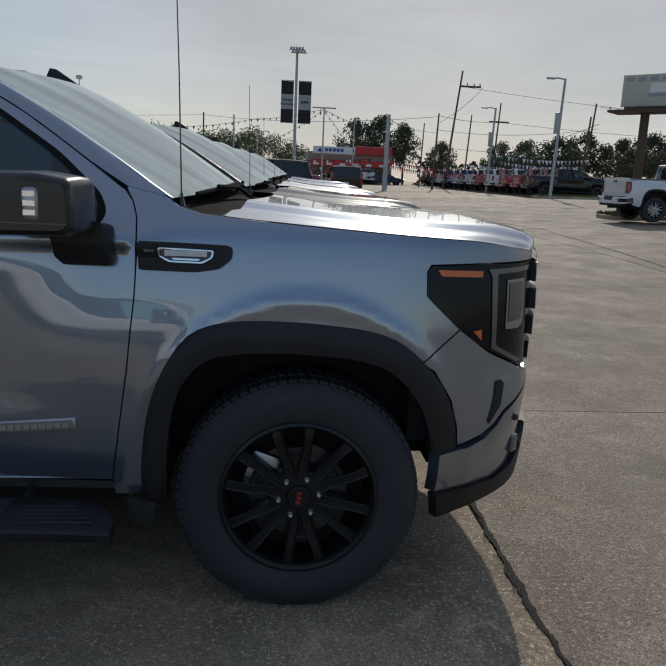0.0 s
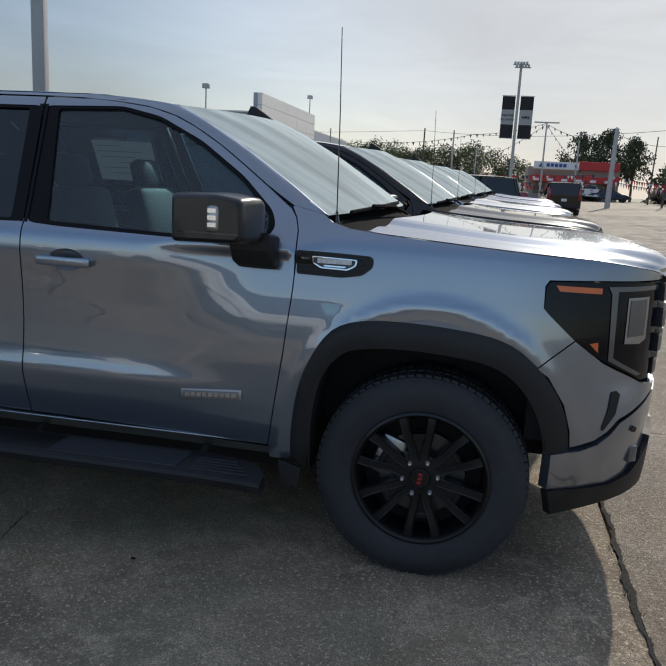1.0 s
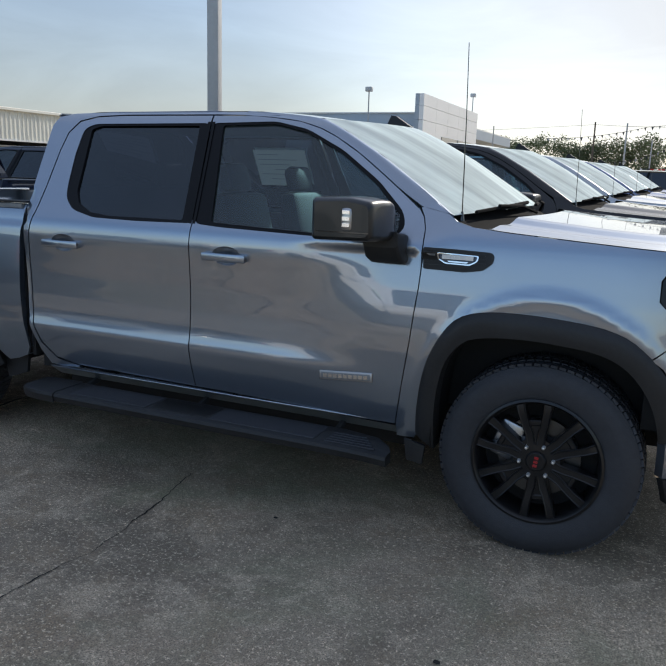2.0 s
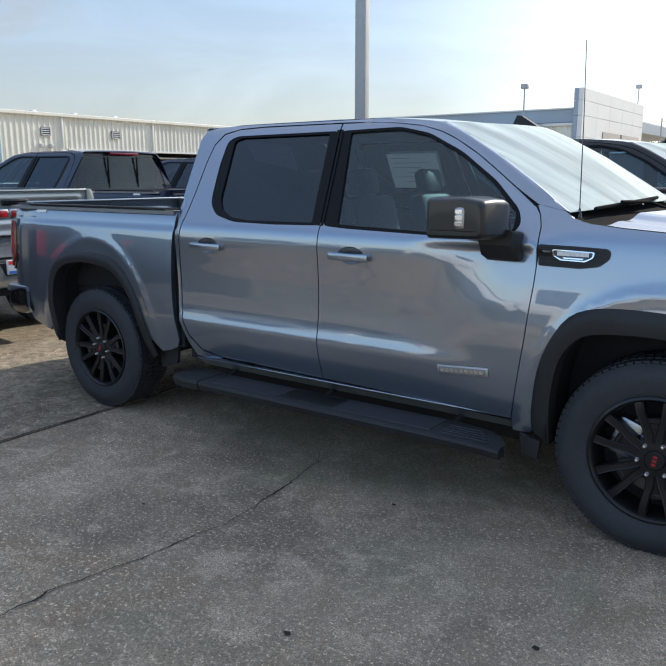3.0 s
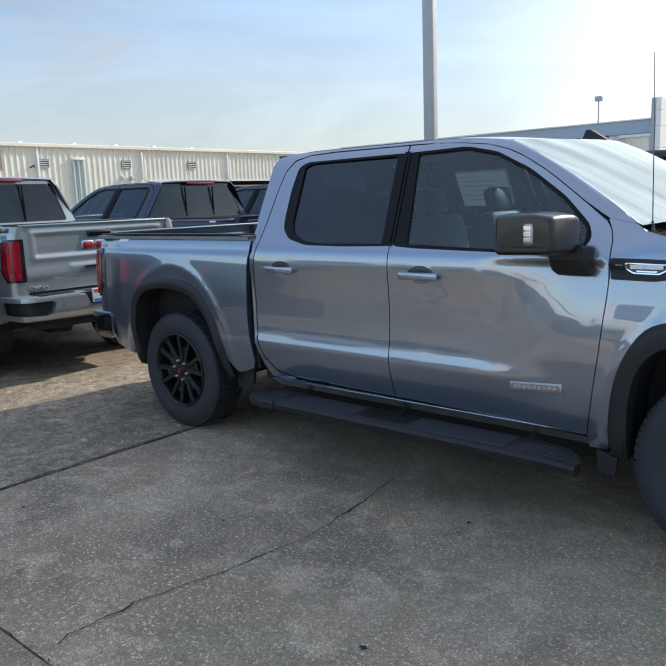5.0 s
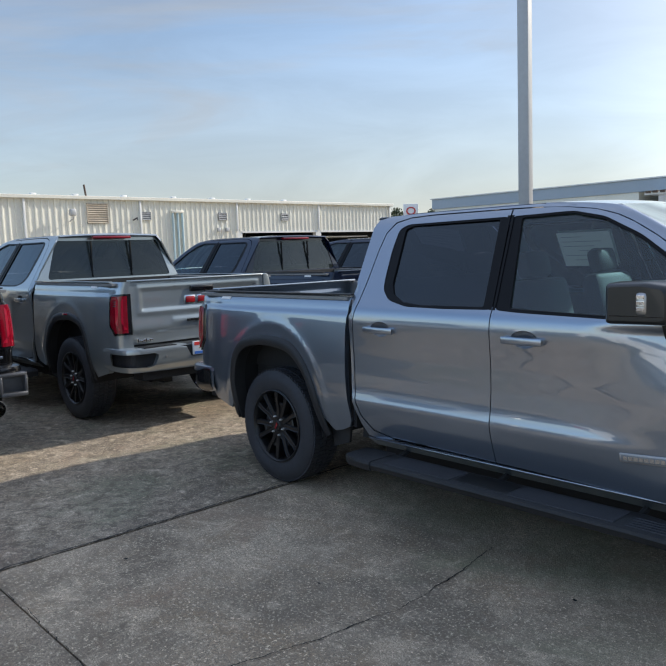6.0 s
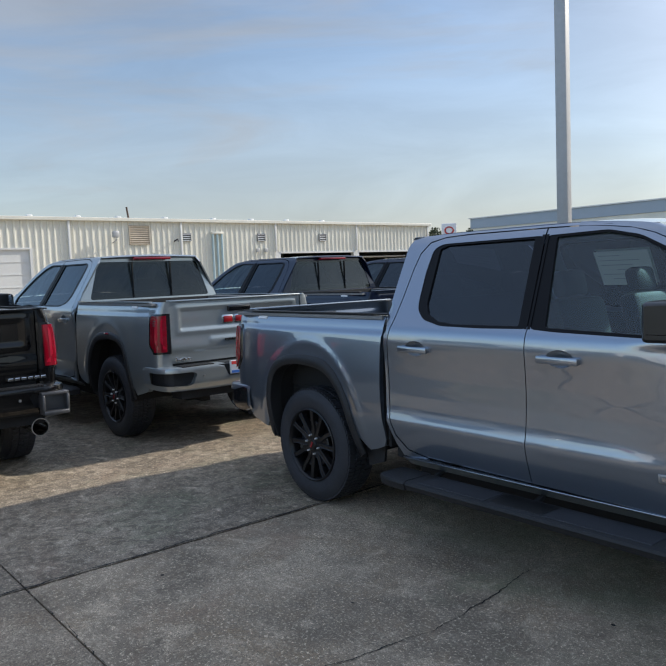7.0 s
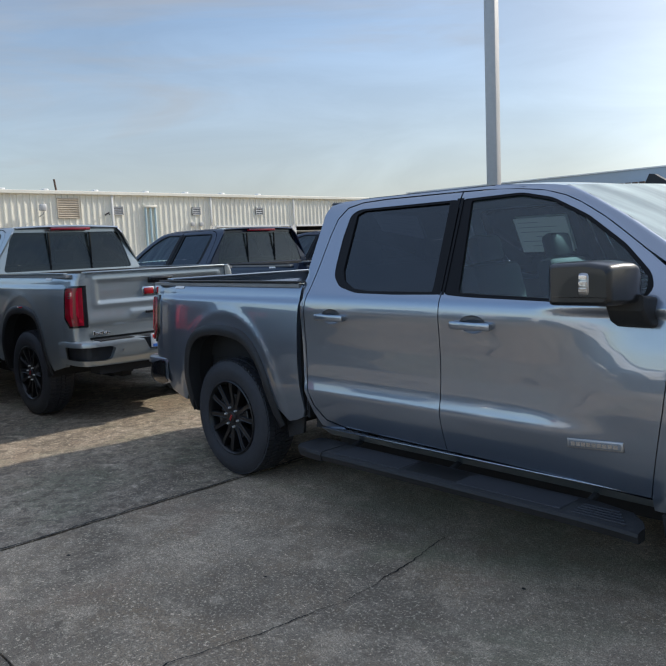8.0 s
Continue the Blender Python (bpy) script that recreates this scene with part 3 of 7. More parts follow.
def pickup(label, paint, m, detail=True, group=""):
    """A crew-cab pickup truck with all its parts."""
    st = 0.03 if detail else 0.09
    T = thing("pickup_truck", label, "pickup truck", m, group)
    place = skin
    # --- body sides
    f_out = rounded(FLARE_F, 1, False)
    gapF = [(x + 0.0025, z) for x, z in GAP_D]
    fender = [(-0.646, 0.44), (-0.565, 0.44)] + [(x * 0.985, z - 0.006 if z > 0.9 else z) for x, z in f_out if x < 0.42] + [(0.408, 0.952), (0.535, 1.062), (0.432, 1.158), (0.412, 1.18), (0.410, 1.262), (0.424, 1.286), (0.61, 1.291), (0.80, 1.292), (0.865, 1.292), (0.87, 1.309), (0.80, 1.329), (0.70, 1.349), (0.585, 1.365),
              (0.42, 1.374), (0.11, 1.392), (-0.2, 1.412), (-0.36, 1.428), (-0.43, 1.448), (-0.47, 1.478), (-0.535, 1.525), (-0.600, 1.502)] + list(reversed(gapF[:-1]))
    for s, ob in zip((1, -1), both(lambda: panel(place, fender, step=st), "front_fender", paint, T)):
        vent = fillet([(-0.555, 1.336), (-0.262, 1.328), (-0.247, 1.318), (-0.249, 1.285), (-0.29, 1.251), (-0.37, 1.238), (-0.553, 1.241)], 0.012)
        v = child("fender_vent", panel(lambda a, b: skin(a, b, 0.010), vent, step=st, thick=0.012), PLASTIC, ob, s, "black fender vent with a plain chrome badge")
        if detail:
            for zz in (1.258, 1.277, 1.296, 1.315):
                rib = [(-0.548, zz - 0.004), (-0.548, zz + 0.004), (-0.275 if zz > 1.27 else -0.34, zz + 0.004), (-0.285 if zz > 1.27 else -0.35, zz - 0.004)]
                child("vent_rib", panel(lambda a, b: skin(a, b, 0.014), rib, step=0.03, thick=0.006), PLASTIC, ob, s)
            sh = fillet([(-0.490, 1.317), (-0.308, 1.312), (-0.312, 1.287), (-0.345, 1.268), (-0.455, 1.270), (-0.490, 1.290)], 0.008)
            sh2 = [(-0.3985 + (a + 0.3985) * 0.92, 1.293 + (b - 1.293) * 0.78) for a, b in sh]
            child("badge_frame", panel(lambda a, b: skin(a, b, 0.018), sh, [sh2], step=0.02, thick=0.008), CHROME, ob, s, "chrome badge frame")
            inset = [(-0.3985 + (a + 0.3985) * 0.93, 1.293 + (b - 1.293) * 0.80) for a, b in sh]
            child("badge_inset", panel(lambda a, b: skin(a, b, 0.0155), inset, step=0.02, thick=0.004), CARD_NAVY, ob, s, "dark blue badge inset")
            bm = bmesh.new()
            comb(bm, -0.469, -0.328, 7, skin(-0.36, 1.30, 0.0215).y, skin(-0.36, 1.30, 0.0245).y, 1.2905, 1.3095)
            child("badge_bar", bm, WHITE_PLASTIC, ob, s, "notched plain white bar")
            low_bar = fillet([(-0.445, 1.284), (-0.352, 1.283), (-0.358, 1.277), (-0.438, 1.278)], 0.002)
            child("badge_bar", panel(lambda a, b: skin(a, b, 0.0185), low_bar, step=0.02, thick=0.006), CHROME, ob, s, "plain chrome bar on the badge")
    corner = [(0.411, 0.9485), (0.538, 1.0585), (0.65, 0.972), (0.75, 0.918), (0.80, 0.886), (0.86, 0.868), (0.92, 0.86), (0.93, 0.83), (0.86, 0.835), (0.80, 0.80), (0.725, 0.752), (0.69, 0.70), (0.65, 0.662), (0.565, 0.628), (0.556, 0.70), (0.523, 0.81), (0.455, 0.918)]
    for s, ob in zip((1, -1), both(lambda: panel(lambda a, b: skin(a, b, 0.004 + 0.05 * smooth(0.95, 0.72, b) * smooth(0.55, 0.8, a)), corner, step=st), "front_corner_panel", paint, T)):
        slot = [(0.690, 0.862), (0.708, 0.866), (0.722, 0.852), (0.712, 0.775), (0.675, 0.705), (0.668, 0.71), (0.684, 0.79)]
        child("air_slot", panel(lambda a, b: skin(a, b, 0.010 + 0.05 * smooth(0.95, 0.72, b) * smooth(0.55, 0.8, a)), slot, step=st, thick=0.01), PLASTIC, ob, s, "black slatted air slot")
    # --- doors
    frontdoor = [(x - 0.0025, z) for x, z in GAP_D[1:]] + [(x - 0.003, z - 0.0045) for x, z in SEAM] + [(-1.60, 1.917), (-1.848, 1.920), (-1.764, 1.375), (-1.766, 1.22), (-1.772, 0.80), (-1.766, 0.52)]
    zoneF = fillet([(-1.757, 1.372), (-1.842, 1.88), (-1.46, 1.889), (-1.27, 1.850), (-1.05, 1.750), (-0.83, 1.610), (-0.68, 1.480), (-0.655, 1.415), (-0.69, 1.368), (-1.09, 1.350), (-1.60, 1.362)], 0.035)
    glassF = fillet([(-1.664, 1.382), (-1.772, 1.868), (-1.46, 1.876), (-1.274, 1.836), (-1.06, 1.736), (-0.84, 1.594), (-0.692, 1.462), (-0.688, 1.388), (-1.09, 1.364)], 0.018)
    reardoor = [(-1.772, 0.52), (-1.778, 0.80), (-1.772, 1.22), (-1.770, 1.375), (-1.858, 1.920), (-2.43, 1.920), (-2.62, 1.912), (-2.73, 1.885), (-2.785, 1.82), (-2.797, 1.72), (-2.797, 1.52), (-2.805, 1.38), (-2.825, 1.28), (-2.840, 1.10), (-2.840, 0.90), (-2.828, 0.76), (-2.785, 0.65), (-2.70, 0.565), (-2.55, 0.535)]
    zoneR = fillet([(-1.765, 1.372), (-1.852, 1.88), (-2.62, 1.874), (-2.685, 1.845), (-2.682, 1.70), (-2.652, 1.53), (-2.632, 1.465), (-2.56, 1.405), (-2.40, 1.370), (-2.10, 1.366)], 0.035)
    glassR = fillet([(-1.835, 1.384), (-1.916, 1.866), (-2.575, 1.862), (-2.632, 1.842), (-2.575, 1.50), (-2.53, 1.435), (-2.44, 1.395), (-2.30, 1.382)], 0.014)
    for outline, zone, glass, gm, hx, nm in ((frontdoor, zoneF, glassF, GLASS_CLEAR, -1.556, "front_door"), (reardoor, zoneR, glassR, GLASS_DARK, -2.592, "rear_door")):
        cup = [(hx + 0.005 + 0.082 * math.cos(a), 1.227 + 0.046 * math.sin(a)) for a in (2 * math.pi * i / 20 for i in range(20))]
        for s, ob in zip((1, -1), both(lambda: panel(place, outline, [zone, cup], step=st), nm, paint, T)):
            child("window_trim", panel(lambda a, b: skin(a, b, -0.004), zone, [glass], step=st, thick=0.02), WINDOW_BLACK, ob, s, "black window surround")
            post_b = [(-1.750, 1.372), (-1.7635, 1.372), (-1.8425, 1.887), (-1.826, 1.887)] if nm == "front_door" else [(-1.7715, 1.372), (-1.787, 1.372), (-1.870, 1.887), (-1.8515, 1.887)]
            detail and child("pillar_cover", panel(lambda a, b: skin(a, b, 0.0015), post_b, step=st, thick=0.004), WINDOW_BLACK, ob, s, "black cover of the middle pillar")
            child("window_glass", panel(lambda a, b: skin(a, b, -0.016), glass, step=st, thick=0.004), gm, ob, s, "dark privacy glass" if gm is GLASS_DARK else "clear side glass")
            bm = bmesh.new()
            p = skin(hx, 1.22)
            box(bm, hx - 0.125, hx + 0.125, p.y - 0.031, p.y - 0.009, 1.199, 1.240, 0.009)
            box(bm, hx - 0.125, hx - 0.080, p.y - 0.030, p.y + 0.01, 1.203, 1.237, 0.008)
            box(bm, hx + 0.080, hx + 0.125, p.y - 0.030, p.y + 0.01, 1.203, 1.237, 0.008)
            child("door_handle", bm, paint, ob, s)
            bm = bmesh.new()
            revolve(bm, [(0.0, 0.034), (0.45, 0.032), (0.80, 0.022), (0.96, 0.006), (1.03, 0.0005)], 24)
            bmesh.ops.recalc_face_normals(bm, faces=bm.faces)
            bmesh.ops.reverse_faces(bm, faces=bm.faces)
            bmesh.ops.transform(bm, matrix=Matrix.Translation((hx + 0.005, p.y + 0.001, 1.227)) @ Matrix.Diagonal((0.083, 1, 0.047, 1)), verts=bm.verts)
            child("handle_cup", bm, paint, ob, s, "hollow behind the handle")
            if detail and nm == "front_door":
                bm = bmesh.new()
                q = skin(-0.90, 0.705)
                sl = Matrix.Translation((-0.895, q.y, 0.706)) @ Matrix.Rotation(radians(-4), 4, "Y")
                box(bm, -0.135, 0.135, -0.008, 0.012, -0.022, 0.022, 0.004, m=sl)
                child("door_badge", bm, STEEL, ob, s, "silver name bar on the door")
                bm = bmesh.new()
                box(bm, -0.124, 0.124, -0.0100, -0.007, -0.015, 0.015, 0.002, m=sl)
                child("badge_inset", bm, BED_GREY, ob, s, "grey inset of the name bar")
                bm = bmesh.new()
                comb(bm, -0.115, 0.115, 9, -0.0098, -0.0128, -0.009, 0.009, sl)
                child("badge_bar", bm, CHROME, ob, s, "row of plain chrome blocks")
    # --- cab corner, sill, pillars
    cabcorner = [(-2.55, 0.527), (-2.705, 0.553), (-2.795, 0.642), (-2.836, 0.755), (-2.848, 0.90), (-2.848, 1.10), (-2.833, 1.28), (-2.813, 1.38), (-2.805, 1.52), (-2.805, 1.72), (-2.793, 1.825), (-2.738, 1.893), (-2.62, 1.920), (-2.43, 1.928), (-1.85, 1.928), (-1.46, 1.920), (-1.50, 1.9255), (-1.70, 1.943), (-1.90, 1.949), (-2.44, 1.945),
                 (-2.80, 1.935), (-2.905, 1.915), (-2.928, 1.86), (-2.905, 1.62), (-2.885, 1.44), (-2.872, 1.30), (-2.870, 0.85), (-2.858, 0.74), (-2.81, 0.60), (-2.76, 0.515), (-2.55, 0.500)]
    both(lambda: panel(place, cabcorner, step=st), "cab_side", paint, T)
    sill = [(-0.648, 0.485), (-0.655, 0.43), (-1.7, 0.435), (-2.76, 0.440), (-2.78, 0.50), (-2.55, 0.522), (-1.77, 0.512)]
    both(lambda: panel(lambda a, b: skin(a, 0.505, 0.004) + Vector((0, 1.15 * (0.505 - b), b - 0.505)), sill, step=st), "sill", paint, T)
    both(lambda: boxm(-2.75, -0.66, skin(-1.7, 0.50).y - 0.012, skin(-1.7, 0.50).y + 0.02, 0.497, 0.506, 0.004, seg=2), "sill_edge", paint, T)
    # dark sheets in the cab-bed gap put its shade into colour
    both(lambda: panel(lambda a, b: skin(-2.872, b, -0.055) + Vector((a + 2.872, 0, 0)), [(-2.892, 0.56), (-2.892, 1.412), (-2.85, 1.41), (-2.85, 0.56)], step=0.05), "cab_bed_gap", DARK, T, "dark sheet standing for the shade between cab and bed")
    detail and both(lambda: panel(lambda a, b: Vector((-2.8915 - 0.5 * max(0, 0.60 - b), skin(-2.90, b, -a).y, b)), [(0.007, 0.556), (0.007, 1.408), (0.14, 1.408), (0.14, 0.556)], step=0.05, thick=0.003), "bed_front_seal", DARK, T, "dark strip standing for the shade on the bed's front edge")
    edge3 = [(-0.448, -HALF + 0.110, 1.474), (-0.515, -HALF + 0.148, 1.516), (-0.592, -HALF + 0.189, 1.566), (-0.845, -HALF + 0.276, 1.724), (-1.085, -HALF + 0.352, 1.852), (-1.215, -HALF + 0.390, 1.908)]

    def pillar():
        bm = bmesh.new()
        A = resample([tuple(skin(x, z)) for x, z in [(-0.535, 1.525), (-0.600, 1.508)] + SEAM[1:] + [(-1.66, 1.922)]][1:], 16)
        B = resample(edge3 + [(-1.43, -HALF + 0.399, 1.931), (-1.66, -HALF + 0.404, 1.945)], 16)
        rows = []
        for i, (a, b) in enumerate(zip(A, B)):
            a, b = Vector(a), Vector(b)
            mid = a * 0.3 + b * 0.7 + Vector((0.002, -0.014, 0.004)) * (1 - 0.9 * smooth(0.5, 0.8, i / 15)) * smooth(-0.05, 0.3, i / 15)
            rows.append([a + Vector((0, 0.03, -0.02)), a, a * 0.6 + mid * 0.4 + Vector((0, -0.003, 0)), mid, mid * 0.4 + b * 0.6 + Vector((0.002, -0.003, 0.003)), b, b + Vector((-0.02, 0.01, -0.02))])
        grid(bm, rows)
        bmesh.ops.recalc_face_normals(bm, faces=bm.faces)
        if sum(f.normal.y for f in bm.faces) > 0:
            bmesh.ops.reverse_faces(bm, faces=bm.faces)
        return bm
    both(pillar, "windscreen_pillar", paint, T)
    E3 = resample(edge3, 12)
    nv = 17

    def across(p, bulge, lift):
        return [Vector((p[0] + bulge * (1 - c * c), p[1] * -c, p[2] + lift * (1 - c * c))) for c in np.linspace(-1, 1, nv)]
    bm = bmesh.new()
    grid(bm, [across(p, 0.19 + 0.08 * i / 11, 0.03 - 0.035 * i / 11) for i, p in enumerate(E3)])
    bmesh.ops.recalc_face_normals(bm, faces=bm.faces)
    part("windscreen", bm, GLASS_SHADE, T, "windscreen with a pale streaked film for dust and sky reflections", sharp=80)
    roof = []
    for i, x in enumerate(np.linspace(0, 1, 20)):
        e = Vector(E3[-1]) * (1 - x) + Vector((-2.915, -HALF + 0.40, 1.925)) * x
        e.z = 1.945 - 0.037 * (1 - smooth(0, 0.25, x)) - 0.018 * smooth(0.8, 1, x)
        e.y = -HALF + 0.390 + 0.012 * smooth(0, 0.3, x)
        row = across(e, 0.27 * (1 - smooth(-0.15, 0.5, x)) / (1 - smooth(-0.15, 0.5, 0)), -0.005 + 0.024 * smooth(0, 0.3, x))
        roof.append(row)
    bm = bmesh.new()
    grid(bm, roof)
    bmesh.ops.recalc_face_normals(bm, faces=bm.faces)
    if sum(f.normal.z for f in bm.faces) < 0:
        bmesh.ops.reverse_faces(bm, faces=bm.faces)
    rf = part("roof", bm, paint, T, sharp=80)
    bm = bmesh.new()
    prof = [(-0.925, 1.885), (-1.055, 1.968), (-1.082, 1.972), (-1.115, 1.90)]
    rows = [[Vector((-1.02 + (x + 1.02) * q, 0.022 * w, z)) for x, z in prof] for w, q in ((-1, 1), (-0.5, 1), (0.5, 1), (1, 1))]
    grid(bm, rows, close=True)
    bm.faces.new([bm.verts.new(p) for p in rows[0]])
    bm.faces.new([bm.verts.new(p) for p in reversed(rows[-1])])
    bmesh.ops.recalc_face_normals(bm, faces=bm.faces)
    part("roof_fin", bm, PLASTIC, rf, "black shark-fin aerial")
    # back of the cab
    def back(y, z):
        return Vector((-2.915 + 0.060 * smooth(1.30, 1.95, z) - 0.035 * (1 - (y / 0.8) ** 2) * 0.5, y, z))
    hw = [(1.40, 0.955), (1.55, 0.87), (1.70, 0.78), (1.85, 0.69), (1.915, 0.64)]
    outl = [(w, z) for z, w in hw] + [(0.62, 1.926), (0.40, 1.937), (0.2, 1.942), (0, 1.944), (-0.2, 1.942), (-0.40, 1.937), (-0.62, 1.926)] + [(-w, z) for z, w in reversed(hw)] + [(-0.98, 0.60), (0.98, 0.60)]
    gl = fillet([(0.815, 1.44), (0.675, 1.875), (-0.675, 1.875), (-0.815, 1.44)], 0.04)
    cb = part("cab_back", panel(back, outl, [gl], step=st * 1.6, back=(1, 0, 0)), paint, T)
    part("rear_glass", panel(lambda a, b: back(a, b) + Vector((0.008, 0, 0)), gl, step=st * 2, thick=0.004, back=(1, 0, 0)), GLASS_REAR, cb, "tinted rear window")
    for y in (-0.26, 0.26):
        part("glass_divider", boxm(-2.925, -2.895, y - 0.006, y + 0.006, 1.445, 1.870), GLOSS_BLACK, cb)
    lip = bmesh.new()
    grid(lip, [[back(c, 1.915) + Vector((0.01, 0, -0.01)) for c in np.linspace(-0.645, 0.645, 9)], [Vector((-2.935, c, 1.920 + 0.018 * (1 - (c / 0.66) ** 2))) for c in np.linspace(-0.645, 0.645, 9)], [Vector((-2.912, c, 1.936 + 0.020 * (1 - (c / 0.66) ** 2))) for c in np.linspace(-0.645, 0.645, 9)]])
    bmesh.ops.recalc_face_normals(lip, faces=lip.faces)
    part("roof_lip", lip, paint, cb)
    part("brake_light", boxm(-2.972, -2.90, -0.25, 0.25, 1.893, 1.926, 0.010), LAMP_RED, cb, "red high brake light")
    # --- hood
    he = [(-0.29, 1.424), (-0.2, 1.416), (0.11, 1.396), (0.42, 1.378), (0.585, 1.368), (0.70, 1.352), (0.80, 1.332), (0.87, 1.312)]
    crest = [(-0.29, 1.424), (-0.2, 1.416), (0.11, 1.394), (0.42, 1.376), (0.585, 1.366), (0.70, 1.350), (0.80, 1.330), (0.87, 1.312)]
    rows = []
    cs = np.r_[0, 0.005, 0.012, 0.02, np.linspace(0.035, 0.34, 12), np.linspace(0.40, 1, 7)]
    for i, (u, z) in enumerate(resample(he, 36)):
        e = skin(u, z)
        k = i / 35
        tz = float(np.interp(u, *zip(*crest)))
        fx1 = (0.20 * (1 - smooth(-0.42, 0.3, u)) + (0.985 - e.x) * smooth(0.3, 0.87, u))
        half_row = []
        for c in cs:
            y = (e.y + 0.010 * smooth(0.58, 0.68, u) * smooth(0, 0.03, c)) * (1 - c)
            ridge = 0.014 * smooth(0.02, 0.10, c) + 0.030 * smooth(0.17, 0.26, c) + 0.012 * c
            zz = z + (tz - z) * smooth(0, 0.014, c) + ridge * (1 - 0.45 * smooth(0.5, 0.87, u))
            half_row.append(Vector((e.x + fx1 * (1 - (1 - c) ** (2 + 2 * k)), y, zz)))
        rows.append(half_row + [Vector((p.x, -p.y, p.z)) for p in reversed(half_row[:-1])])
    # the nose of the hood turns down to the grille
    last = rows[-1]
    for dx, f in ((0.012, 0.35), (0.018, 0.7), (0.020, 1.0)):
        rows.append([Vector((p.x + dx, p.y, p.z + (1.286 - p.z) * f)) for p in last])
    bm = bmesh.new()
    grid(bm, rows)
    bmesh.ops.recalc_face_normals(bm, faces=bm.faces)
    if sum(f.normal.z for f in bm.faces) < 0:
        bmesh.ops.reverse_faces(bm, faces=bm.faces)
    part("hood", bm, paint, T, sharp=50)
    # cowl, wipers, aerial
    bm = bmesh.new()
    grid(bm, [across((-0.25, -HALF + 0.080, 1.392), 0.20, 0.015), across((-0.36, -HALF + 0.085, 1.412), 0.20, 0.015), across((-0.43, -HALF + 0.098, 1.440), 0.19, 0.02), across((-0.50, -HALF + 0.13, 1.468), 0.19, 0.02)])
    part("cowl", bm, COWL, T, "matt black windscreen cowl")
    for y0 in (-0.78, 0.02):
        bm = bmesh.new()
        blade = []
        for k, dy in enumerate((0.0, 0.2, 0.42, 0.66)):
            q = 1 - ((y0 + dy) / 0.92) ** 2
            blade.append((-0.437 + 0.19 * q - 0.006 * k, y0 + dy, 1.478 + 0.03 * q + 0.005 * k))
        tube(bm, blade, 0.009, 6)
        tube(bm, [(blade[3][0] + 0.05, blade[3][1], blade[3][2] - 0.05), (blade[2][0] + 0.03, blade[2][1] + 0.04, blade[2][2] - 0.005), (blade[1][0] + 0.006, blade[1][1], blade[1][2] + 0.012)], 0.008, 6)
        part("wiper", bm, COWL, T)
    bm = bmesh.new()
    tube(bm, [(-0.428, -HALF + 0.172, 1.415), (-0.429, -HALF + 0.172, 1.450), (-0.430, -HALF + 0.172, 1.490)], 0.018, 10, 0.005)
    tube(bm, [(-0.430, -HALF + 0.172, 1.48), (-0.438, -HALF + 0.171, 1.88), (-0.448, -HALF + 0.17, 2.20)], 0.0028, 6, 0.0018)
    part("aerial", bm, GLOSS_BLACK, T, "thin black whip aerial")
    # --- front lamps, grille, bumper
    lamp = [(0.416, 1.262), (0.416, 1.182), (0.438, 1.152), (0.54, 1.050), (0.65, 0.980), (0.75, 0.926), (0.80, 0.893), (0.845, 0.895), (0.850, 1.284), (0.61, 1.285), (0.43, 1.280)]
    for s, ob in zip((1, -1), both(lambda: panel(lambda a, b: skin(a, b, -0.006), lamp, step=st, thick=0.06), "headlamp", LAMP_DARK, T, "smoked headlamp with amber strips")):
        strip = [(0.450, 1.268), (0.465, 1.246), (0.618, 1.240), (0.618, 1.262)]
        child("amber_strip", panel(lambda a, b: skin(a, b, -0.003), strip, step=0.03, thick=0.01), AMBER, ob, s, "amber marker strip")
        low = [(0.590, 1.050), (0.622, 1.055), (0.625, 1.015)]
        child("amber_strip", panel(lambda a, b: skin(a, b, -0.003), low, step=0.03, thick=0.01), AMBER, ob, s, "amber marker strip")
        drl = [(0.640, 1.268), (0.845, 1.272), (0.845, 1.255), (0.678, 1.250), (0.682, 0.994), (0.80, 0.920), (0.78, 0.915), (0.665, 0.985), (0.655, 1.24)]
        child("light_guide", panel(lambda a, b: skin(a, b, -0.001), drl, step=0.03, thick=0.012), LAMP_CLEAR, ob, s, "grey C-shaped light guide")
        win = [(0.718, 1.225), (0.800, 1.228), (0.800, 1.062), (0.775, 1.045), (0.718, 1.048)]
        child("projector", panel(lambda a, b: skin(a, b, -0.002), win, step=0.03, thick=0.012), STEEL, ob, s, "bright square projector")
        win2 = [(0.728, 1.216), (0.790, 1.218), (0.790, 1.078), (0.728, 1.074)]
        child("projector_lens", panel(lambda a, b: skin(a, b, 0.001), win2, step=0.03, thick=0.004), LAMP_CLEAR, ob, s)

    def wrap(outline, out, th, mat, nm, lbl=""):
        """A band over the whole nose, from one side to the other."""
        return both(lambda: panel(lambda a, b: skin(a, b, 0.0) + Vector((out * smooth(0.5, 0.95, a), -out * (1 - smooth(0.6, 1.1, a)), 0)), outline, step=st * 1.2, thick=th, back=(-0.6, 0.8, 0)), nm, mat, T, lbl)
    wrap([(0.848, 0.875), (0.848, 1.30), (1.449, 1.30), (1.449, 0.875)], -0.05, 0.02, DARK, "grille_backing")
    for z0, z1, o in ((1.205, 1.278, 0.020), (1.100, 1.178, 0.022), (1.000, 1.075, 0.016), (0.905, 0.972, 0.006)):
        wrap([(0.855, z0), (0.855, z1), (1.449, z1), (1.449, z0)], o, 0.06, GRILLE_GREY, "grille_bar")
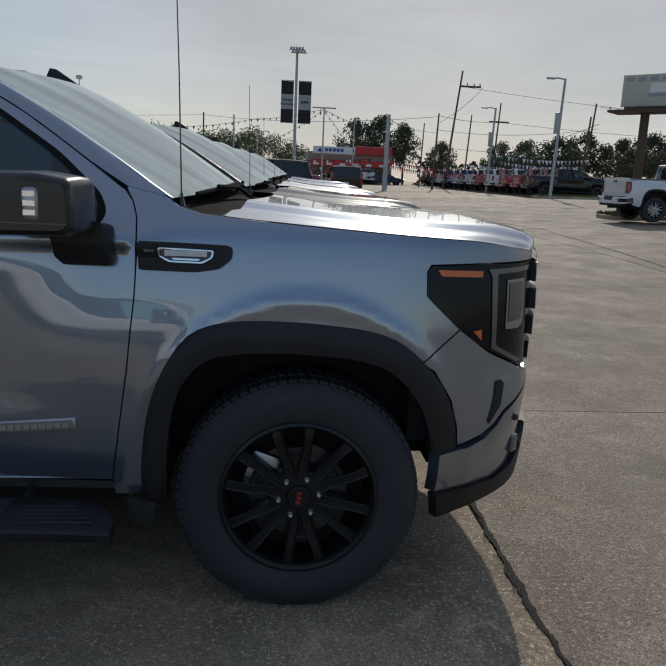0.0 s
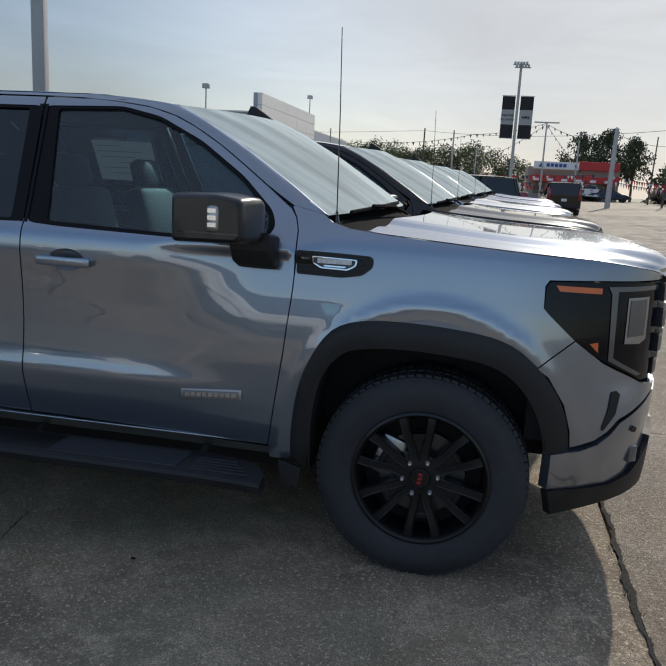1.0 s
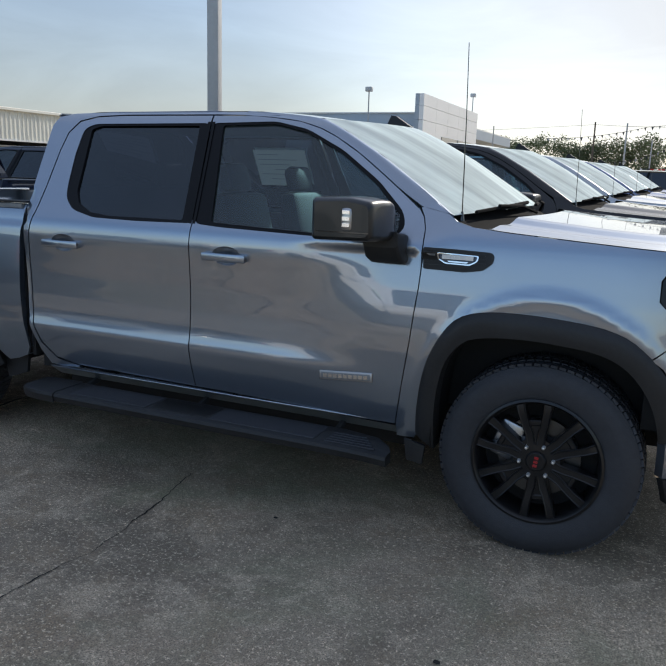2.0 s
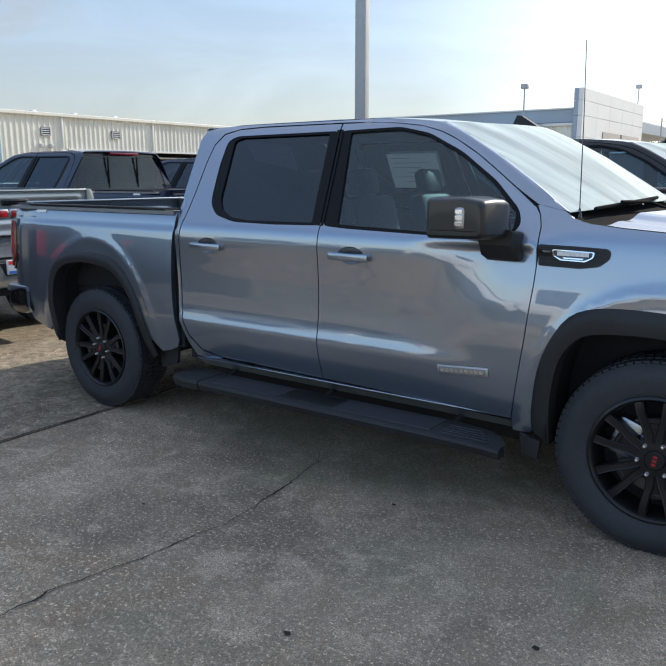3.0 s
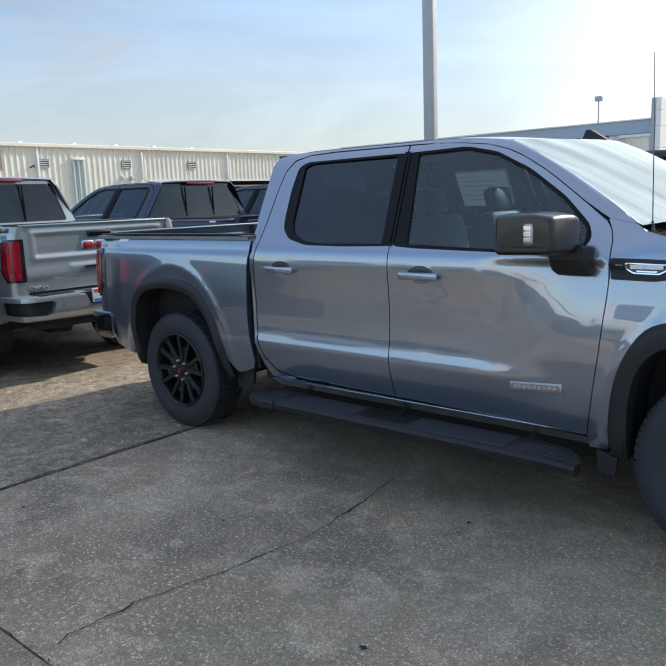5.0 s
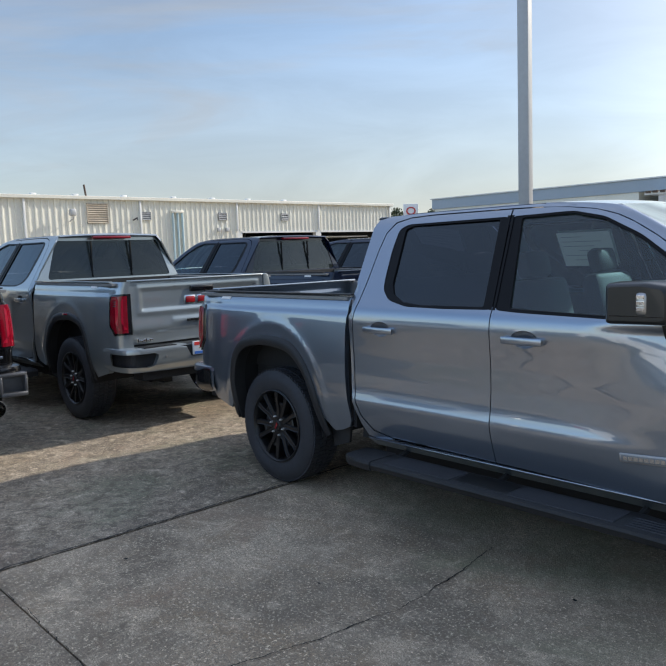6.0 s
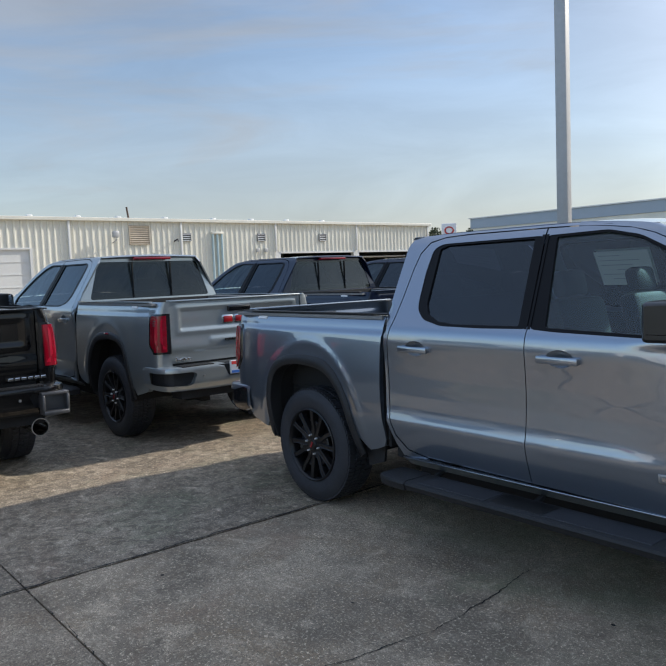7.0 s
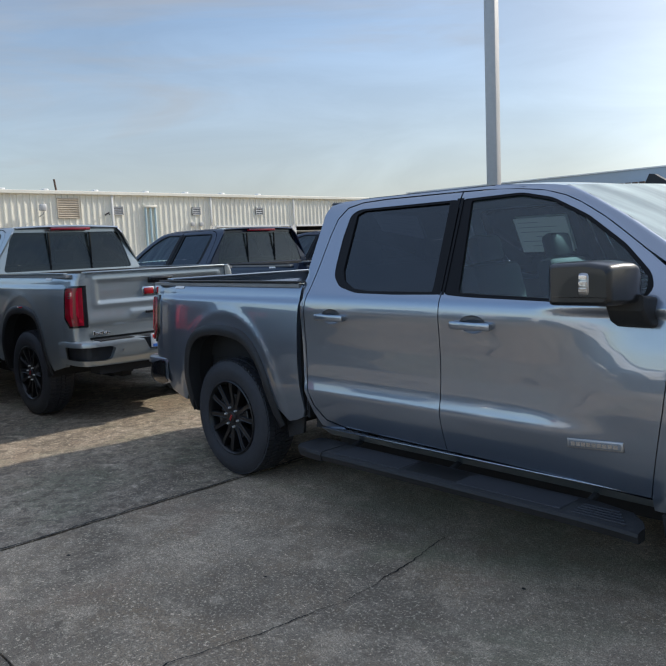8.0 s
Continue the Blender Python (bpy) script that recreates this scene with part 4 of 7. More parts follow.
        wrap([(0.853, z1 - 0.012), (0.853, z1 - 0.002), (1.449, z1 - 0.002), (1.449, z1 - 0.012)], o + 0.002, 0.012, STEEL, "grille_trim", "thin bright grille trim")
    bump = [(0.497, 0.602), (0.60, 0.622), (0.66, 0.645), (0.70, 0.69), (0.725, 0.735), (0.80, 0.785), (0.86, 0.822), (0.95, 0.845), (1.449, 0.845), (1.449, 0.66), (1.0, 0.66), (0.90, 0.62), (0.84, 0.555), (0.79, 0.492), (0.72, 0.458), (0.50, 0.438)]
    def bump_place(a, b):
        top = float(np.interp(a, [0.497, 0.60, 0.66, 0.70, 0.725, 0.80, 0.86, 0.95, 1.449], [0.602, 0.622, 0.645, 0.69, 0.735, 0.785, 0.822, 0.845, 0.845]))
        o = (0.030 - 0.016 * smooth(0.05, 0.22, top - b)) * (1 - 0.7 * smooth(0.70, 0.88, a))
        return skin(a, b, 0.0) + Vector((o * smooth(0.55, 0.95, a), -o * (1 - smooth(0.7, 1.2, a)), 0))
    for s, ob in zip((1, -1), both(lambda: panel(bump_place, bump, step=st * 0.7, thick=0.05, back=(-0.6, 0.8, 0)), "front_bumper", paint, T)):
        bm = bmesh.new()
        p = skin(0.80, 0.60)
        box(bm, -0.024, 0.024, -0.004, 0.02, -0.034, 0.034, 0.004, m=Matrix.Translation((p.x + 0.014, p.y - 0.008, 0.575)) @ Matrix.Rotation(radians(42), 4, "Z"))
        child("fog_lamp", bm, LAMP_CLEAR, ob, s, "small square fog lamp")
        bm = bmesh.new()
        revolve(bm, [(0, -0.004), (0.012, -0.003), (0.014, 0.01)], 14)
        p = skin(0.775, 0.70)
        bmesh.ops.transform(bm, matrix=Matrix.Translation((p.x + 0.02, p.y - 0.024, 0.70)) @ Matrix.Rotation(radians(35), 4, "Z"), verts=bm.verts)
        child("parking_sensor", bm, GLOSS_BLACK, ob, s)
    wrap([(0.503, 0.432), (0.72, 0.452), (0.79, 0.486), (0.84, 0.549), (0.90, 0.614), (1.0, 0.654), (1.449, 0.654), (1.449, 0.40), (0.85, 0.40), (0.72, 0.365), (0.53, 0.305), (0.52, 0.36)], 0.028, 0.04, PLASTIC, "front_valance", "black plastic lower valance")
    # --- wheel arches
    n = 44 if detail else 16
    both(lambda: arch_trim(FLARE_F, FLARE_FI, n), "wheel_arch_trim", PLASTIC, T, "black plastic wheel arch trim", 50)
    both(lambda: arch_trim(FLARE_R, FLARE_RI, n), "wheel_arch_trim", PLASTIC, T, "black plastic wheel arch trim", 50)
    both(lambda: well(FLARE_FI, 20, 0.62), "wheel_well", DARK, T)
    both(lambda: well(FLARE_RI, 20, 0.50), "wheel_well", DARK, T)
    bm_flap = [(-0.60, 0.44), (-0.50, 0.42), (-0.51, 0.33), (-0.585, 0.34)]
    both(lambda: panel(lambda a, b: Vector((a, -HALF + 0.03, b)), bm_flap, step=0.08), "mud_flap", PLASTIC, T)
    both(lambda: panel(lambda a, b: Vector((a, -HALF + 0.12, b)), [(-3.20, 0.52), (-3.00, 0.52), (-3.02, 0.41), (-3.17, 0.36)], step=0.08), "mud_flap", PLASTIC, T)
    # --- bed
    r_out = rounded(FLARE_R, 1, False)
    bed = [(-2.897, 0.60), (-2.925, 0.548), (-3.00, 0.518), (-3.075, 0.500)] + [(REAR + (x - REAR) * 0.985, z - 0.006 if z > 0.9 else z) for x, z in reversed(r_out) if z > 0.495] + [(-4.31, 0.50), (-4.52, 0.555), (-4.565, 0.60), (-4.575, 0.795), (-4.60, 0.80), (-4.60, 1.430), (-3.8, 1.428), (-2.905, 1.420), (-2.908, 1.39), (-2.922, 1.20), (-2.922, 0.90), (-2.916, 0.78), (-2.900, 0.66)]
    for s, ob in zip((1, -1), both(lambda: panel(place, bed, step=st, thick=0.05), "bed_side", paint, T)):
        if detail:
            mark = [(-4.40, 1.374), (-4.385, 1.398), (-4.27, 1.398), (-4.275, 1.374)]
            child("side_badge", panel(lambda a, b: skin(a, b, 0.005), mark, step=0.03, thick=0.006), WHITE_PLASTIC, ob, s, "small plain silver badge")
    both(lambda: boxm(-4.64, -2.90, -HALF + 0.060, -HALF + 0.100, 1.424, 1.437, 0.005), "rail_cap", PLASTIC, T, "black plastic bed rail cap")
    def round_tail(z, k):
        """The body's rear corner in plan: k runs from the side (0) round to the tailgate (1)."""
        e = skin(-4.60, z)
        c = [(-4.60, 0), (-4.645, 0.003), (-4.685, 0.009), (-4.722, 0.021), (-4.747, 0.042), (-4.757, 0.07), (-4.762, 0.11), (-4.765, 0.155), (-4.765, 0.185)]
        x = float(np.interp(k * 8, range(9), [p[0] for p in c]))
        return Vector((x, e.y + float(np.interp(k * 8, range(9), [p[1] for p in c])) * (0.215 - (e.y + HALF)) / 0.185, z))

    def corner_post():
        bm = bmesh.new()
        grid(bm, [[round_tail(z, k / 16) for k in range(17)] + [Vector((-4.70, -HALF + 0.215, z))] for z in np.linspace(0.795, 1.430, 22)])
        bmesh.ops.recalc_face_normals(bm, faces=bm.faces)
        if sum(f.normal.x + f.normal.y for f in bm.faces) > 0:
            bmesh.ops.reverse_faces(bm, faces=bm.faces)
        return bm
    both(corner_post, "tail_corner", paint, T)

    def lamp_shape(k0, k1, z0, z1, out):
        bm = bmesh.new()
        rows = []
        for z in np.linspace(z0, z1, 14):
            f = (z - z0) / (z1 - z0)
            a = k0 + 0.20 * smooth(0.25, 0, f) + 0.05 * smooth(0.9, 1, f)
            row = [round_tail(z, a + (k1 - a) * i / 14) for i in range(15)]
            o = Vector((-out * 0.8, -out * 0.8, 0))
            rows.append([row[0]] + [p + o for p in row] + [row[-1]])
        grid(bm, [[p + Vector((0.02, 0.02, 0)) for p in rows[0]]] + rows + [[p + Vector((0.02, 0.02, 0)) for p in rows[-1]]])
        bmesh.ops.recalc_face_normals(bm, faces=bm.faces)
        if sum(f.normal.x + f.normal.y for f in bm.faces) > 0:
            bmesh.ops.reverse_faces(bm, faces=bm.faces)
        return bm
    for s, ob in zip((1, -1), both(lambda: lamp_shape(0.10, 0.99, 0.935, 1.318, 0.012), "tail_lamp", GLOSS_BLACK, T, "dark red wrap-round tail lamp")):
        child("red_lens", lamp_shape(0.17, 0.83, 0.955, 1.300, 0.022), LAMP_RED, ob, s, "dark red lens")
        child("lamp_guide", lamp_shape(0.38, 0.50, 0.985, 1.275, 0.0245), LAMP_BRIGHT, ob, s, "brighter red light guide")
        child("lamp_guide", lamp_shape(0.62, 0.70, 0.985, 1.275, 0.0245), LAMP_BRIGHT, ob, s, "brighter red light guide")
        for zz in (1.205, 1.225, 1.245):
            child("clear_lens", lamp_shape(0.30, 0.42, zz, zz + 0.010, 0.026), LAMP_CLEAR, ob, s, "small clear lens")
    ty = HALF - 0.222

    def gate_face(y, z):
        ins = smooth(0.725, 0.675, abs(y)) * smooth(1.130, 1.175, z) * (1 - smooth(1.325, 1.365, z))
        lip = smooth(0.775, 0.725, abs(y)) * smooth(1.090, 1.130, z) * (1 - smooth(1.365, 1.40, z))
        d = 0.004 * lip - 0.010 * ins + 0.008 * smooth(1.09, 0.975, z) - 0.012 * smooth(0.965, 0.92, z) + 0.005 * smooth(0.06, 0.0, abs(z - 1.03)) * smooth(0.40, 0.34, abs(y))
        return Vector((-4.752 - d, y, z))
    tg = part("tailgate", panel(gate_face, [(-ty, 0.832), (-ty, 1.432), (ty, 1.432), (ty, 0.832)], step=st * 0.6 if detail else st, thick=0.06, back=(1, 0, 0)), paint, T)
    part("gate_cap", boxm(-4.772, -4.68, -ty, ty, 1.424, 1.442, 0.006), paint, tg)
    gh = part("gate_handle", boxm(-4.772, -4.735, -0.14, 0.14, 1.300, 1.362, 0.012), GLOSS_BLACK, tg, "gloss black tailgate handle")
    part("handle_grip", boxm(-4.778, -4.76, -0.115, 0.115, 1.335, 1.350, 0.005), SATIN_BLACK, gh)
    for k in range(3):
        y = -0.145 + 0.145 * k
        part("gate_badge", boxm(-4.762, -4.735, y - 0.066, y + 0.066, 1.182, 1.270, 0.012), CHROME, tg, "chrome-edged red block")
        part("badge_face", boxm(-4.766, -4.74, y - 0.054, y + 0.054, 1.194, 1.258, 0.008), BADGE_RED, tg)
    for k in range(7):
        part("gate_bar", boxm(-4.786, -4.765, 0.20 - 0.044 * k - 0.036, 0.20 - 0.044 * k, 1.012, 1.036, 0.003, seg=1), SATIN_BLACK, tg, "small plain dark bar")
    # bed inside
    part("bed_floor", boxm(-4.72, -2.93, -0.80, 0.80, 0.80, 0.86), PLASTIC, T)
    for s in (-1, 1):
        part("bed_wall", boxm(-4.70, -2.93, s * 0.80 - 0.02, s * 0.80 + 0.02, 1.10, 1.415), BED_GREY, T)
        # lower wall coloured near-black so the wheel well it cuts into stays dark
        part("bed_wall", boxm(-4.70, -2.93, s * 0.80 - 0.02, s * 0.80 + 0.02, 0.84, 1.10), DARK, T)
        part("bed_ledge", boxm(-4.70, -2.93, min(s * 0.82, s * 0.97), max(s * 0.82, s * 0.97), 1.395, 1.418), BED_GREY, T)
    part("bed_header", boxm(-2.95, -2.92, -0.88, 0.88, 0.80, 1.420), PLASTIC, T)
    # rear bumper that wraps round to the sides, with step pockets in its corners
    way = resample([(-4.560, -1.012), (-4.66, -1.014), (-4.76, -1.010), (-4.83, -0.995), (-4.885, -0.965), (-4.920, -0.915), (-4.940, -0.84), (-4.955, -0.60), (-4.962, -0.30), (-4.965, 0.0)], 40)
    wl_ = np.r_[0, np.cumsum(np.hypot(*np.diff(way, axis=0).T))]
    L_ = wl_[-1]

    def on_bumper(q, z, inset=0.0):
        x, y = float(np.interp(L_ - abs(q), wl_, way[:, 0])), float(np.interp(L_ - abs(q), wl_, way[:, 1]))
        i = inset + 0.030 * smooth(0.64, 0.565, z) + 0.010 * smooth(0.765, 0.79, z)
        z += 0.018
        c = smooth(-0.80, -1.0, y)
        return Vector((x + i * (1 - 0.8 * c), (y + i * c) * (1 if q < 0 else -1), z))
    pocket = [(-L_ + 0.09, 0.742), (-0.70, 0.742), (-0.655, 0.722), (-0.70, 0.625), (-0.76, 0.612), (-L_ + 0.12, 0.632)]
    pocket = fillet(pocket, 0.02)
    outline_b = [(-L_, 0.600), (-L_, 0.785), (-0.42, 0.785), (-0.35, 0.770), (-0.30, 0.672), (0.30, 0.672), (0.35, 0.770), (0.42, 0.785), (L_, 0.785), (L_, 0.600), (L_ - 0.10, 0.575), (0.5, 0.562), (-0.5, 0.562), (-L_ + 0.10, 0.575)]
    rb = part("rear_bumper", panel(on_bumper, outline_b, [pocket, [(-q, z) for q, z in reversed(pocket)]], step=st * 0.9, thick=0.05, back=(1, 0, 0)), paint, T, sharp=40)
    for sg in (1, -1):
        part("corner_step", panel(lambda q, z: on_bumper(q, z, 0.05), [(sg * q, z) for q, z in ((-L_ + 0.07, 0.76), (-0.63, 0.76), (-0.63, 0.60), (-L_ + 0.07, 0.60))], step=st, thick=0.02, back=(1, 0, 0)), PLASTIC, rb, "black step pocket in the bumper corner")
        bm = bmesh.new()
        revolve(bm, [(0, -0.003), (0.011, -0.003), (0.013, 0.006)], 14)
        bmesh.ops.transform(bm, matrix=Matrix.Translation((-4.958, sg * 0.58, 0.715)) @ Matrix.Rotation(radians(-90), 4, "Z"), verts=bm.verts)
        part("parking_sensor", bm, STEEL, rb)
    for sg in (1, -1):
        end = [(-L_, 0.600), (-L_, 0.770), (-L_ + 0.05, 0.778), (-L_ + 0.20, 0.740), (-L_ + 0.24, 0.66), (-L_ + 0.22, 0.585), (-L_ + 0.10, 0.572)]
        part("bumper_end", panel(lambda q, z: on_bumper(q, z, -0.005), [(sg * q, z) for q, z in end], step=st, thick=0.01, back=(1, 0, 0)), GLOSS_BLACK, rb, "black end of the bumper")
    bm = bmesh.new()
    rows = []
    for q in np.linspace(-L_, L_, 41):
        p = on_bumper(q, 0.785)
        rows.append([p, Vector((p.x + 0.02, p.y * 0.985, 0.810)), Vector((max(p.x, -4.70) if abs(q) > L_ - 0.2 else -4.70, p.y * 0.95, 0.810))])
    grid(bm, rows)
    bmesh.ops.recalc_face_normals(bm, faces=bm.faces)
    if sum(f.normal.z for f in bm.faces) < 0:
        bmesh.ops.reverse_faces(bm, faces=bm.faces)
    part("bumper_top", bm, paint, rb)
    for sg in (-1, 1):
        bm = bmesh.new()
        for k in range(14):
            box(bm, -4.925, -4.80, sg * (0.45 + 0.026 * k) - 0.009, sg * (0.45 + 0.026 * k) + 0.009, 0.808, 0.817)
        tagged(part("step_tread", bm, PLASTIC, rb, "black ribbed step tread"), kind="stuff")
    part("plate_recess", boxm(-4.945, -4.80, -0.34, 0.34, 0.675, 0.812, 0.01), PLASTIC, rb)
    # --- running board
    for s in (-1, 1):
        bm = bmesh.new()
        rows = []
        for x, y0, y1, dz in ((-2.56, -0.180, 0.05, 0), (-1.8, -0.182, 0.05, 0), (-0.90, -0.184, 0.05, 0), (-0.72, -0.184, 0.02, -0.004), (-0.645, -0.180, -0.05, -0.010), (-0.622, -0.165, -0.09, -0.018)):
            z1 = 0.430 + dz
            y0, y1 = y0 - HALF, y1 - HALF
            rows.append([Vector((x, y1, z1)), Vector((x, y0 + 0.022, z1)), Vector((x, y0 + 0.006, z1 - 0.006)), Vector((x, y0, z1 - 0.020)), Vector((x, y0 + 0.012, z1 - 0.052)), Vector((x, y1, z1 - 0.052))])
        vs = grid(bm, rows, close=True)
        bm.faces.new(list(reversed(vs[0])))
        bm.faces.new(vs[-1])
        bmesh.ops.recalc_face_normals(bm, faces=bm.faces)
        rbd = child("running_board", bm, PLASTIC, T, s, "black plastic running board")
        bm = bmesh.new()
        rows = []
        for x, y0, y1, dz in ((-2.530, -0.186, 0.06, 0.003), (-2.65, -0.182, 0.06, 0.003), (-2.74, -0.165, 0.06, 0.002), (-2.80, -0.125, 0.06, -0.004), (-2.825, -0.06, 0.05, -0.014)):
            z1 = 0.430 + dz
            y0, y1 = y0 - HALF, y1 - HALF
            rows.append([Vector((x, y1, z1)), Vector((x, y0 + 0.022, z1)), Vector((x, y0 + 0.006, z1 - 0.006)), Vector((x, y0, z1 - 0.020)), Vector((x, y0 + 0.010, z1 - 0.060)), Vector((x, y1, z1 - 0.060))])
        vs = grid(bm, rows, close=True)
        bm.faces.new(list(reversed(vs[0])))
        bm.faces.new(vs[-1])
        bmesh.ops.recalc_face_normals(bm, faces=bm.faces)
        child("end_cap", bm, PLASTIC, rbd, s, "rounded black end cap")
        for x0, x1 in ((-2.44, -1.94), (-1.56, -0.98)):
            child("step_pad", boxm(x0, x1, -HALF - 0.150, -HALF + 0.030, 0.428, 0.4345, 0.003, seg=1), RUBBER, rbd, s)
        child("step_well", boxm(-1.92, -1.58, -HALF - 0.140, -HALF + 0.030, 0.4285, 0.4315, 0.001, seg=1), SATIN_BLACK, rbd, s, "smooth darker tread strip")
        if detail:
            for k in range(5):
                child("tread_rib", boxm(-0.93, -0.68 - 0.02 * k, -HALF - 0.148 + 0.030 * k, -HALF - 0.138 + 0.030 * k, 0.424, 0.4335, 0.002, seg=1), RUBBER, rbd, s)
        for x in (-2.5, -1.75, -0.95):
            bm = bmesh.new()
            tube(bm, [(x, -HALF - 0.02, 0.39), (x, -HALF + 0.2, 0.45), (x, -HALF + 0.35, 0.5)], 0.018, 6)
            if detail:
                child("board_bracket", bm, DARK, T, s)
            else:
                bm.free()
    # --- mirrors
    for s in (1, -1):
        bm = bmesh.new()
        rows = []
        # housing: sections from the door outwards
        for y, x0, x1, z0, z1 in ((-0.045, -0.86, -0.68, 1.375, 1.51), (-0.075, -0.91, -0.672, 1.362, 1.535), (-0.12, -0.935, -0.668, 1.358, 1.545), (-0.20, -0.952, -0.675, 1.358, 1.548), (-0.285, -0.958, -0.685, 1.362, 1.545), (-0.312, -0.952, -0.690, 1.368, 1.539), (-0.322, -0.940, -0.70, 1.38, 1.528)):
            c = fillet([(x0, z0), (x0, z1 - 0.006), (x1 - 0.10, z1), (x1 - 0.012, z1 - 0.014), (x1, z1 - 0.030), (x1 + 0.004, z0 + 0.020), (x1 - 0.012, z0 + 0.004)], 0.014)
            rows.append([Vector((a, -HALF + y + 0.03, b)) for a, b in c])
        grid(bm, rows, close=True)
        bm.faces.new([bm.verts.new(p) for p in rows[-1]])
        bm.faces.new([bm.verts.new(p) for p in reversed(rows[0])])
        bmesh.ops.recalc_face_normals(bm, faces=bm.faces)
        mr = child("door_mirror", bm, MIRROR_BLACK, T, s, "large black door mirror", sharp=40)
        bm = bmesh.new()
        rows = []
        for y, x0, x1, z0, z1 in ((-0.07, -0.80, -0.655, 1.33, 1.40), (-0.04, -0.80, -0.645, 1.275, 1.39), (-0.01, -0.79, -0.64, 1.255, 1.39), (0.05, -0.79, -0.64, 1.25, 1.38)):
            c = fillet([(x0, z0), (x0 - 0.02, z1), (x1 + 0.01, z1), (x1 + 0.012, z0 + 0.012), (x1, z0)], 0.016)
            rows.append([Vector((a, -HALF + y, b)) for a, b in c])
        grid(bm, rows, close=True)
        bm.faces.new([bm.verts.new(p) for p in rows[0]])
        bmesh.ops.recalc_face_normals(bm, faces=bm.faces)
        child("mirror_foot", bm, PLASTIC, mr, s)
        bm = bmesh.new()
        box(bm, -0.93, -0.695, -HALF - 0.2945, -HALF - 0.20, 1.400, 1.404)
        child("cap_seam", bm, GLOSS_BLACK, mr, s)
        bm = bmesh.new()
        box(bm, -0.822, -0.764, -HALF - 0.300, -HALF - 0.26, 1.402, 1.508, 0.022, seg=3)
        ts = child("turn_signal", bm, STEEL, mr, s, "clear silver turn signal")
        if detail:
            for zz in (1.432, 1.458, 1.484):
                child("reflector_cell", boxm(-0.811, -0.775, -HALF - 0.3025, -HALF - 0.298, zz - 0.009, zz + 0.009, 0.002, seg=1), CHROME, ts, s)
        bm = bmesh.new()
        box(bm, -0.938, -0.925, -HALF - 0.24, -HALF - 0.06, 1.385, 1.525, 0.01)
        child("mirror_glass", bm, CHROME, mr, s)
    # --- wheels, underbody
    for s in (1, -1):
        wheel(T, s, 0.0, detail, 0)
        wheel(T, s, -3.745, detail, 22)
    bm = bmesh.new()
    for s in (-1, 1):
        box(bm, -4.7, 0.75, s * 0.42 - 0.05, s * 0.42 + 0.05, 0.42, 0.58)
    tube(bm, [(-3.745, -0.85, 0.42), (-3.745, 0.85, 0.42)], 0.05, 10)
    tube(bm, [(0, -0.85, 0.42), (0, 0.85, 0.42)], 0.045, 10)
    box(bm, -3.9, -3.58, -0.17, 0.17, 0.28, 0.56, 0.06)
    box(bm, -2.3, -1.5, 0.45, 0.75, 0.36, 0.56, 0.04)
    box(bm, -4.88, -4.70, -0.80, 0.80, 0.50, 0.60)
    box(bm, -4.93, -4.70, -0.04, 0.04, 0.42, 0.50)
    tube(bm, [(-4.2, -0.62, 0.48), (-4.6, -0.62, 0.46)], 0.035, 10)
    part("frame", bm, DARK, T, smooth=False)
    # dark block added under the cab to stand for the shade beneath it
    part("floor_pan", boxm(-2.85, -0.66, -0.74, 0.74, 0.30, 0.50, 0.03), DARK, T)
    # the dark shell behind the outer panels, added to block light and darken the gaps
    detail and part("inner_panel", boxm(-2.86, -0.62, -0.93, 0.93, 0.48, 0.80), DARK, T, smooth=False)
    detail and part("inner_panel", boxm(-2.86, -2.82, -0.92, 0.92, 0.48, 1.38), DARK, T, smooth=False)
    for s in (-1, 1):
        detail and part("inner_panel", boxm(-2.82, -0.60, s * 0.91 - 0.03, s * 0.91 + 0.03, 0.50, 1.34), DARK, T, smooth=False)
        detail and part("inner_panel", boxm(-0.60, 0.40, min(s * 0.50, s * 0.40), max(s * 0.50, s * 0.40), 0.50, 1.34), DARK, T, smooth=False)
        detail and part("inner_panel", boxm(-0.60, -0.555, min(s * 0.42, s * 0.95), max(s * 0.42, s * 0.95), 0.46, 1.36), DARK, T, smooth=False)
        detail and part("inner_panel", boxm(-0.5, 0.36, min(s * 0.48, s * 0.93), max(s * 0.48, s * 0.93), 1.10, 1.13), DARK, T, smooth=False)
    detail and part("inner_panel", boxm(-0.62, -0.58, -0.93, 0.93, 0.50, 1.40), DARK, T, smooth=False)
    detail and part("inner_panel", boxm(-0.60, 0.74, -0.70, 0.70, 0.55, 1.28), DARK, T, smooth=False)
    detail and part("inner_panel", boxm(0.50, 0.74, -0.80, 0.80, 0.50, 1.27), DARK, T, smooth=False)
    detail and part("inner_panel", boxm(0.40, 0.62, -0.88, 0.88, 0.62, 1.27), DARK, T, smooth=False)
    detail and part("inner_panel", boxm(0.70, 0.90, -0.62, 0.62, 0.45, 1.27), DARK, T, smooth=False)
    detail and part("inner_panel", boxm(-0.35, 0.60, -0.86, 0.86, 1.20, 1.345), DARK, T, smooth=False)
    detail and part("inner_panel", boxm(-4.70, -2.93, -0.80, 0.80, 0.62, 0.80), DARK, T, smooth=False)
    detail and part("inner_panel", boxm(-2.898, -2.872, -0.975, 0.975, 0.55, 1.36), DARK, T, smooth=False)
    # --- inside
    part("dashboard", boxm(-0.85, -0.50, -0.86, 0.86, 1.05, 1.40, 0.06), SEAT, T)
    bm = bmesh.new()
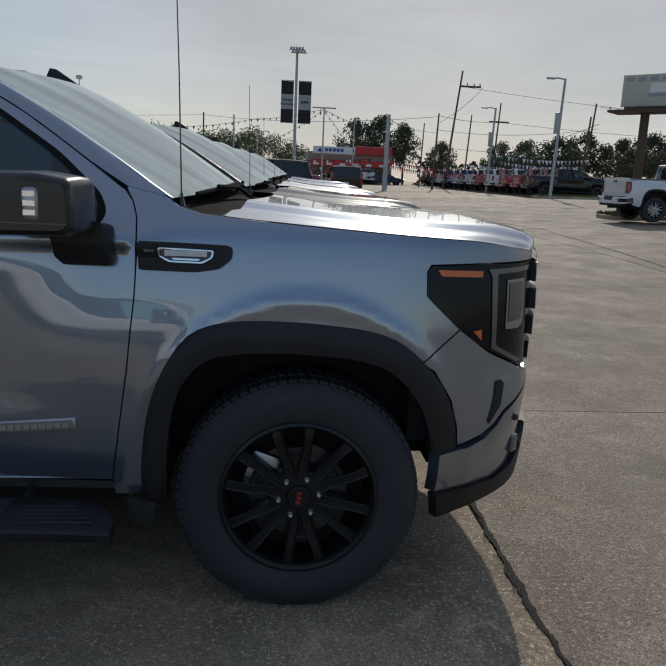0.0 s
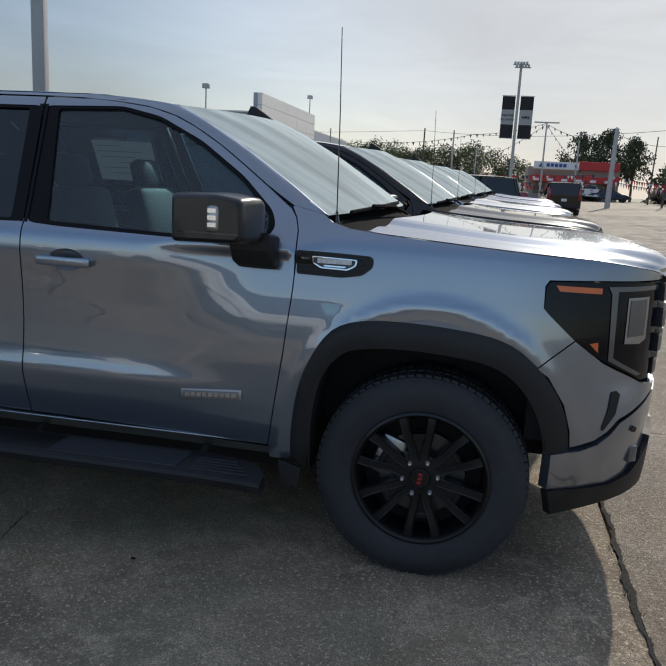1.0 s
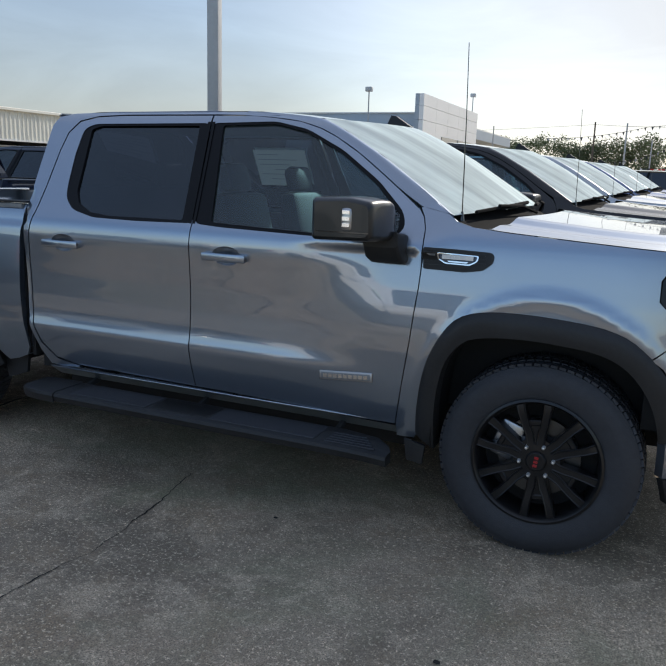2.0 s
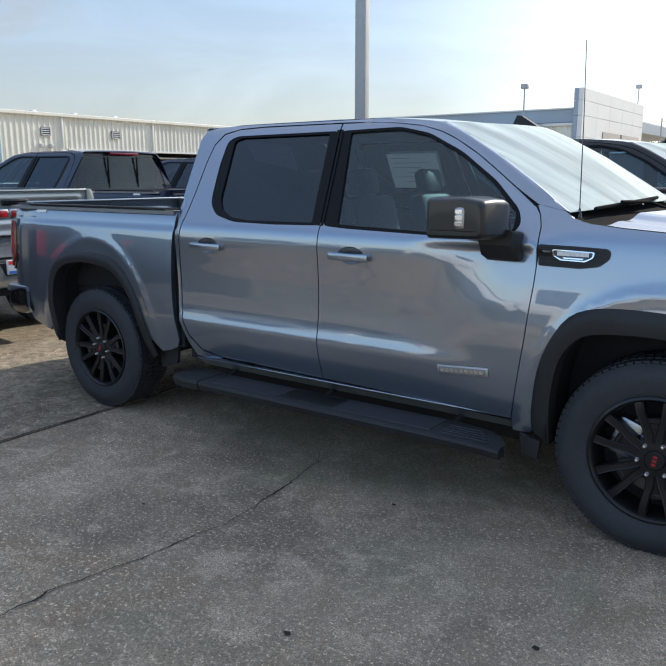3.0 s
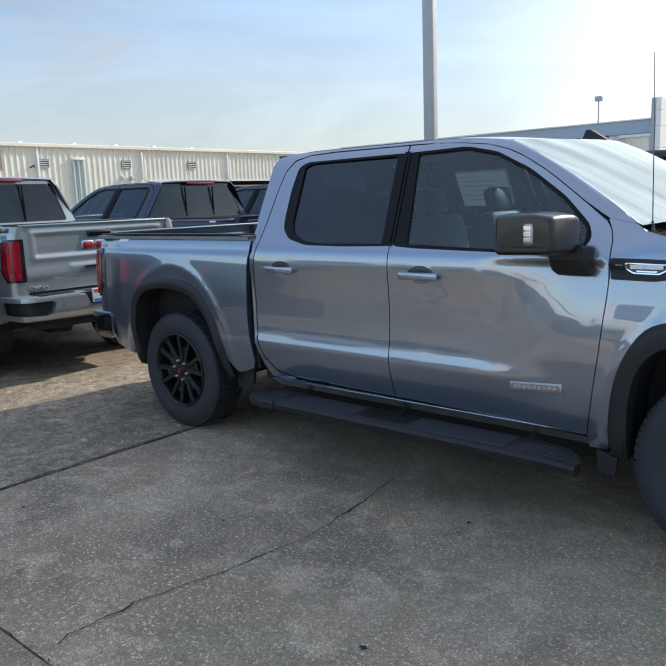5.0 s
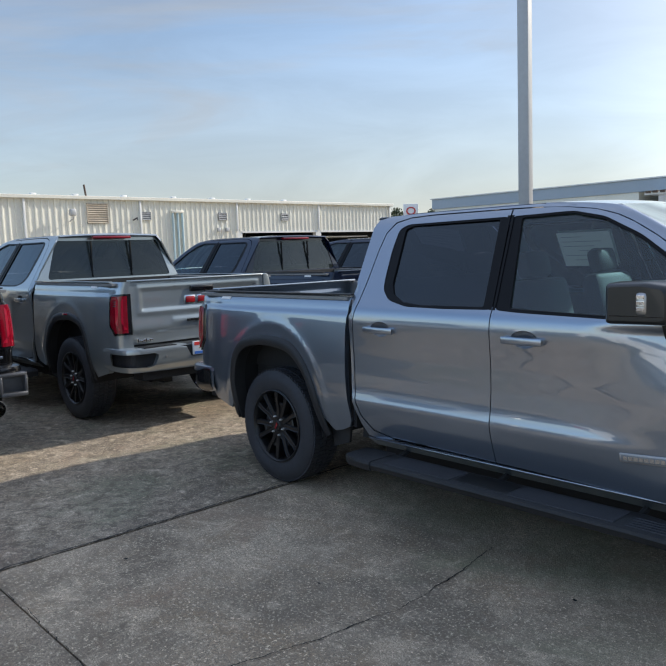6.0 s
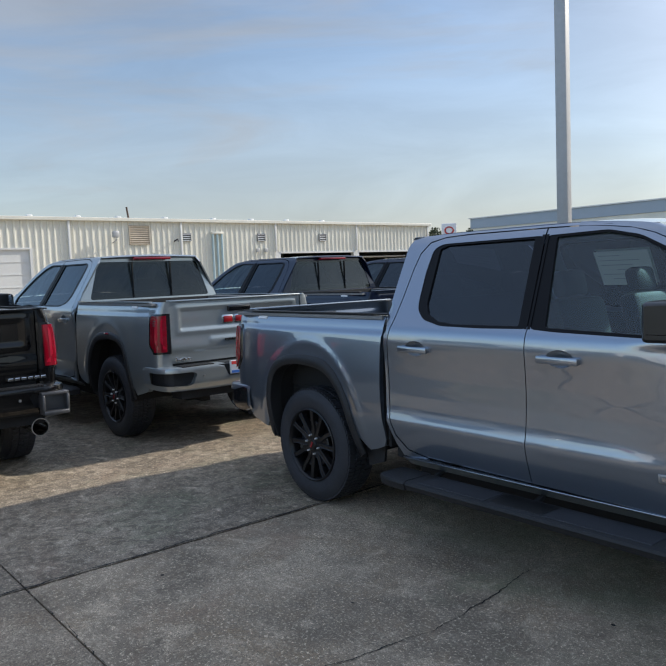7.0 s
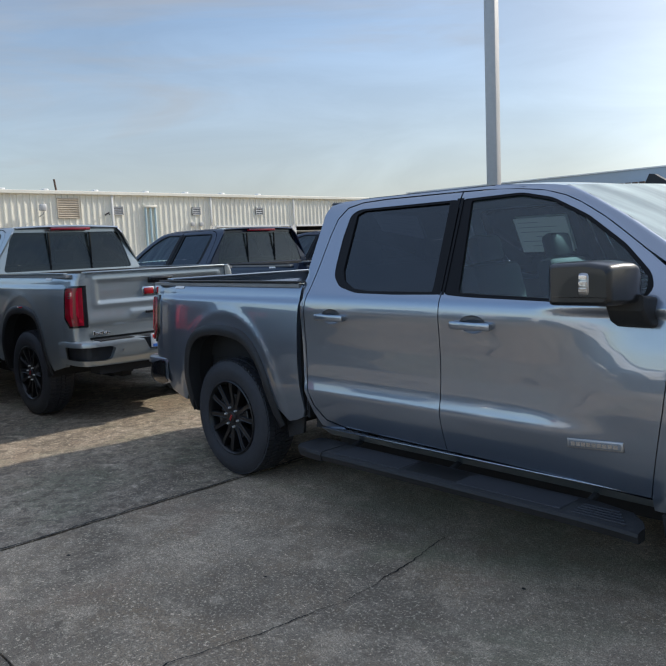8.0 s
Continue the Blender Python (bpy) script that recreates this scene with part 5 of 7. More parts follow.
    box(bm, -2.82, -1.30, -0.62, 0.62, 1.885, 1.90)
    part("headliner", bm, material_headliner, T)
    for y in (-0.42, 0.42):
        seat(T, -1.66, y)
    seat(T, -2.65, 0, True)
    if detail:
        sheet = [(-2.40, 1.545), (-2.40, 1.795), (-1.98, 1.795), (-1.98, 1.545)]
        st_ = child("window_sticker", panel(lambda a, b: skin(a, b, -0.035), sheet, step=0.06, rim=False), PAPER, T, -1, "cream price sheet inside the window")
        for k, (a, b) in enumerate(((-2.37, -2.2), (-2.37, -2.06), (-2.37, -2.12), (-2.25, -2.02), (-2.37, -2.08), (-2.3, -2.02))):
            line = [(a, 1.760 - 0.034 * k), (a, 1.764 - 0.034 * k), (b, 1.764 - 0.034 * k), (b, 1.760 - 0.034 * k)]
            child("print_bar", panel(lambda p, q: skin(p, q, -0.039), line, step=0.06, rim=False), INK, st_, -1)
    bm = bmesh.new()
    M = pose(-0.98, 0.42, 1.25, 0, 65, 0)
    rows = [[M @ Vector(((0.185 + 0.016 * math.cos(b)) * math.cos(a), (0.185 + 0.016 * math.cos(b)) * math.sin(a), 0.016 * math.sin(b))) for b in (2 * math.pi * j / 8 for j in range(8))] for a in (2 * math.pi * i / 24 for i in range(25))]
    grid(bm, rows, close=True)
    part("steering_wheel", bm, SEAT, T)
    return T


def repaint(ob, old, new_paint):
    """Gives a copy of a vehicle another paint; its meshes stay shared."""
    for o in ob.children_recursive:
        if o.type == "MESH":
            for slot in o.material_slots:
                if slot.material is old:
                    slot.link = "OBJECT"
                    slot.material = new_paint
    return ob


BED_GREY = material("grey_bed_steel", (0.22, 0.225, 0.23), 0.55, 0.2, vary=0.2, scale=6)
LAMP_BRIGHT = material("bright_red_lens", (0.42, 0.006, 0.028), 0.12, coat=0.8)
GRILLE_GREY = material("dark_chrome_grille", (0.10, 0.102, 0.108), 0.35, 0.5, vary=0.2, scale=40, bump=0.4, bump_scale=160)
material_headliner = material("grey_headliner", (0.35, 0.35, 0.34), 0.9, vary=0.05)


# ---- ground ----
def gz(x, y):
    """The height of the ground: level round the trucks, rising gently towards the far lot."""
    a = 0.009 * max(0, y - 4) * smooth(-14, -2, x) + 0.030 * max(0, x - 1.5) * smooth(3, 14, y)
    a = a if a < 0.8 else 0.8 + 0.35 * (1 - math.exp(-(a - 0.8) / 0.35))
    return a


def concrete(name, tone, warm, speck, deep=0.31, coarse=1.0):
    """Weathered concrete: blotches, broom marks, stains and pale stone specks."""
    m = material(name, tone, 0.85)
    n, l = m.node_tree.nodes, m.node_tree.links
    b = n["Principled BSDF"]
    b.inputs["Specular IOR Level"].default_value = 0.35
    geo, info = n.new("ShaderNodeNewGeometry"), n.new("ShaderNodeObjectInfo")

    def noise_tex(scale, detail=6, rough=0.6, dist=0.0, vec=None):
        t = n.new("ShaderNodeTexNoise")
        for k, v in (("Scale", scale), ("Detail", detail), ("Roughness", rough), ("Distortion", dist)):
            t.inputs[k].default_value = v
        l.new(vec or geo.outputs["Position"], t.inputs["Vector"])
        return t.outputs["Fac"]

    def rng(v, a, b_, c, d):
        r = n.new("ShaderNodeMapRange")
        for k, q in (("From Min", a), ("From Max", b_), ("To Min", c), ("To Max", d)):
            r.inputs[k].default_value = q
        l.new(v, r.inputs["Value"])
        return r.outputs["Result"]

    def mixc(f, a, c):
        x = n.new("ShaderNodeMix")
        x.data_type = "RGBA"
        l.new(f, x.inputs["Factor"])
        for s, v in (("A", a), ("B", c)):
            if isinstance(v, tuple):
                x.inputs[s].default_value = (*v, 1)
            else:
                l.new(v, x.inputs[s])
        return x.outputs["Result"]
    dark = tuple(c * deep for c in tone)
    col = mixc(rng(noise_tex(0.8, 12, 0.70, 0.5), 0.40, 0.60, 0, 1), dark, tone)
    col = mixc(rng(noise_tex(1.6, 12, 0.8, 0.8), 0.48, 0.62, 0, 0.8), col, warm)
    st = n.new("ShaderNodeMapping")
    st.inputs["Scale"].default_value = (6.0, 24.0, 1.0)
    st.inputs["Rotation"].default_value = (0, 0, 0.5)
    l.new(geo.outputs["Position"], st.inputs["Vector"])
    col = mixc(rng(noise_tex(1.0, 5, 0.7, 0.5, st.outputs["Vector"]), 0.52, 0.72, 0, 0.16), col, tuple(min(1, c * 1.4) for c in tone))
    col = mixc(rng(noise_tex(34, 8, 0.85), 0.46, 0.58, 0, 0.8), col, tuple(c * 0.42 for c in tone))
    col = mixc(rng(noise_tex(58, 4, 0.75), 0.54, 0.64, 0, 0.85), col, tuple(min(1, c * 1.6) for c in tone))
    # grey-green algae in broad soft patches, and worn pale spots with ragged edges
    col = mixc(rng(noise_tex(0.55, 7, 0.66, 0.8), 0.50, 0.64, 0, 0.6), col, (tone[0] * 0.36, tone[1] * 0.50, tone[2] * 0.40))
    col = mixc(rng(noise_tex(0.75, 7, 0.66, 1.2), 0.55, 0.68, 0, 0.55), col, (tone[0] * 0.62, tone[1] * 0.52, tone[2] * 0.50))
    col = mixc(rng(noise_tex(3.4, 10, 0.72, 0.6), 0.61 - 0.03 * coarse, 0.66, 0, 0.45 * coarse), col, tuple(min(1, c * 1.35) for c in tone))
    col = mixc(rng(noise_tex(2.3, 14, 0.86, 0.3), 0.52, 0.62, 0, 0.55), col, tuple(min(1, c * 1.3) for c in tone))
    col = mixc(rng(noise_tex(150, 3, 0.7), 0.49, 0.58, 0, 0.85), col, tuple(c * 0.28 for c in tone))
    if coarse > 1:      # pitted where the cement has worn off the stones
        col = mixc(rng(noise_tex(9, 9, 0.82, 0.3), 0.49, 0.56, 0, 0.75), col, tuple(c * 0.24 for c in tone))
        col = mixc(rng(noise_tex(13, 8, 0.8, 0.4), 0.57, 0.63, 0, 0.7), col, tuple(min(1, c * 1.35) for c in tone))
    v = n.new("ShaderNodeTexVoronoi")
    v.inputs["Scale"].default_value = 80
    l.new(geo.outputs["Position"], v.inputs["Vector"])
    fl = n.new("ShaderNodeMath")
    fl.operation = "MULTIPLY"
    l.new(rng(v.outputs["Distance"], 0.12, 0.22, 1, 0), fl.inputs[0])
    l.new(rng(noise_tex(17, 6, 0.8), 0.50, 0.60, 0, speck), fl.inputs[1])
    col = mixc(fl.outputs[0], col, (0.78, 0.74, 0.66))
    tintm = n.new("ShaderNodeMix")
    tintm.data_type = "RGBA"
    tintm.blend_type = "MULTIPLY"
    tintm.inputs["Factor"].default_value = 1
    l.new(col, tintm.inputs["A"])
    cr = n.new("ShaderNodeCombineColor")
    for k in ("Red", "Green", "Blue"):
        l.new(rng(info.outputs["Random"], 0, 1, 0.88, 1.08), cr.inputs[k])
    l.new(cr.outputs["Color"], tintm.inputs["B"])
    l.new(tintm.outputs["Result"], b.inputs["Base Color"])
    bu = n.new("ShaderNodeBump")
    bu.inputs["Strength"].default_value, bu.inputs["Distance"].default_value = 0.9, 0.012
    ad = n.new("ShaderNodeMath")
    ad.operation = "ADD"
    l.new(noise_tex(60, 5, 0.75), ad.inputs[0])
    l.new(fl.outputs[0], ad.inputs[1])
    l.new(ad.outputs[0], bu.inputs["Height"])
    l.new(bu.outputs["Normal"], b.inputs["Normal"])
    l.new(rng(noise_tex(1.5, 5), 0.3, 0.7, 0.70, 0.92), b.inputs["Roughness"])
    return m


CONCRETE = concrete("weathered_concrete", (0.66, 0.525, 0.378), (0.37, 0.26, 0.16), 0.36, 0.28)
WORN = concrete("worn_stony_concrete", (0.58, 0.475, 0.352), (0.28, 0.21, 0.135), 0.8, 0.22, 1.7)
AGGREGATE = concrete("exposed_aggregate_concrete", (0.45, 0.37, 0.28), (0.31, 0.225, 0.155), 0.95, 0.62)
DIRT = material("dark_joint_dirt", (0.018, 0.016, 0.014), 0.95, vary=0.5, scale=30, bump=0.5, bump_scale=80)
GRASS_M = material("grass_blades", (0.085, 0.12, 0.035), 0.8, vary=0.4, scale=6)
DRY_GRASS = material("dry_weed", (0.16, 0.14, 0.06), 0.85, vary=0.4, scale=20)
PALE_METAL = material("cream_metal_siding", (0.77, 0.75, 0.66), 0.5, vary=0.09, scale=3, bump=0.05, bump_scale=6)
WHITE_TRIM = material("white_metal_trim", (0.72, 0.72, 0.70), 0.45, vary=0.06, scale=4)
GREY_POLE = material("galvanised_pole", (0.42, 0.43, 0.44), 0.5, 0.3, vary=0.12, scale=5)
WOOD_POLE = material("weathered_pole_wood", (0.12, 0.095, 0.075), 0.9, vary=0.3, scale=6, bump=0.4, bump_scale=30)
# the dimness inside the open bays is put into this dark colour
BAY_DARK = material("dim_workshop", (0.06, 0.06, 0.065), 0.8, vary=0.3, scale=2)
PANEL_WHITE = material("white_cladding", (0.78, 0.78, 0.77), 0.4, vary=0.04, scale=2)
BLUE_GREY_METAL = material("blue_grey_metal", (0.34, 0.40, 0.46), 0.5, vary=0.06, scale=2)
# leaf colours lightened and greyed to put distance haze into them
FOLIAGE = material("tree_leaves", (0.075, 0.090, 0.045), 0.75, vary=0.5, scale=0.6)
FOLIAGE_PALE_HAZE = material("pale_and_hazed_tree_leaves", (0.13, 0.15, 0.07), 0.75, vary=0.45, scale=0.6)
BARK = material("bark", (0.09, 0.075, 0.06), 0.95, vary=0.3, scale=5)
CABLE = material("black_cable", (0.02, 0.02, 0.02), 0.7)
BANNER_BLACK = material("black_banner_cloth", (0.012, 0.012, 0.014), 0.7, vary=0.2, scale=4)
BANNER_GREY = material("grey_banner_cloth", (0.36, 0.37, 0.38), 0.7, vary=0.1, scale=4)
SIGN_RED = material("red_sign", (0.50, 0.03, 0.03), 0.5, vary=0.1)
SIGN_BLUE = material("blue_sign", (0.03, 0.09, 0.33), 0.5, vary=0.1)
SIGN_GREEN = material("pale_billboard", (0.52, 0.53, 0.44), 0.6, vary=0.12, scale=1)
RUST = material("brown_steel", (0.10, 0.07, 0.055), 0.7, 0.3, vary=0.2, scale=3)

# one sheet out to the horizon, finer near the trucks
ax = np.unique(np.r_[-1500, -700, -300, -150, np.arange(-80, 81, 4), 110, 150, 300, 700, 1500])
ay = np.unique(np.r_[-1500, -700, -300, -150, np.arange(-60, 141, 4), 170, 300, 700, 1500])
bm = bmesh.new()
grid(bm, [[Vector((x, y, gz(x, y) - 0.035)) for x in ax] for y in ay])
bmesh.ops.recalc_face_normals(bm, faces=bm.faces)
if sum(f.normal.z for f in bm.faces) < 0:
    bmesh.ops.reverse_faces(bm, faces=bm.faces)
ground = tagged(new("ground", finish(bm, "ground", CONCRETE)), "wide worn concrete lot stretching to the street", "ground", kind="structure")


def vehicle(ob, x, y, yaw, label, paint, scale=(1, 1, 1), group="", dz=0.0):
    """A copy of the truck, front axle at x, y."""
    c = copy_thing(ob, pose(x, y, gz(x, y) + dz, 0, 0, yaw))
    c.scale = scale
    repaint(c, PAINT, paint)
    for o in [q for q in c.children_recursive if q.name.startswith("print_bar")] + [q for q in c.children_recursive if q.name.startswith("window_sticker")] + [q for q in c.children_recursive if q.name.startswith("bumper_end") or (q.name.startswith("headrest") and q.parent.name.startswith("bench_seat"))]:
        bpy.data.objects.remove(o)
    tagged(c, label, "pickup truck", group)
    return c


# ---- the parked trucks ----
hero = pickup("blue-grey metallic crew-cab pickup truck parked on concrete", PAINT, pose(0, HALF, 0))
ROW = "trucks parked side by side"
for k, (dx, paint, lbl) in enumerate(((0.16, PAINT_BLACK, "black crew-cab pickup truck parked beside another"), (0.25, PAINT_SILVER, "silver crew-cab pickup truck parked in the row"), (0.40, PAINT_BLUE, "blue crew-cab pickup truck parked in the row"), (0.55, PAINT_BLUE, "blue crew-cab pickup truck at the row's far part"))):
    vehicle(hero, dx, HALF + 3.1 * (k + 1), 0, lbl, paint, group=ROW)
BACK = "trucks parked tail to tail"
hd = vehicle(hero, -11.33, 0.95, 180, "grey heavy-duty pickup truck with its tailgate shut", PAINT_HD, (1.10, 1.0, 1.045), BACK)
dark_hd = vehicle(hero, -11.23, -2.02, 180, "black heavy-duty pickup truck with a chrome exhaust", PAINT_BLACK, (1.10, 1.0, 1.05), BACK)
vehicle(hero, -11.2, 4.05, 180, "navy blue crew-cab pickup truck with tinted rear window", PAINT_NAVY, (1, 1, 1.02), BACK)
vehicle(hero, -11.4, 7.15, 180, "navy blue crew-cab pickup truck in the back row", PAINT_NAVY, (1, 1, 1.0), BACK)


for s in (-1, 1):
    q = skin(-3.78, 1.105, 0.026)
    part("side_marker", boxm(-3.83, -3.73, s * q.y - 0.006, s * q.y + 0.006, 1.098, 1.114, 0.004), LAMP_BRIGHT, hd, "small red side marker")
for o in hd.children:
    if o.name.startswith("rail_cap"):
        o.material_slots[0].link = "OBJECT"
        o.material_slots[0].material = PAINT_HD

# dealer card on the grey truck, tail pipe and chrome letters' stand-in bars on the black one
card = part("plate_card", boxm(-4.972, -4.950, -0.06, 0.28, 0.698, 0.828, 0.003), WHITE_PLASTIC, hd, "white, red and blue card plate")
part("card_stripe", boxm(-4.976, -4.970, -0.05, 0.27, 0.790, 0.820), CARD_RED, card)
part("card_stripe", boxm(-4.976, -4.970, -0.05, 0.27, 0.704, 0.730), CARD_BLUE, card)
part("card_bars", boxm(-4.975, -4.970, 0.02, 0.22, 0.755, 0.766), INK, card)
for k in range(8):
    part("dealer_mark", boxm(-4.776, -4.750, 0.78 - 0.022 * k - 0.017, 0.78 - 0.022 * k, 0.852 + 0.006 * (k % 2), 0.880 - 0.004 * (k % 3) + 0.012 * (k in (0, 4)), 0.003, seg=1), CHROME, hd, "small chrome mark as a plain bar")
bm = bmesh.new()
revolve(bm, [(0.072, -0.35), (0.076, 0.0), (0.067, 0.0), (0.064, -0.3)], 24)
bmesh.ops.transform(bm, matrix=Matrix.Translation((-4.90, -0.75, 0.47)) @ Matrix.Rotation(radians(90), 4, "Z"), verts=bm.verts)
part("tail_pipe", bm, CHROME, dark_hd, "wide chrome exhaust tip")
for k in range(6):
    part("gate_bar", boxm(-4.785, -4.755, -0.55 - 0.055 * k - 0.045, -0.55 - 0.055 * k, 0.855, 0.88, 0.004, seg=1), CHROME, dark_hd, "small plain chrome bar")
for s in (-1, 1):
    bm = bmesh.new()
    box(bm, -5.02, -4.86, s * 0.86 - 0.11, s * 0.86 + 0.11, 0.575, 0.61, 0.01)
    box(bm, -5.01, -4.90, s * 0.86 - 0.115, s * 0.86 - 0.09, 0.60, 0.74, 0.008)
    box(bm, -5.01, -4.90, s * 0.86 + 0.09, s * 0.86 + 0.115, 0.60, 0.74, 0.008)
    box(bm, -4.95, -4.93, s * 0.86 - 0.10, s * 0.86 + 0.10, 0.60, 0.75, 0.004)
    box(bm, -5.00, -4.93, s * 0.86 - 0.115, s * 0.86 + 0.115, 0.735, 0.76, 0.006)
    part("bumper_step", bm, GRILLE_GREY, dark_hd, "ribbed metal corner step")
# ---- other vehicles ----
def car(name, label, category, paint, m, kind="suv", group="", trim=None):
    """A closed car: lofted body, glass, lamps and four wheels. x runs forward from the front axle."""
    T = thing(name, label, category, m, group)
    tall = kind == "suv"
    # side outline of the body below the glass and of the cabin
    L0, L1 = (-4.05, 0.95) if tall else (-3.75, 0.88)
    hood_z, belt, top = (1.12, 1.15, 1.86) if tall else (0.92, 0.95, 1.42)
    W = 1.0 if tall else 0.91

    def sect(x):
        f = smooth(L1 - 0.9, L1, x)
        r = smooth(L0 + 0.35, L0, x)
        zt = belt - (belt - hood_z) * smooth(-0.9, 0.4, x) - 0.22 * f - (0.02 if tall else 0.0) * r
        w = W - 0.14 * f ** 2 - 0.08 * r ** 2
        z0 = 0.30 + 0.10 * f + 0.12 * r
        return w, z0, zt
    rows = []
    for x in np.linspace(L0, L1, 34):
        w, z0, zt = sect(x)
        prof = [(w * 0.80, z0), (w * 0.97, z0 + 0.08), (w, z0 + 0.30), (w * 0.985, (z0 + zt) / 2), (w * 0.995, zt - 0.12), (w * 0.95, zt - 0.02), (w * 0.90, zt + 0.01), (w * 0.45, zt + 0.03)]
        right = [Vector((x, -a, b)) for a, b in prof]
        rows.append(right + [Vector((x, a, b)) for a, b in reversed(prof)])
    bm = bmesh.new()
    vs = grid(bm, rows, close=True)
    bm.faces.new(vs[0])
    bm.faces.new(list(reversed(vs[-1])))
    bmesh.ops.recalc_face_normals(bm, faces=bm.faces)
    body = part("body", bm, paint, T, sharp=45)
    # cabin
    a0, a1 = (-3.95, -0.35) if tall else (-3.15, -0.25)
    t0, t1 = (-3.72, -1.25) if tall else (-2.45, -1.15)
    bm = bmesh.new()
    rows = []
    for k in np.linspace(0, 1, 7):
        xa, xb = a0 + (t0 - a0) * k, a1 + (t1 - a1) * k
        w = W * (0.93 - 0.17 * k)
        z = belt + (top - 0.05 - belt) * k
        rows.append([Vector((xa, -w, z)), Vector((xa * 0.5 + xb * 0.5, -w * 1.02, z)), Vector((xb, -w * 0.93, z)), Vector((xb + 0.10 * (1 - k), 0, z)), Vector((xb, w * 0.93, z)), Vector((xa * 0.5 + xb * 0.5, w * 1.02, z)), Vector((xa, w, z)), Vector((xa - 0.06, 0, z))])
    grid(bm, rows, close=True)
    bmesh.ops.recalc_face_normals(bm, faces=bm.faces)
    part("glasshouse", bm, GLASS_SOLID, T, "dark tinted windows", sharp=30)
    bm = bmesh.new()
    w = W * 0.765
    rows = []
    for k in np.linspace(0, 1, 9):
        x = t0 - 0.04 + (t1 + 0.06 - t0) * k
        e = 0.035 * (1 - (2 * k - 1) ** 4)
        rows.append([Vector((x, c * w, top - 0.05 + e + 0.03 * (1 - c * c))) for c in np.linspace(-1, 1, 9)])
    grid(bm, rows)
    r = bmesh.ops.extrude_face_region(bm, geom=bm.faces[:])
    for g in r["geom"]:
        if isinstance(g, bmesh.types.BMVert):
            g.co.z -= 0.04
    bmesh.ops.recalc_face_normals(bm, faces=bm.faces)
    part("roof", bm, paint, T, sharp=50)
    # pillars
    for s in (-1, 1):
        for xb, xt in (((a0 + 0.02), t0), (a0 * 0.66 + a1 * 0.34, t0 * 0.66 + t1 * 0.34), (a0 * 0.36 + a1 * 0.64, t0 * 0.36 + t1 * 0.64), (a1, t1)):
            bm = bmesh.new()
            edge = 0.93 if xb in (a0 + 0.02,) else (0.825 if xb == a1 else 0.955)
            tube(bm, [(xb, s * W * (edge if xb != a1 else 0.83), belt - 0.02), (xt, s * W * (0.775 if xb != a1 else 0.72), top - 0.05)], 0.045 if xb in (a0 + 0.02, a1) else 0.03, 8)
            part("pillar", bm, paint if xb in (a0 + 0.02, a1) else WINDOW_BLACK, T)
        if trim:
            bm = bmesh.new()
            tube(bm, [(a1 - 0.05, s * W * 0.93, belt + 0.01), (a0 + 0.1, s * W * 0.955, belt + 0.01), (t0 + 0.08, s * W * 0.79, top - 0.09), (t1, s * W * 0.78, top - 0.09)], 0.014, 6)
            part("window_trim", bm, trim, T, "bright chrome window trim")
        bm = boxm(L0 - 0.015, L0 + 0.16, min(s * W * 0.76, s * W * 0.965), max(s * W * 0.76, s * W * 0.965), 0.80 if not tall else 0.85, belt - 0.05 if not tall else 1.50, 0.03)
        part("tail_lamp", bm, LAMP_RED, T, "red tail lamp")
        bm = boxm(L1 - 0.22, L1 - 0.02, min(s * W * 0.55, s * W * 0.86), max(s * W * 0.55, s * W * 0.86), hood_z - 0.36, hood_z - 0.20, 0.03)
        part("headlamp", bm, LAMP_CLEAR, T)
        bm = boxm(-0.75, -0.62, min(s * W * 0.98, s * (W + 0.2)), max(s * W * 0.98, s * (W + 0.2)), belt, belt + 0.16, 0.03)
        part("door_mirror", bm, paint, T)
    part("rear_bumper", boxm(L0 - 0.08, L0 + 0.2, -W * 0.93, W * 0.93, 0.42, 0.62, 0.05), PLASTIC, T)
    part("front_bumper", boxm(L1 - 0.16, L1 + 0.03, -W * 0.86, W * 0.86, 0.40, 0.58, 0.05), PLASTIC, T)
    part("number_plate", boxm(L0 - 0.03, L0 + 0.02, -0.15, 0.15, 0.78, 0.93, 0.004), WHITE_PLASTIC, T, "plain white plate")
    for s in (1, -1):
        for x in (0.0, -3.02 if tall else -2.75):
            hub = new("wheel")
            hub.parent = T
            r = 0.92 if tall else 0.79
            hub.matrix_local = Matrix.Translation((x, -s * (W - 0.03), 0.42 * r)) @ (Matrix() if s > 0 else pose(0, 0, 0, 0, 0, 180)) @ Matrix.Scale(r, 4)
            for src in FAR_WHEEL.children:
                o = src.copy()
                scene.collection.objects.link(o)
                o.parent = hub
            bm = bmesh.new()
    return T


GLASS_SOLID = material("dark_window_glass", (0.012, 0.014, 0.017), 0.04, coat=0.5)
far_pickup = pickup("black crew-cab pickup truck in the far row", PAINT, pose(22.8, 49.5, gz(20, 49.5)), detail=False, group="far row of trucks")
repaint(far_pickup, PAINT, PAINT_BLACK)
FAR_WHEEL = [o for o in far_pickup.children if o.name.startswith("wheel") and o.type == "EMPTY"][0]


def far_copy(x, y, yaw, label, paint, group=""):
    c = copy_thing(far_pickup, pose(x, y, gz(x - 2, y), 0, 0, yaw))
    repaint(c, PAINT_BLACK, paint)
    tagged(c, label, "pickup truck", group)
    return c


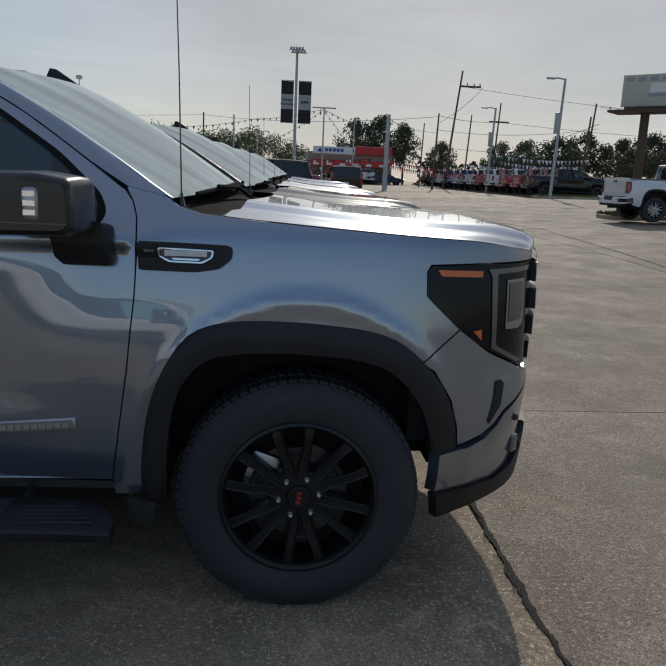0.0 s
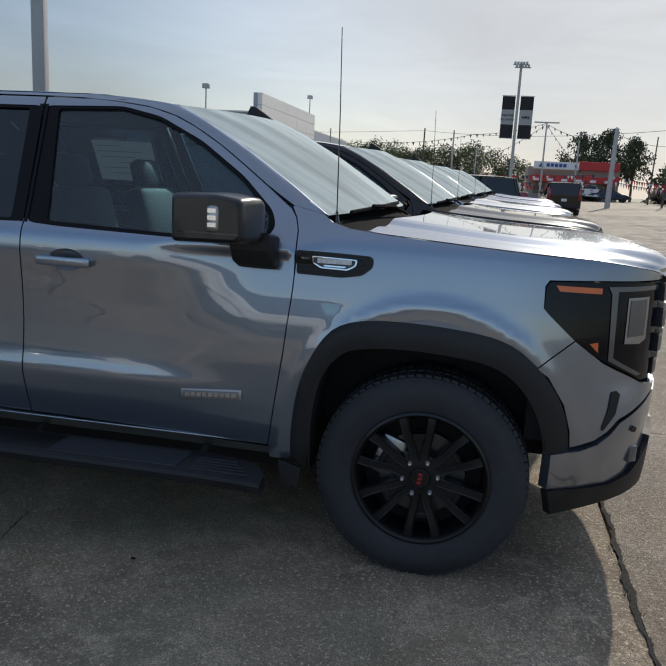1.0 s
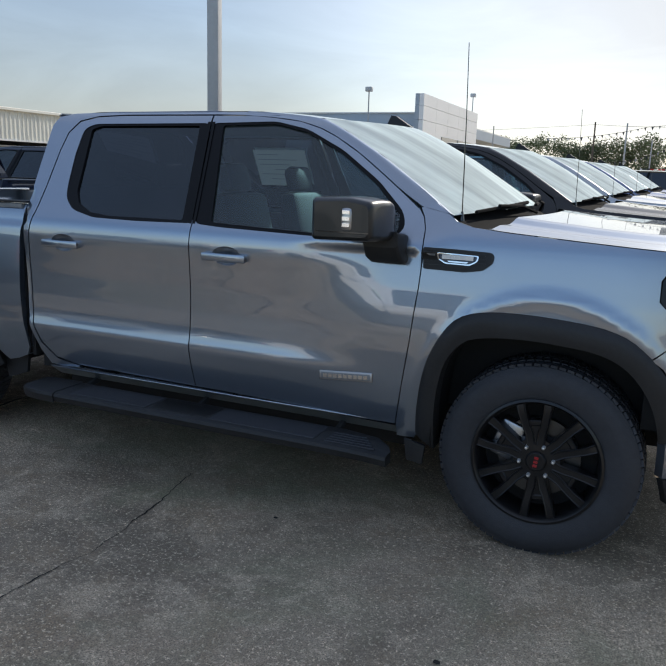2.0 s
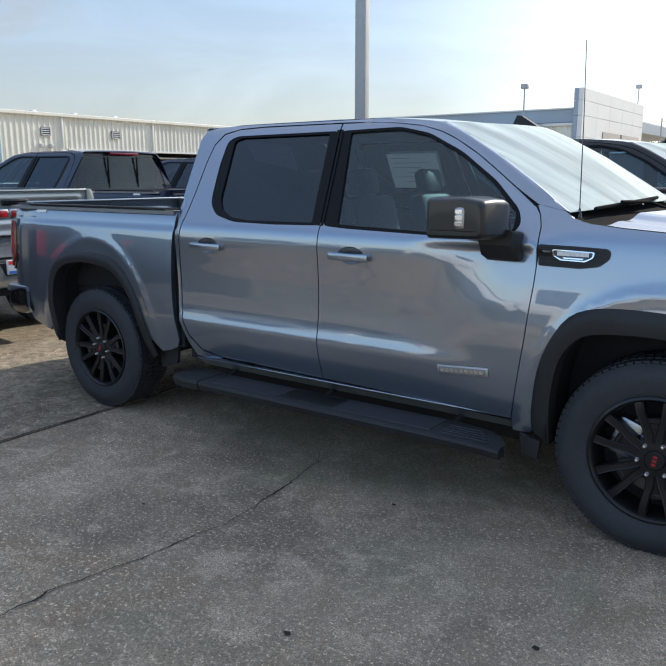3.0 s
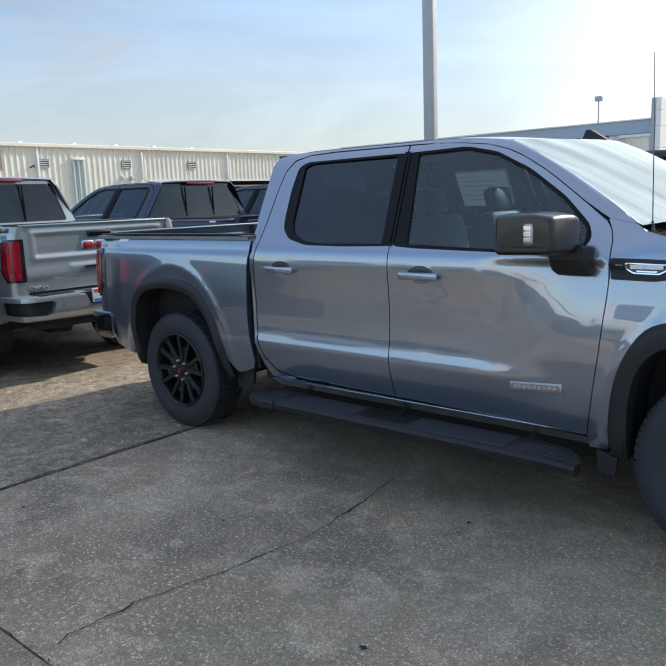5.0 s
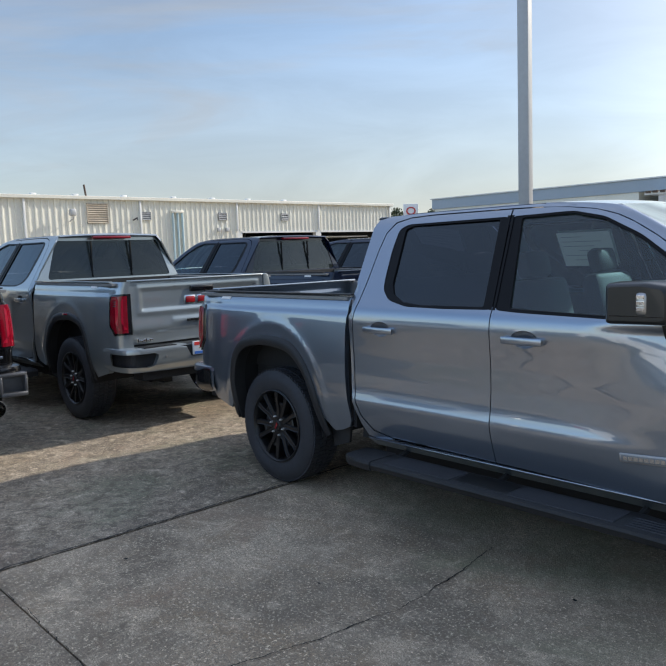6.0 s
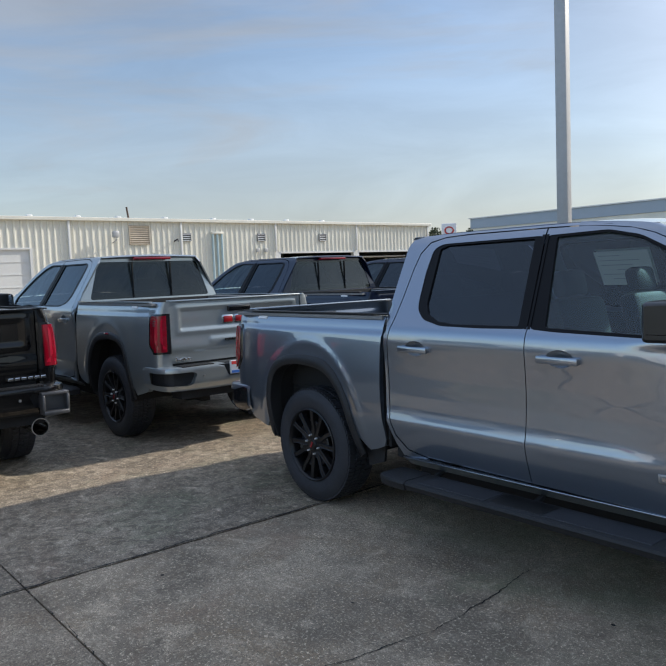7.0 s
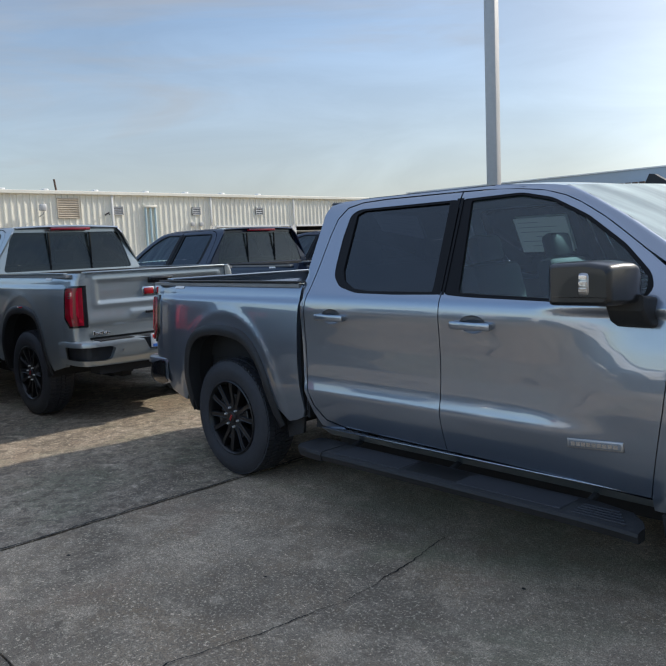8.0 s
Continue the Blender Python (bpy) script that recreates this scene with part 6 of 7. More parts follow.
# copies carry object-level paint already, so every slot holding the first paint is swapped
FAR = "far row of trucks"
for k, (paint, word) in enumerate(((PAINT_RED, "red"), (PAINT_RED, "red"), (PAINT_WHITE, "white"), (PAINT_RED, "red"), (PAINT_WHITE, "white"), (PAINT_SILVER, "silver"), (PAINT_WHITE, "white"), (PAINT_BLUE, "blue"), (PAINT_WHITE, "white"), (PAINT_HD, "grey"), (PAINT_BLACK, "black"), (PAINT_BLACK, "black"))):
    far_copy(22.8 + 0.3 * random.uniform(-1, 1), 52.5 + 3.0 * k, 0, word + " pickup truck parked in the far row", paint, FAR)
white_truck = far_copy(16.5, 22.6, 0, "white pickup truck with silver wheels beside a grass island", PAINT_WHITE)
for o in white_truck.children_recursive:
    if o.name.startswith(("gate_badge", "badge_face", "gate_bar")):
        bpy.data.objects.remove(o)
    elif o.name.startswith(("spoke", "hub_plate")):
        o.material_slots[0].link = "OBJECT"
        o.material_slots[0].material = STEEL
far_copy(12.3, 96, 90, "white pickup truck seen from behind near the street", PAINT_WHITE)
car("suv", "black sport utility vehicle parked at the end of the row", "suv", PAINT_BLACK, pose(-2.9, 17.4, gz(-1, 17.4), 0, 0, 180), trim=None)
car("suv", "dark sport utility vehicle seen from behind in the lane", "suv", PAINT_BLACK, pose(4.5, 46.0, gz(4.5, 44), 0, 0, 90))
car("sedan", "dark blue saloon car near the street", "car", PAINT_NAVY, pose(16.0, 92, gz(14, 92), 0, 0, 0), "sedan")
car("suv", "navy sport utility vehicle behind the back row", "suv", PAINT_NAVY, pose(-21.6, -1.6, 0, 0, 0, 180), trim=CHROME)

far_copy(-0.6, -8.4, 0, "white pickup truck parked across the lane", PAINT_WHITE)
far_copy(-7.2, -8.6, 0, "silver pickup truck parked across the lane", PAINT_SILVER)

# ---- service building ----
WX = -33.0
service = thing("service_building", "long cream ribbed metal workshop with open bays", "building")
BAYS = ((20.77, 26.12), (26.55, 31.3))
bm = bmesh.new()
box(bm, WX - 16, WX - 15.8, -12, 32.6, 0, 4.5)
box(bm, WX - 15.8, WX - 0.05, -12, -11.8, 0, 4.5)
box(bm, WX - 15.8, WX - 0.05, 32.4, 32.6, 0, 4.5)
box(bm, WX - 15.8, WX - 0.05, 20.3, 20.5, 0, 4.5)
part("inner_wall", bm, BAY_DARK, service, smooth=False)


def ribbed(y0, y1, z0, z1):
    """A sheet of trapezoid ribs."""
    bm = bmesh.new()
    pts = []
    n = max(1, round((y1 - y0) / 0.30))
    w = (y1 - y0) / n
    for i in range(n):
        y = y0 + i * w
        pts += [(y, 0), (y + w * 0.62, 0), (y + w * 0.70, 0.04), (y + w * 0.88, 0.04), (y + w * 0.96, 0)]
    pts.append((y1, 0))
    grid(bm, [[Vector((WX + d, y, z)) for y, d in pts] for z in (z0, z1)])
    bmesh.ops.recalc_face_normals(bm, faces=bm.faces)
    if sum(f.normal.x for f in bm.faces) < 0:
        bmesh.ops.reverse_faces(bm, faces=bm.faces)
    r = bmesh.ops.extrude_edge_only(bm, edges=[e for e in bm.edges if e.is_boundary])
    for g in r["geom"]:
        if isinstance(g, bmesh.types.BMVert):
            g.co.x -= 0.06
    return bm


SEAMS = (-12.0, -8.2, -2.4, 3.2, 9.04, 14.67, 20.43)
for a, b in zip(SEAMS, SEAMS[1:]):
    if a == 3.2:
        part("wall_panel", ribbed(a, 3.75, 0, 4.6), PALE_METAL, service, smooth=False)
        part("wall_panel", ribbed(3.75, 7.36, 3.30, 4.6), PALE_METAL, service, smooth=False)
        part("wall_panel", ribbed(7.36, b, 0, 4.6), PALE_METAL, service, smooth=False)
    else:
        part("wall_panel", ribbed(a, b, 0, 4.6), PALE_METAL, service, smooth=False)
for a, b, z0 in ((20.43, 26.34, 3.0), (26.34, 32.7, 3.0)):
    part("wall_panel", ribbed(a, b, z0, 4.6), PALE_METAL, service, smooth=False)
part("bay_post", boxm(WX - 0.25, WX + 0.02, 26.12, 26.55, 0, 3.05), WHITE_TRIM, service, smooth=False)
part("bay_post", boxm(WX - 0.25, WX + 0.02, 20.43, 20.77, 0, 3.05), WHITE_TRIM, service, smooth=False)
part("bay_post", boxm(WX - 0.25, WX + 0.02, 31.3, 32.7, 0, 3.05), WHITE_TRIM, service, smooth=False)
for a, b in BAYS:
    part("bay_lintel", boxm(WX - 0.2, WX + 0.05, a, b, 2.94, 3.04), WHITE_TRIM, service, smooth=False)
    bm = bmesh.new()
    for k in range(3):
        box(bm, WX - 3.2 + 0.9 * k, WX - 2.4 + 0.9 * k, a + 0.2, b - 0.2, 2.66, 2.72)
    part("raised_door", bm, WHITE_TRIM, service, "roller door raised under the roof", smooth=False)
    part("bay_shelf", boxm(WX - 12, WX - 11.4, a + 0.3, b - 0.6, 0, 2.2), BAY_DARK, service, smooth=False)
    bm = boxm(WX - 6.5, WX - 6.3, a + 0.5, b - 0.8, 2.75, 2.83)
    part("bay_tube_light", bm, WHITE_TRIM, service, smooth=False)
bm = boxm(WX - 0.12, WX - 0.04, 3.75, 7.30, 0, 3.28)
door = part("roller_door", bm, WHITE_TRIM, service, "closed white roller door", smooth=False)
for z in np.arange(0.55, 3.2, 0.55):
    part("door_rib", boxm(WX - 0.05, WX - 0.02, 3.8, 7.26, z - 0.02, z + 0.02), WHITE_TRIM, door, smooth=False)
part("door_frame", boxm(WX - 0.1, WX + 0.06, 7.28, 7.40, 0, 3.34), WHITE_TRIM, service, smooth=False)
part("door_frame", boxm(WX - 0.1, WX + 0.06, 3.70, 7.28, 3.28, 3.36), WHITE_TRIM, service, smooth=False)
part("eave_trim", boxm(WX - 0.1, WX + 0.20, -12.1, 32.8, 4.56, 4.72, 0.02), PALE_METAL, service, smooth=False)
bm = bmesh.new()
grid(bm, [[Vector((WX + 0.15, -12.1, 4.70)), Vector((WX + 0.15, 32.8, 4.70))], [Vector((WX - 8, -12.1, 5.05)), Vector((WX - 8, 32.8, 5.05))], [Vector((WX - 16.1, -12.1, 4.70)), Vector((WX - 16.1, 32.8, 4.70))]])
r = bmesh.ops.extrude_face_region(bm, geom=bm.faces[:])
for g in r["geom"]:
    if isinstance(g, bmesh.types.BMVert):
        g.co.z -= 0.12
part("roof", bm, PALE_METAL, service, smooth=False)
for y in SEAMS[1:] + (26.34, 32.5):
    part("downpipe", boxm(WX + 0.04, WX + 0.13, y - 0.05, y + 0.05, 0 if y < 20 else 3.05, 4.58, 0.01), WHITE_TRIM, service)
for i, y in enumerate((5.2, 7.7, 9.9, 11.9, 14.4, 17.2, 19.6, 22.0, 24.6)):
    part("roof_vent", boxm(WX - 1.2, WX - 0.9, y - 0.13, y + 0.13, 4.72, 4.90, 0.04), WHITE_TRIM, service)


def louvre(y, z, w, h, n, mat, label):
    L = new("louvre_vent")
    L.parent = service
    L.matrix_local = Matrix.Translation((WX + 0.05, y, z))
    tagged(L, label)
    bm = bmesh.new()
    for a, b, c, d in ((-w / 2, w / 2, h / 2 - 0.03, h / 2), (-w / 2, w / 2, -h / 2, -h / 2 + 0.03), (-w / 2, -w / 2 + 0.03, -h / 2, h / 2), (w / 2 - 0.03, w / 2, -h / 2, h / 2)):
        box(bm, -0.02, 0.05, a, b, c, d)
    part("frame", bm, mat, L, smooth=False)
    part("backing", boxm(-0.02, 0.0, -w / 2, w / 2, -h / 2, h / 2), BAY_DARK if n < 6 else RUST_PALE, L, smooth=False)
    for k in range(n):
        zz = -h / 2 + h * (k + 0.5) / n
        bm = bmesh.new()
        box(bm, -0.005, 0.005, -w / 2 + 0.02, w / 2 - 0.02, -h / n * 0.5, h / n * 0.5, m=Matrix.Translation((0.02, 0, zz)) @ Matrix.Rotation(radians(-40), 4, "Y"))
        part("slat", bm, mat, L, smooth=False)


RUST_PALE = material("rusty_beige_metal", (0.50, 0.43, 0.34), 0.8, vary=0.25, scale=4)
for y in (14.98, 19.5, 23.76):
    louvre(y, 3.82, 0.52, 0.40, 4, GREY_POLE, "small grey louvred wall vent")
louvre(12.45, 3.92, 1.05, 0.92, 9, RUST_PALE, "large rusty beige wall louvre")
for y in (16.45, 16.72, 16.99):
    bm = bmesh.new()
    tube(bm, [(WX + 0.12, y, 0.2), (WX + 0.12, y, 4.05)], 0.055, 10)
    part("conduit", bm, material("pale_blue_pipe_%d" % round(y * 10), (0.42, 0.55, 0.60), 0.5, vary=0.1), service, "pale blue wall pipe")
part("conduit_box", boxm(WX + 0.04, WX + 0.20, 16.36, 17.08, 3.98, 4.10, 0.02), PALE_METAL, service)
bm = bmesh.new()
tube(bm, [(WX + 0.05, 11.1, 3.55), (WX + 0.45, 11.1, 3.65), (WX + 0.5, 11.1, 3.72)], 0.03, 8)
part("lamp_arm", bm, GREY_POLE, service)
part("wall_floodlight", boxm(WX + 0.30, WX + 0.52, 10.95, 11.25, 3.78, 4.08, 0.05), GREY_POLE, service, "pale wall floodlight")
bm = bmesh.new()
tube(bm, [(WX + 0.04, 14.3, 3.62), (WX + 0.4, 14.3, 3.70), (WX + 0.45, 14.3, 3.60)], 0.04, 8)
part("wall_camera", bm, BAY_DARK, service)
bm = bmesh.new()
tube(bm, [(WX - 0.7, 12.3, 4.7), (WX - 0.7, 12.22, 5.32)], 0.05, 8)
part("roof_pipe", bm, RUST, service)
for y in (19.2, 19.75):
    part("junction_box", boxm(WX + 0.03, WX + 0.15, y - 0.1, y + 0.1, 3.02, 3.22, 0.01), GREY_POLE, service)

# ---- showroom ----
showroom = thing("showroom", "white-clad showroom with a low blue-grey wing", "building")
part("wing_wall", boxm(-39.5, -22.2, 45.0, 75, 0, 4.95), PALE_METAL, showroom, smooth=False)
part("wing_fascia", boxm(-39.7, -14.6, 44.9, 75.2, 4.95, 5.75, 0.02), BLUE_GREY_METAL, showroom, smooth=False)
part("fascia_cap", boxm(-39.8, -14.6, 44.8, 75.3, 5.75, 5.83), WHITE_TRIM, showroom, smooth=False)
bm = bmesh.new()
y = -16.8
pts = []
while y < -14.9:
    pts += [(y, 0), (y + 0.26, 0), (y + 0.30, 0.05), (y + 0.40, 0.05)]
    y += 0.44
grid(bm, [[Vector((x, 44.75 - d, z)) for x, d in pts] for z in (0, 4.85)])
part("ribbed_wall", bm, PALE_METAL, showroom, smooth=False)
part("ribbed_cap", boxm(-16.9, -14.99, 44.55, 44.9, 4.72, 4.90, 0.02), WHITE_TRIM, showroom, smooth=False)
for z0, z1 in ((0, 2.0), (2.02, 4.0), (4.02, 5.3), (5.32, 6.2), (6.22, 6.95)):
    for y0 in np.arange(44.5, 59.5, 3.0):
        part("cladding_panel", boxm(-14.7, -14.4, y0 + 0.008, y0 + 2.992, z0, z1, 0.008), PANEL_WHITE, showroom, smooth=False)
    part("cladding_panel", boxm(-14.98, -14.71, 44.5, 44.7, z0, z1, 0.008), BLUE_GREY_METAL, showroom, smooth=False)
part("core", boxm(-21, -14.72, 45.2, 59.4, 0, 5.6), PANEL_WHITE, showroom, smooth=False)
part("window_band", boxm(-14.45, -14.36, 49, 58.5, 3.3, 4.5), GLASS_SOLID, showroom, smooth=False)
bm = bmesh.new()
box(bm, -20.9, -16.9, 43.0, 44.7, 4.60, 4.74)
part("canopy", bm, WHITE_TRIM, showroom, smooth=False)
for x in np.arange(-20.8, -17.0, 0.45):
    part("canopy_bracket", boxm(x, x + 0.30, 42.9, 43.05, 4.70, 4.84), RUST, showroom, smooth=False)

# ---- posts, wires and signs ----
post = thing("lamp_post", "tall square grey steel lamp post on a concrete foot", "lamp post", pose(-6.96, 8.35, gz(-7, 8.35), 0, 0, 12))
part("shaft", boxm(-0.10, 0.10, -0.10, 0.10, 0.5, 11, 0.015), GREY_POLE, post)
bm = bmesh.new()
tube(bm, [(0, 0, 0), (0, 0, 0.62)], 0.32, 20)
part("foot", bm, CONCRETE, post)
part("lamp_head", boxm(-0.75, 0.75, -0.3, 0.3, 11, 11.2, 0.04), GREY_POLE, post)


def mast(name, label, x, y, top, r=0.11, lean=(0, 0), mat=None, r1=None):
    m = pose(x, y, gz(x, y))
    T = thing(name, label, "pole", m)
    bm = bmesh.new()
    h = top - gz(x, y)
    r *= 0.72 if mat is WOOD_POLE else 0.85
    tube(bm, [(0, 0, -0.1), (lean[0] * 0.5, lean[1] * 0.5, h * 0.5), (lean[0], lean[1], h)], r, 10, r1 if r1 is not None else r * 0.7)
    part("shaft", bm, mat or GREY_POLE, T)
    return T, h


# lamp post with a pair of banners
sp, h = mast("banner_post", "grey lamp post hung with two black and grey banners", 1.55, 47.5, 9.55, 0.13)
bm = bmesh.new()
for k in range(2):
    for j in range(5):
        box(bm, -0.45 + 0.18 * j + 0.10 * k, -0.31 + 0.18 * j + 0.10 * k, -0.25 - 0.3 * k, 0.02 - 0.3 * k, h - 0.1 - 0.22 * k, h + 0.06 - 0.22 * k, 0.02, seg=1)
    box(bm, -0.5 + 0.1 * k, 0.5 + 0.1 * k, -0.18 - 0.3 * k, -0.1 - 0.3 * k, h - 0.14 - 0.22 * k, h - 0.08 - 0.22 * k)
part("lamp_row", bm, GREY_POLE, sp)
for x0, x1 in ((-0.98, -0.12), (0.14, 1.02)):
    bn = new("banner")
    bn.parent = sp
    part("arm", boxm(x0, x1, -0.02, 0.02, 7.55 - gz(1.5, 47), 7.59 - gz(1.5, 47)), GREY_POLE, bn, smooth=False)
    part("arm", boxm(x0, x1, -0.02, 0.02, 4.93 - gz(1.5, 47), 4.97 - gz(1.5, 47)), GREY_POLE, bn, smooth=False)
    for a, b, mt in ((6.72, 7.54, BANNER_BLACK), (5.80, 6.72, BANNER_GREY), (4.97, 5.80, BANNER_BLACK)):
        bm = bmesh.new()
        zz = [a + (b - a) * i / 4 - gz(1.5, 47) for i in range(5)]
        rows = [[Vector((x, 0.025 * math.sin(3 * z + 5 * x) + dd, z)) for x in np.linspace(x0 + 0.03, x1 - 0.03, 7)] for z in zz for dd in (0,)]
        grid(bm, rows)
        r = bmesh.ops.extrude_face_region(bm, geom=bm.faces[:])
        for g in r["geom"]:
            if isinstance(g, bmesh.types.BMVert):
                g.co.y += 0.012
        bmesh.ops.recalc_face_normals(bm, faces=bm.faces)
        part("cloth", bm, mt, bn)


def lettering(text, parent, x, y, z, size, mat, rz=0.0):
    cu = bpy.data.curves.new("words", "FONT")
    cu.body, cu.size, cu.align_x, cu.align_y, cu.extrude = text, size, "CENTER", "CENTER", 0.004
    tmp = bpy.data.objects.new("words", cu)
    scene.collection.objects.link(tmp)
    me = bpy.data.meshes.new_from_object(tmp.evaluated_get(bpy.context.evaluated_depsgraph_get()))
    bpy.data.objects.remove(tmp)
    me.materials.clear()
    me.materials.append(mat)
    ob = new("lettering", me)
    ob.parent = parent
    ob.matrix_local = pose(x, y, z, 90, 0, rz)
    return ob


g0 = gz(1.5, 47)
lettering("CERTIFIED", sp, -0.55, -0.04, 6.36 - g0, 0.17, BANNER_BLACK)
lettering("PRE-OWNED", sp, -0.55, -0.04, 6.10 - g0, 0.16, BANNER_BLACK)
bm = bmesh.new()
for k, (dx, w) in enumerate(((-0.17, 0.10), (0.0, 0.14), (0.17, 0.10))):
    box(bm, 0.58 + dx - w / 2, 0.58 + dx + w / 2, -0.05, -0.035, 6.22 - g0 - 0.02 * abs(k - 1), 6.34 - g0 - 0.02 * abs(k - 1))
part("banner_emblem", bm, BANNER_BLACK, sp, "plain dark emblem bars", smooth=False)

fp, h = mast("flag_pole", "slender grey pole with a cross bar", 4.25, 59.3, 7.05, 0.09)
part("cross_bar", boxm(-0.95, 0.95, -0.05, 0.05, h - 0.05, h + 0.05), GREY_POLE, fp, smooth=False)
for x, y, top, r, lean, mat, lbl in (
        (-3.65, 75.6, 7.4, 0.12, (0, 0), GREY_POLE, "plain grey metal street pole"), (-8.0, 91.6, 8.7, 0.17, (0, 0), WOOD_POLE, "weathered brown wooden utility pole"), (9.65, 60.5, 6.9, 0.26, (0.05, 0), GREY_POLE, "stout grey concrete pole"),
        (8.96, 79.2, 8.0, 0.11, (0, 0), GREY_POLE, "slim grey metal lot pole"), (15.4, 68.2, 7.9, 0.14, (0.2, 0), WOOD_POLE, "weathered brown wooden utility pole"), (24.9, 56.7, 7.2, 0.14, (0.4, 0), WOOD_POLE, "weathered brown wooden utility pole"), (27.6, 62.6, 8.9, 0.14, (0.6, 0), WOOD_POLE, "leaning brown wooden utility pole"),
        (-1.2, 71.5, 5.6, 0.08, (0, 0), GREY_POLE, "slim grey metal lot pole"), (20.4, 76.0, 8.6, 0.13, (0.4, 0), WOOD_POLE, "weathered brown wooden utility pole"), (16.9, 82.0, 8.0, 0.12, (0.2, 0), WOOD_POLE, "weathered brown wooden utility pole")):
    mast("utility_pole", lbl, x, y, top, r, lean, mat)
lp, h = mast("utility_pole", "tall leaning wooden utility pole with one cross arm", 17.65, 73.2, 12.5, 0.17, (1.15, 0), WOOD_POLE)
part("cross_arm", boxm(1.0, 3.1, -0.08, 0.08, h - 1.55, h - 1.38), WOOD_POLE, lp, smooth=False)
for x in (1.7, 2.4, 3.0):
    part("insulator", boxm(x - 0.06, x + 0.06, -0.06, 0.06, h - 1.40, h - 1.12, 0.02), STEEL, lp)
lp, h = mast("utility_pole", "wooden utility pole with a cross arm", 21.5, 69.8, 9.3, 0.13, (0.4, 0), WOOD_POLE)
part("cross_arm", boxm(-0.6, 1.3, -0.06, 0.06, h - 1.85, h - 1.7), WOOD_POLE, lp, smooth=False)


def street_lamp(x, y, top, arm, label):
    T, h = mast("street_lamp", label, x, y, top, 0.13, (0.25, 0), GREY_POLE)
    bm = bmesh.new()
    tube(bm, [(0.25, 0, h - 0.05), (0.25 - arm * 0.6, 0, h + 0.02), (0.25 - arm, 0, h)], 0.05, 8)
    part("arm", bm, GREY_POLE, T)
    part("lamp_head", boxm(0.25 - arm - 0.45, 0.25 - arm + 0.1, -0.15, 0.15, h - 0.08, h + 0.03, 0.03), GREY_POLE, T)
    part("sleeve", boxm(-0.14, 0.16, -0.17, 0.17, h * 0.55, h * 0.72, 0.03), GREY_POLE, T)


street_lamp(18.2, 45.3, 8.35, 0.75, "tall grey street lamp with one arm")
street_lamp(18.2, 59.8, 7.8, 0.75, "grey street lamp in the far lot")
for x, y, z in ((-17.8, 48.3, 7.55), (-15.2, 60.8, 8.4)):
    T, h = mast("lot_light", "slim dark lot light behind the showroom", x, y if y > 60 else 43.5, z if y > 60 else 7.0, 0.07)
    part("lamp_head", boxm(-0.22, 0.22, -0.16, 0.16, h - 0.02, h + 0.28, 0.04), GREY_POLE, T)
mast("utility_pole", "slim grey pole beyond the showroom", -12.9, 59.0, 5.95, 0.08)

# billboard
bb = thing("billboard", "large pale billboard on one brown steel post", "billboard", pose(31.4, 60, gz(31.4, 60), 0, 0, -45))
b0 = gz(31.4, 60)
bm = bmesh.new()
tube(bm, [(0, 0, -0.2), (0, 0, 8.9 - b0)], 0.36, 18)
part("post", bm, RUST, bb)
part("face", boxm(-1.9, 8.5, -0.72, -0.50, 8.55 - b0, 11.1 - b0, 0.02), SIGN_GREEN, bb, "faded pale advert face", smooth=False)
part("face_back", boxm(-1.9, 8.5, 0.5, 0.72, 8.55 - b0, 11.1 - b0, 0.02), RUST, bb, smooth=False)
part("catwalk", boxm(-2.7, 8.8, -1.5, 1.2, 8.05 - b0, 8.25 - b0), RUST, bb, smooth=False)
part("skirt", boxm(-1.6, 8.3, -0.7, 0.7, 8.25 - b0, 8.6 - b0), RUST, bb, smooth=False)
for x in np.arange(-2.5, 8.6, 1.2):
    part("walk_rail", boxm(x, x + 0.05, -1.5, -1.45, 8.25 - b0, 8.5 - b0), RUST, bb, smooth=False)
for k in range(7):
    part("advert_bar", boxm(-1.6 + 0.95 * k, -1.6 + 0.95 * k + 0.65, -0.735, -0.715, 10.55 - b0, 10.9 - b0), BANNER_GREY, bb, "faded bar of unreadable writing", smooth=False)
part("advert_bar", boxm(0.2, 4.5, -0.735, -0.715, 9.3 - b0, 9.55 - b0), BANNER_GREY, bb, "faded bar of unreadable writing", smooth=False)
part("advert_patch", boxm(0.4, 5.5, -0.73, -0.715, 9.65 - b0, 10.4 - b0), WHITE_PLASTIC, bb, smooth=False)

# store across the street
store = thing("store", "low roadside store with a white and red fascia", "building", pose(10.6, 96, gz(10.6, 96)))
s0 = gz(10.6, 96)
part("body", boxm(-5.6, 5.4, 0, 8, 0, 4.9 - s0), material("store_wall", (0.35, 0.30, 0.27), 0.8, vary=0.2, scale=1), store, smooth=False)
part("white_fascia", boxm(-5.0, 0.4, -0.9, -0.2, 4.65 - s0, 5.55 - s0, 0.02), WHITE_PLASTIC, store, smooth=False)
part("red_fascia", boxm(0.4, 5.2, -0.8, -0.1, 4.7 - s0, 5.72 - s0, 0.02), SIGN_RED, store, smooth=False)
part("red_awning", boxm(-5.2, 5.2, -1.6, -0.1, 3.1 - s0, 3.9 - s0, 0.03), SIGN_RED, store, smooth=False)
bm = bmesh.new()
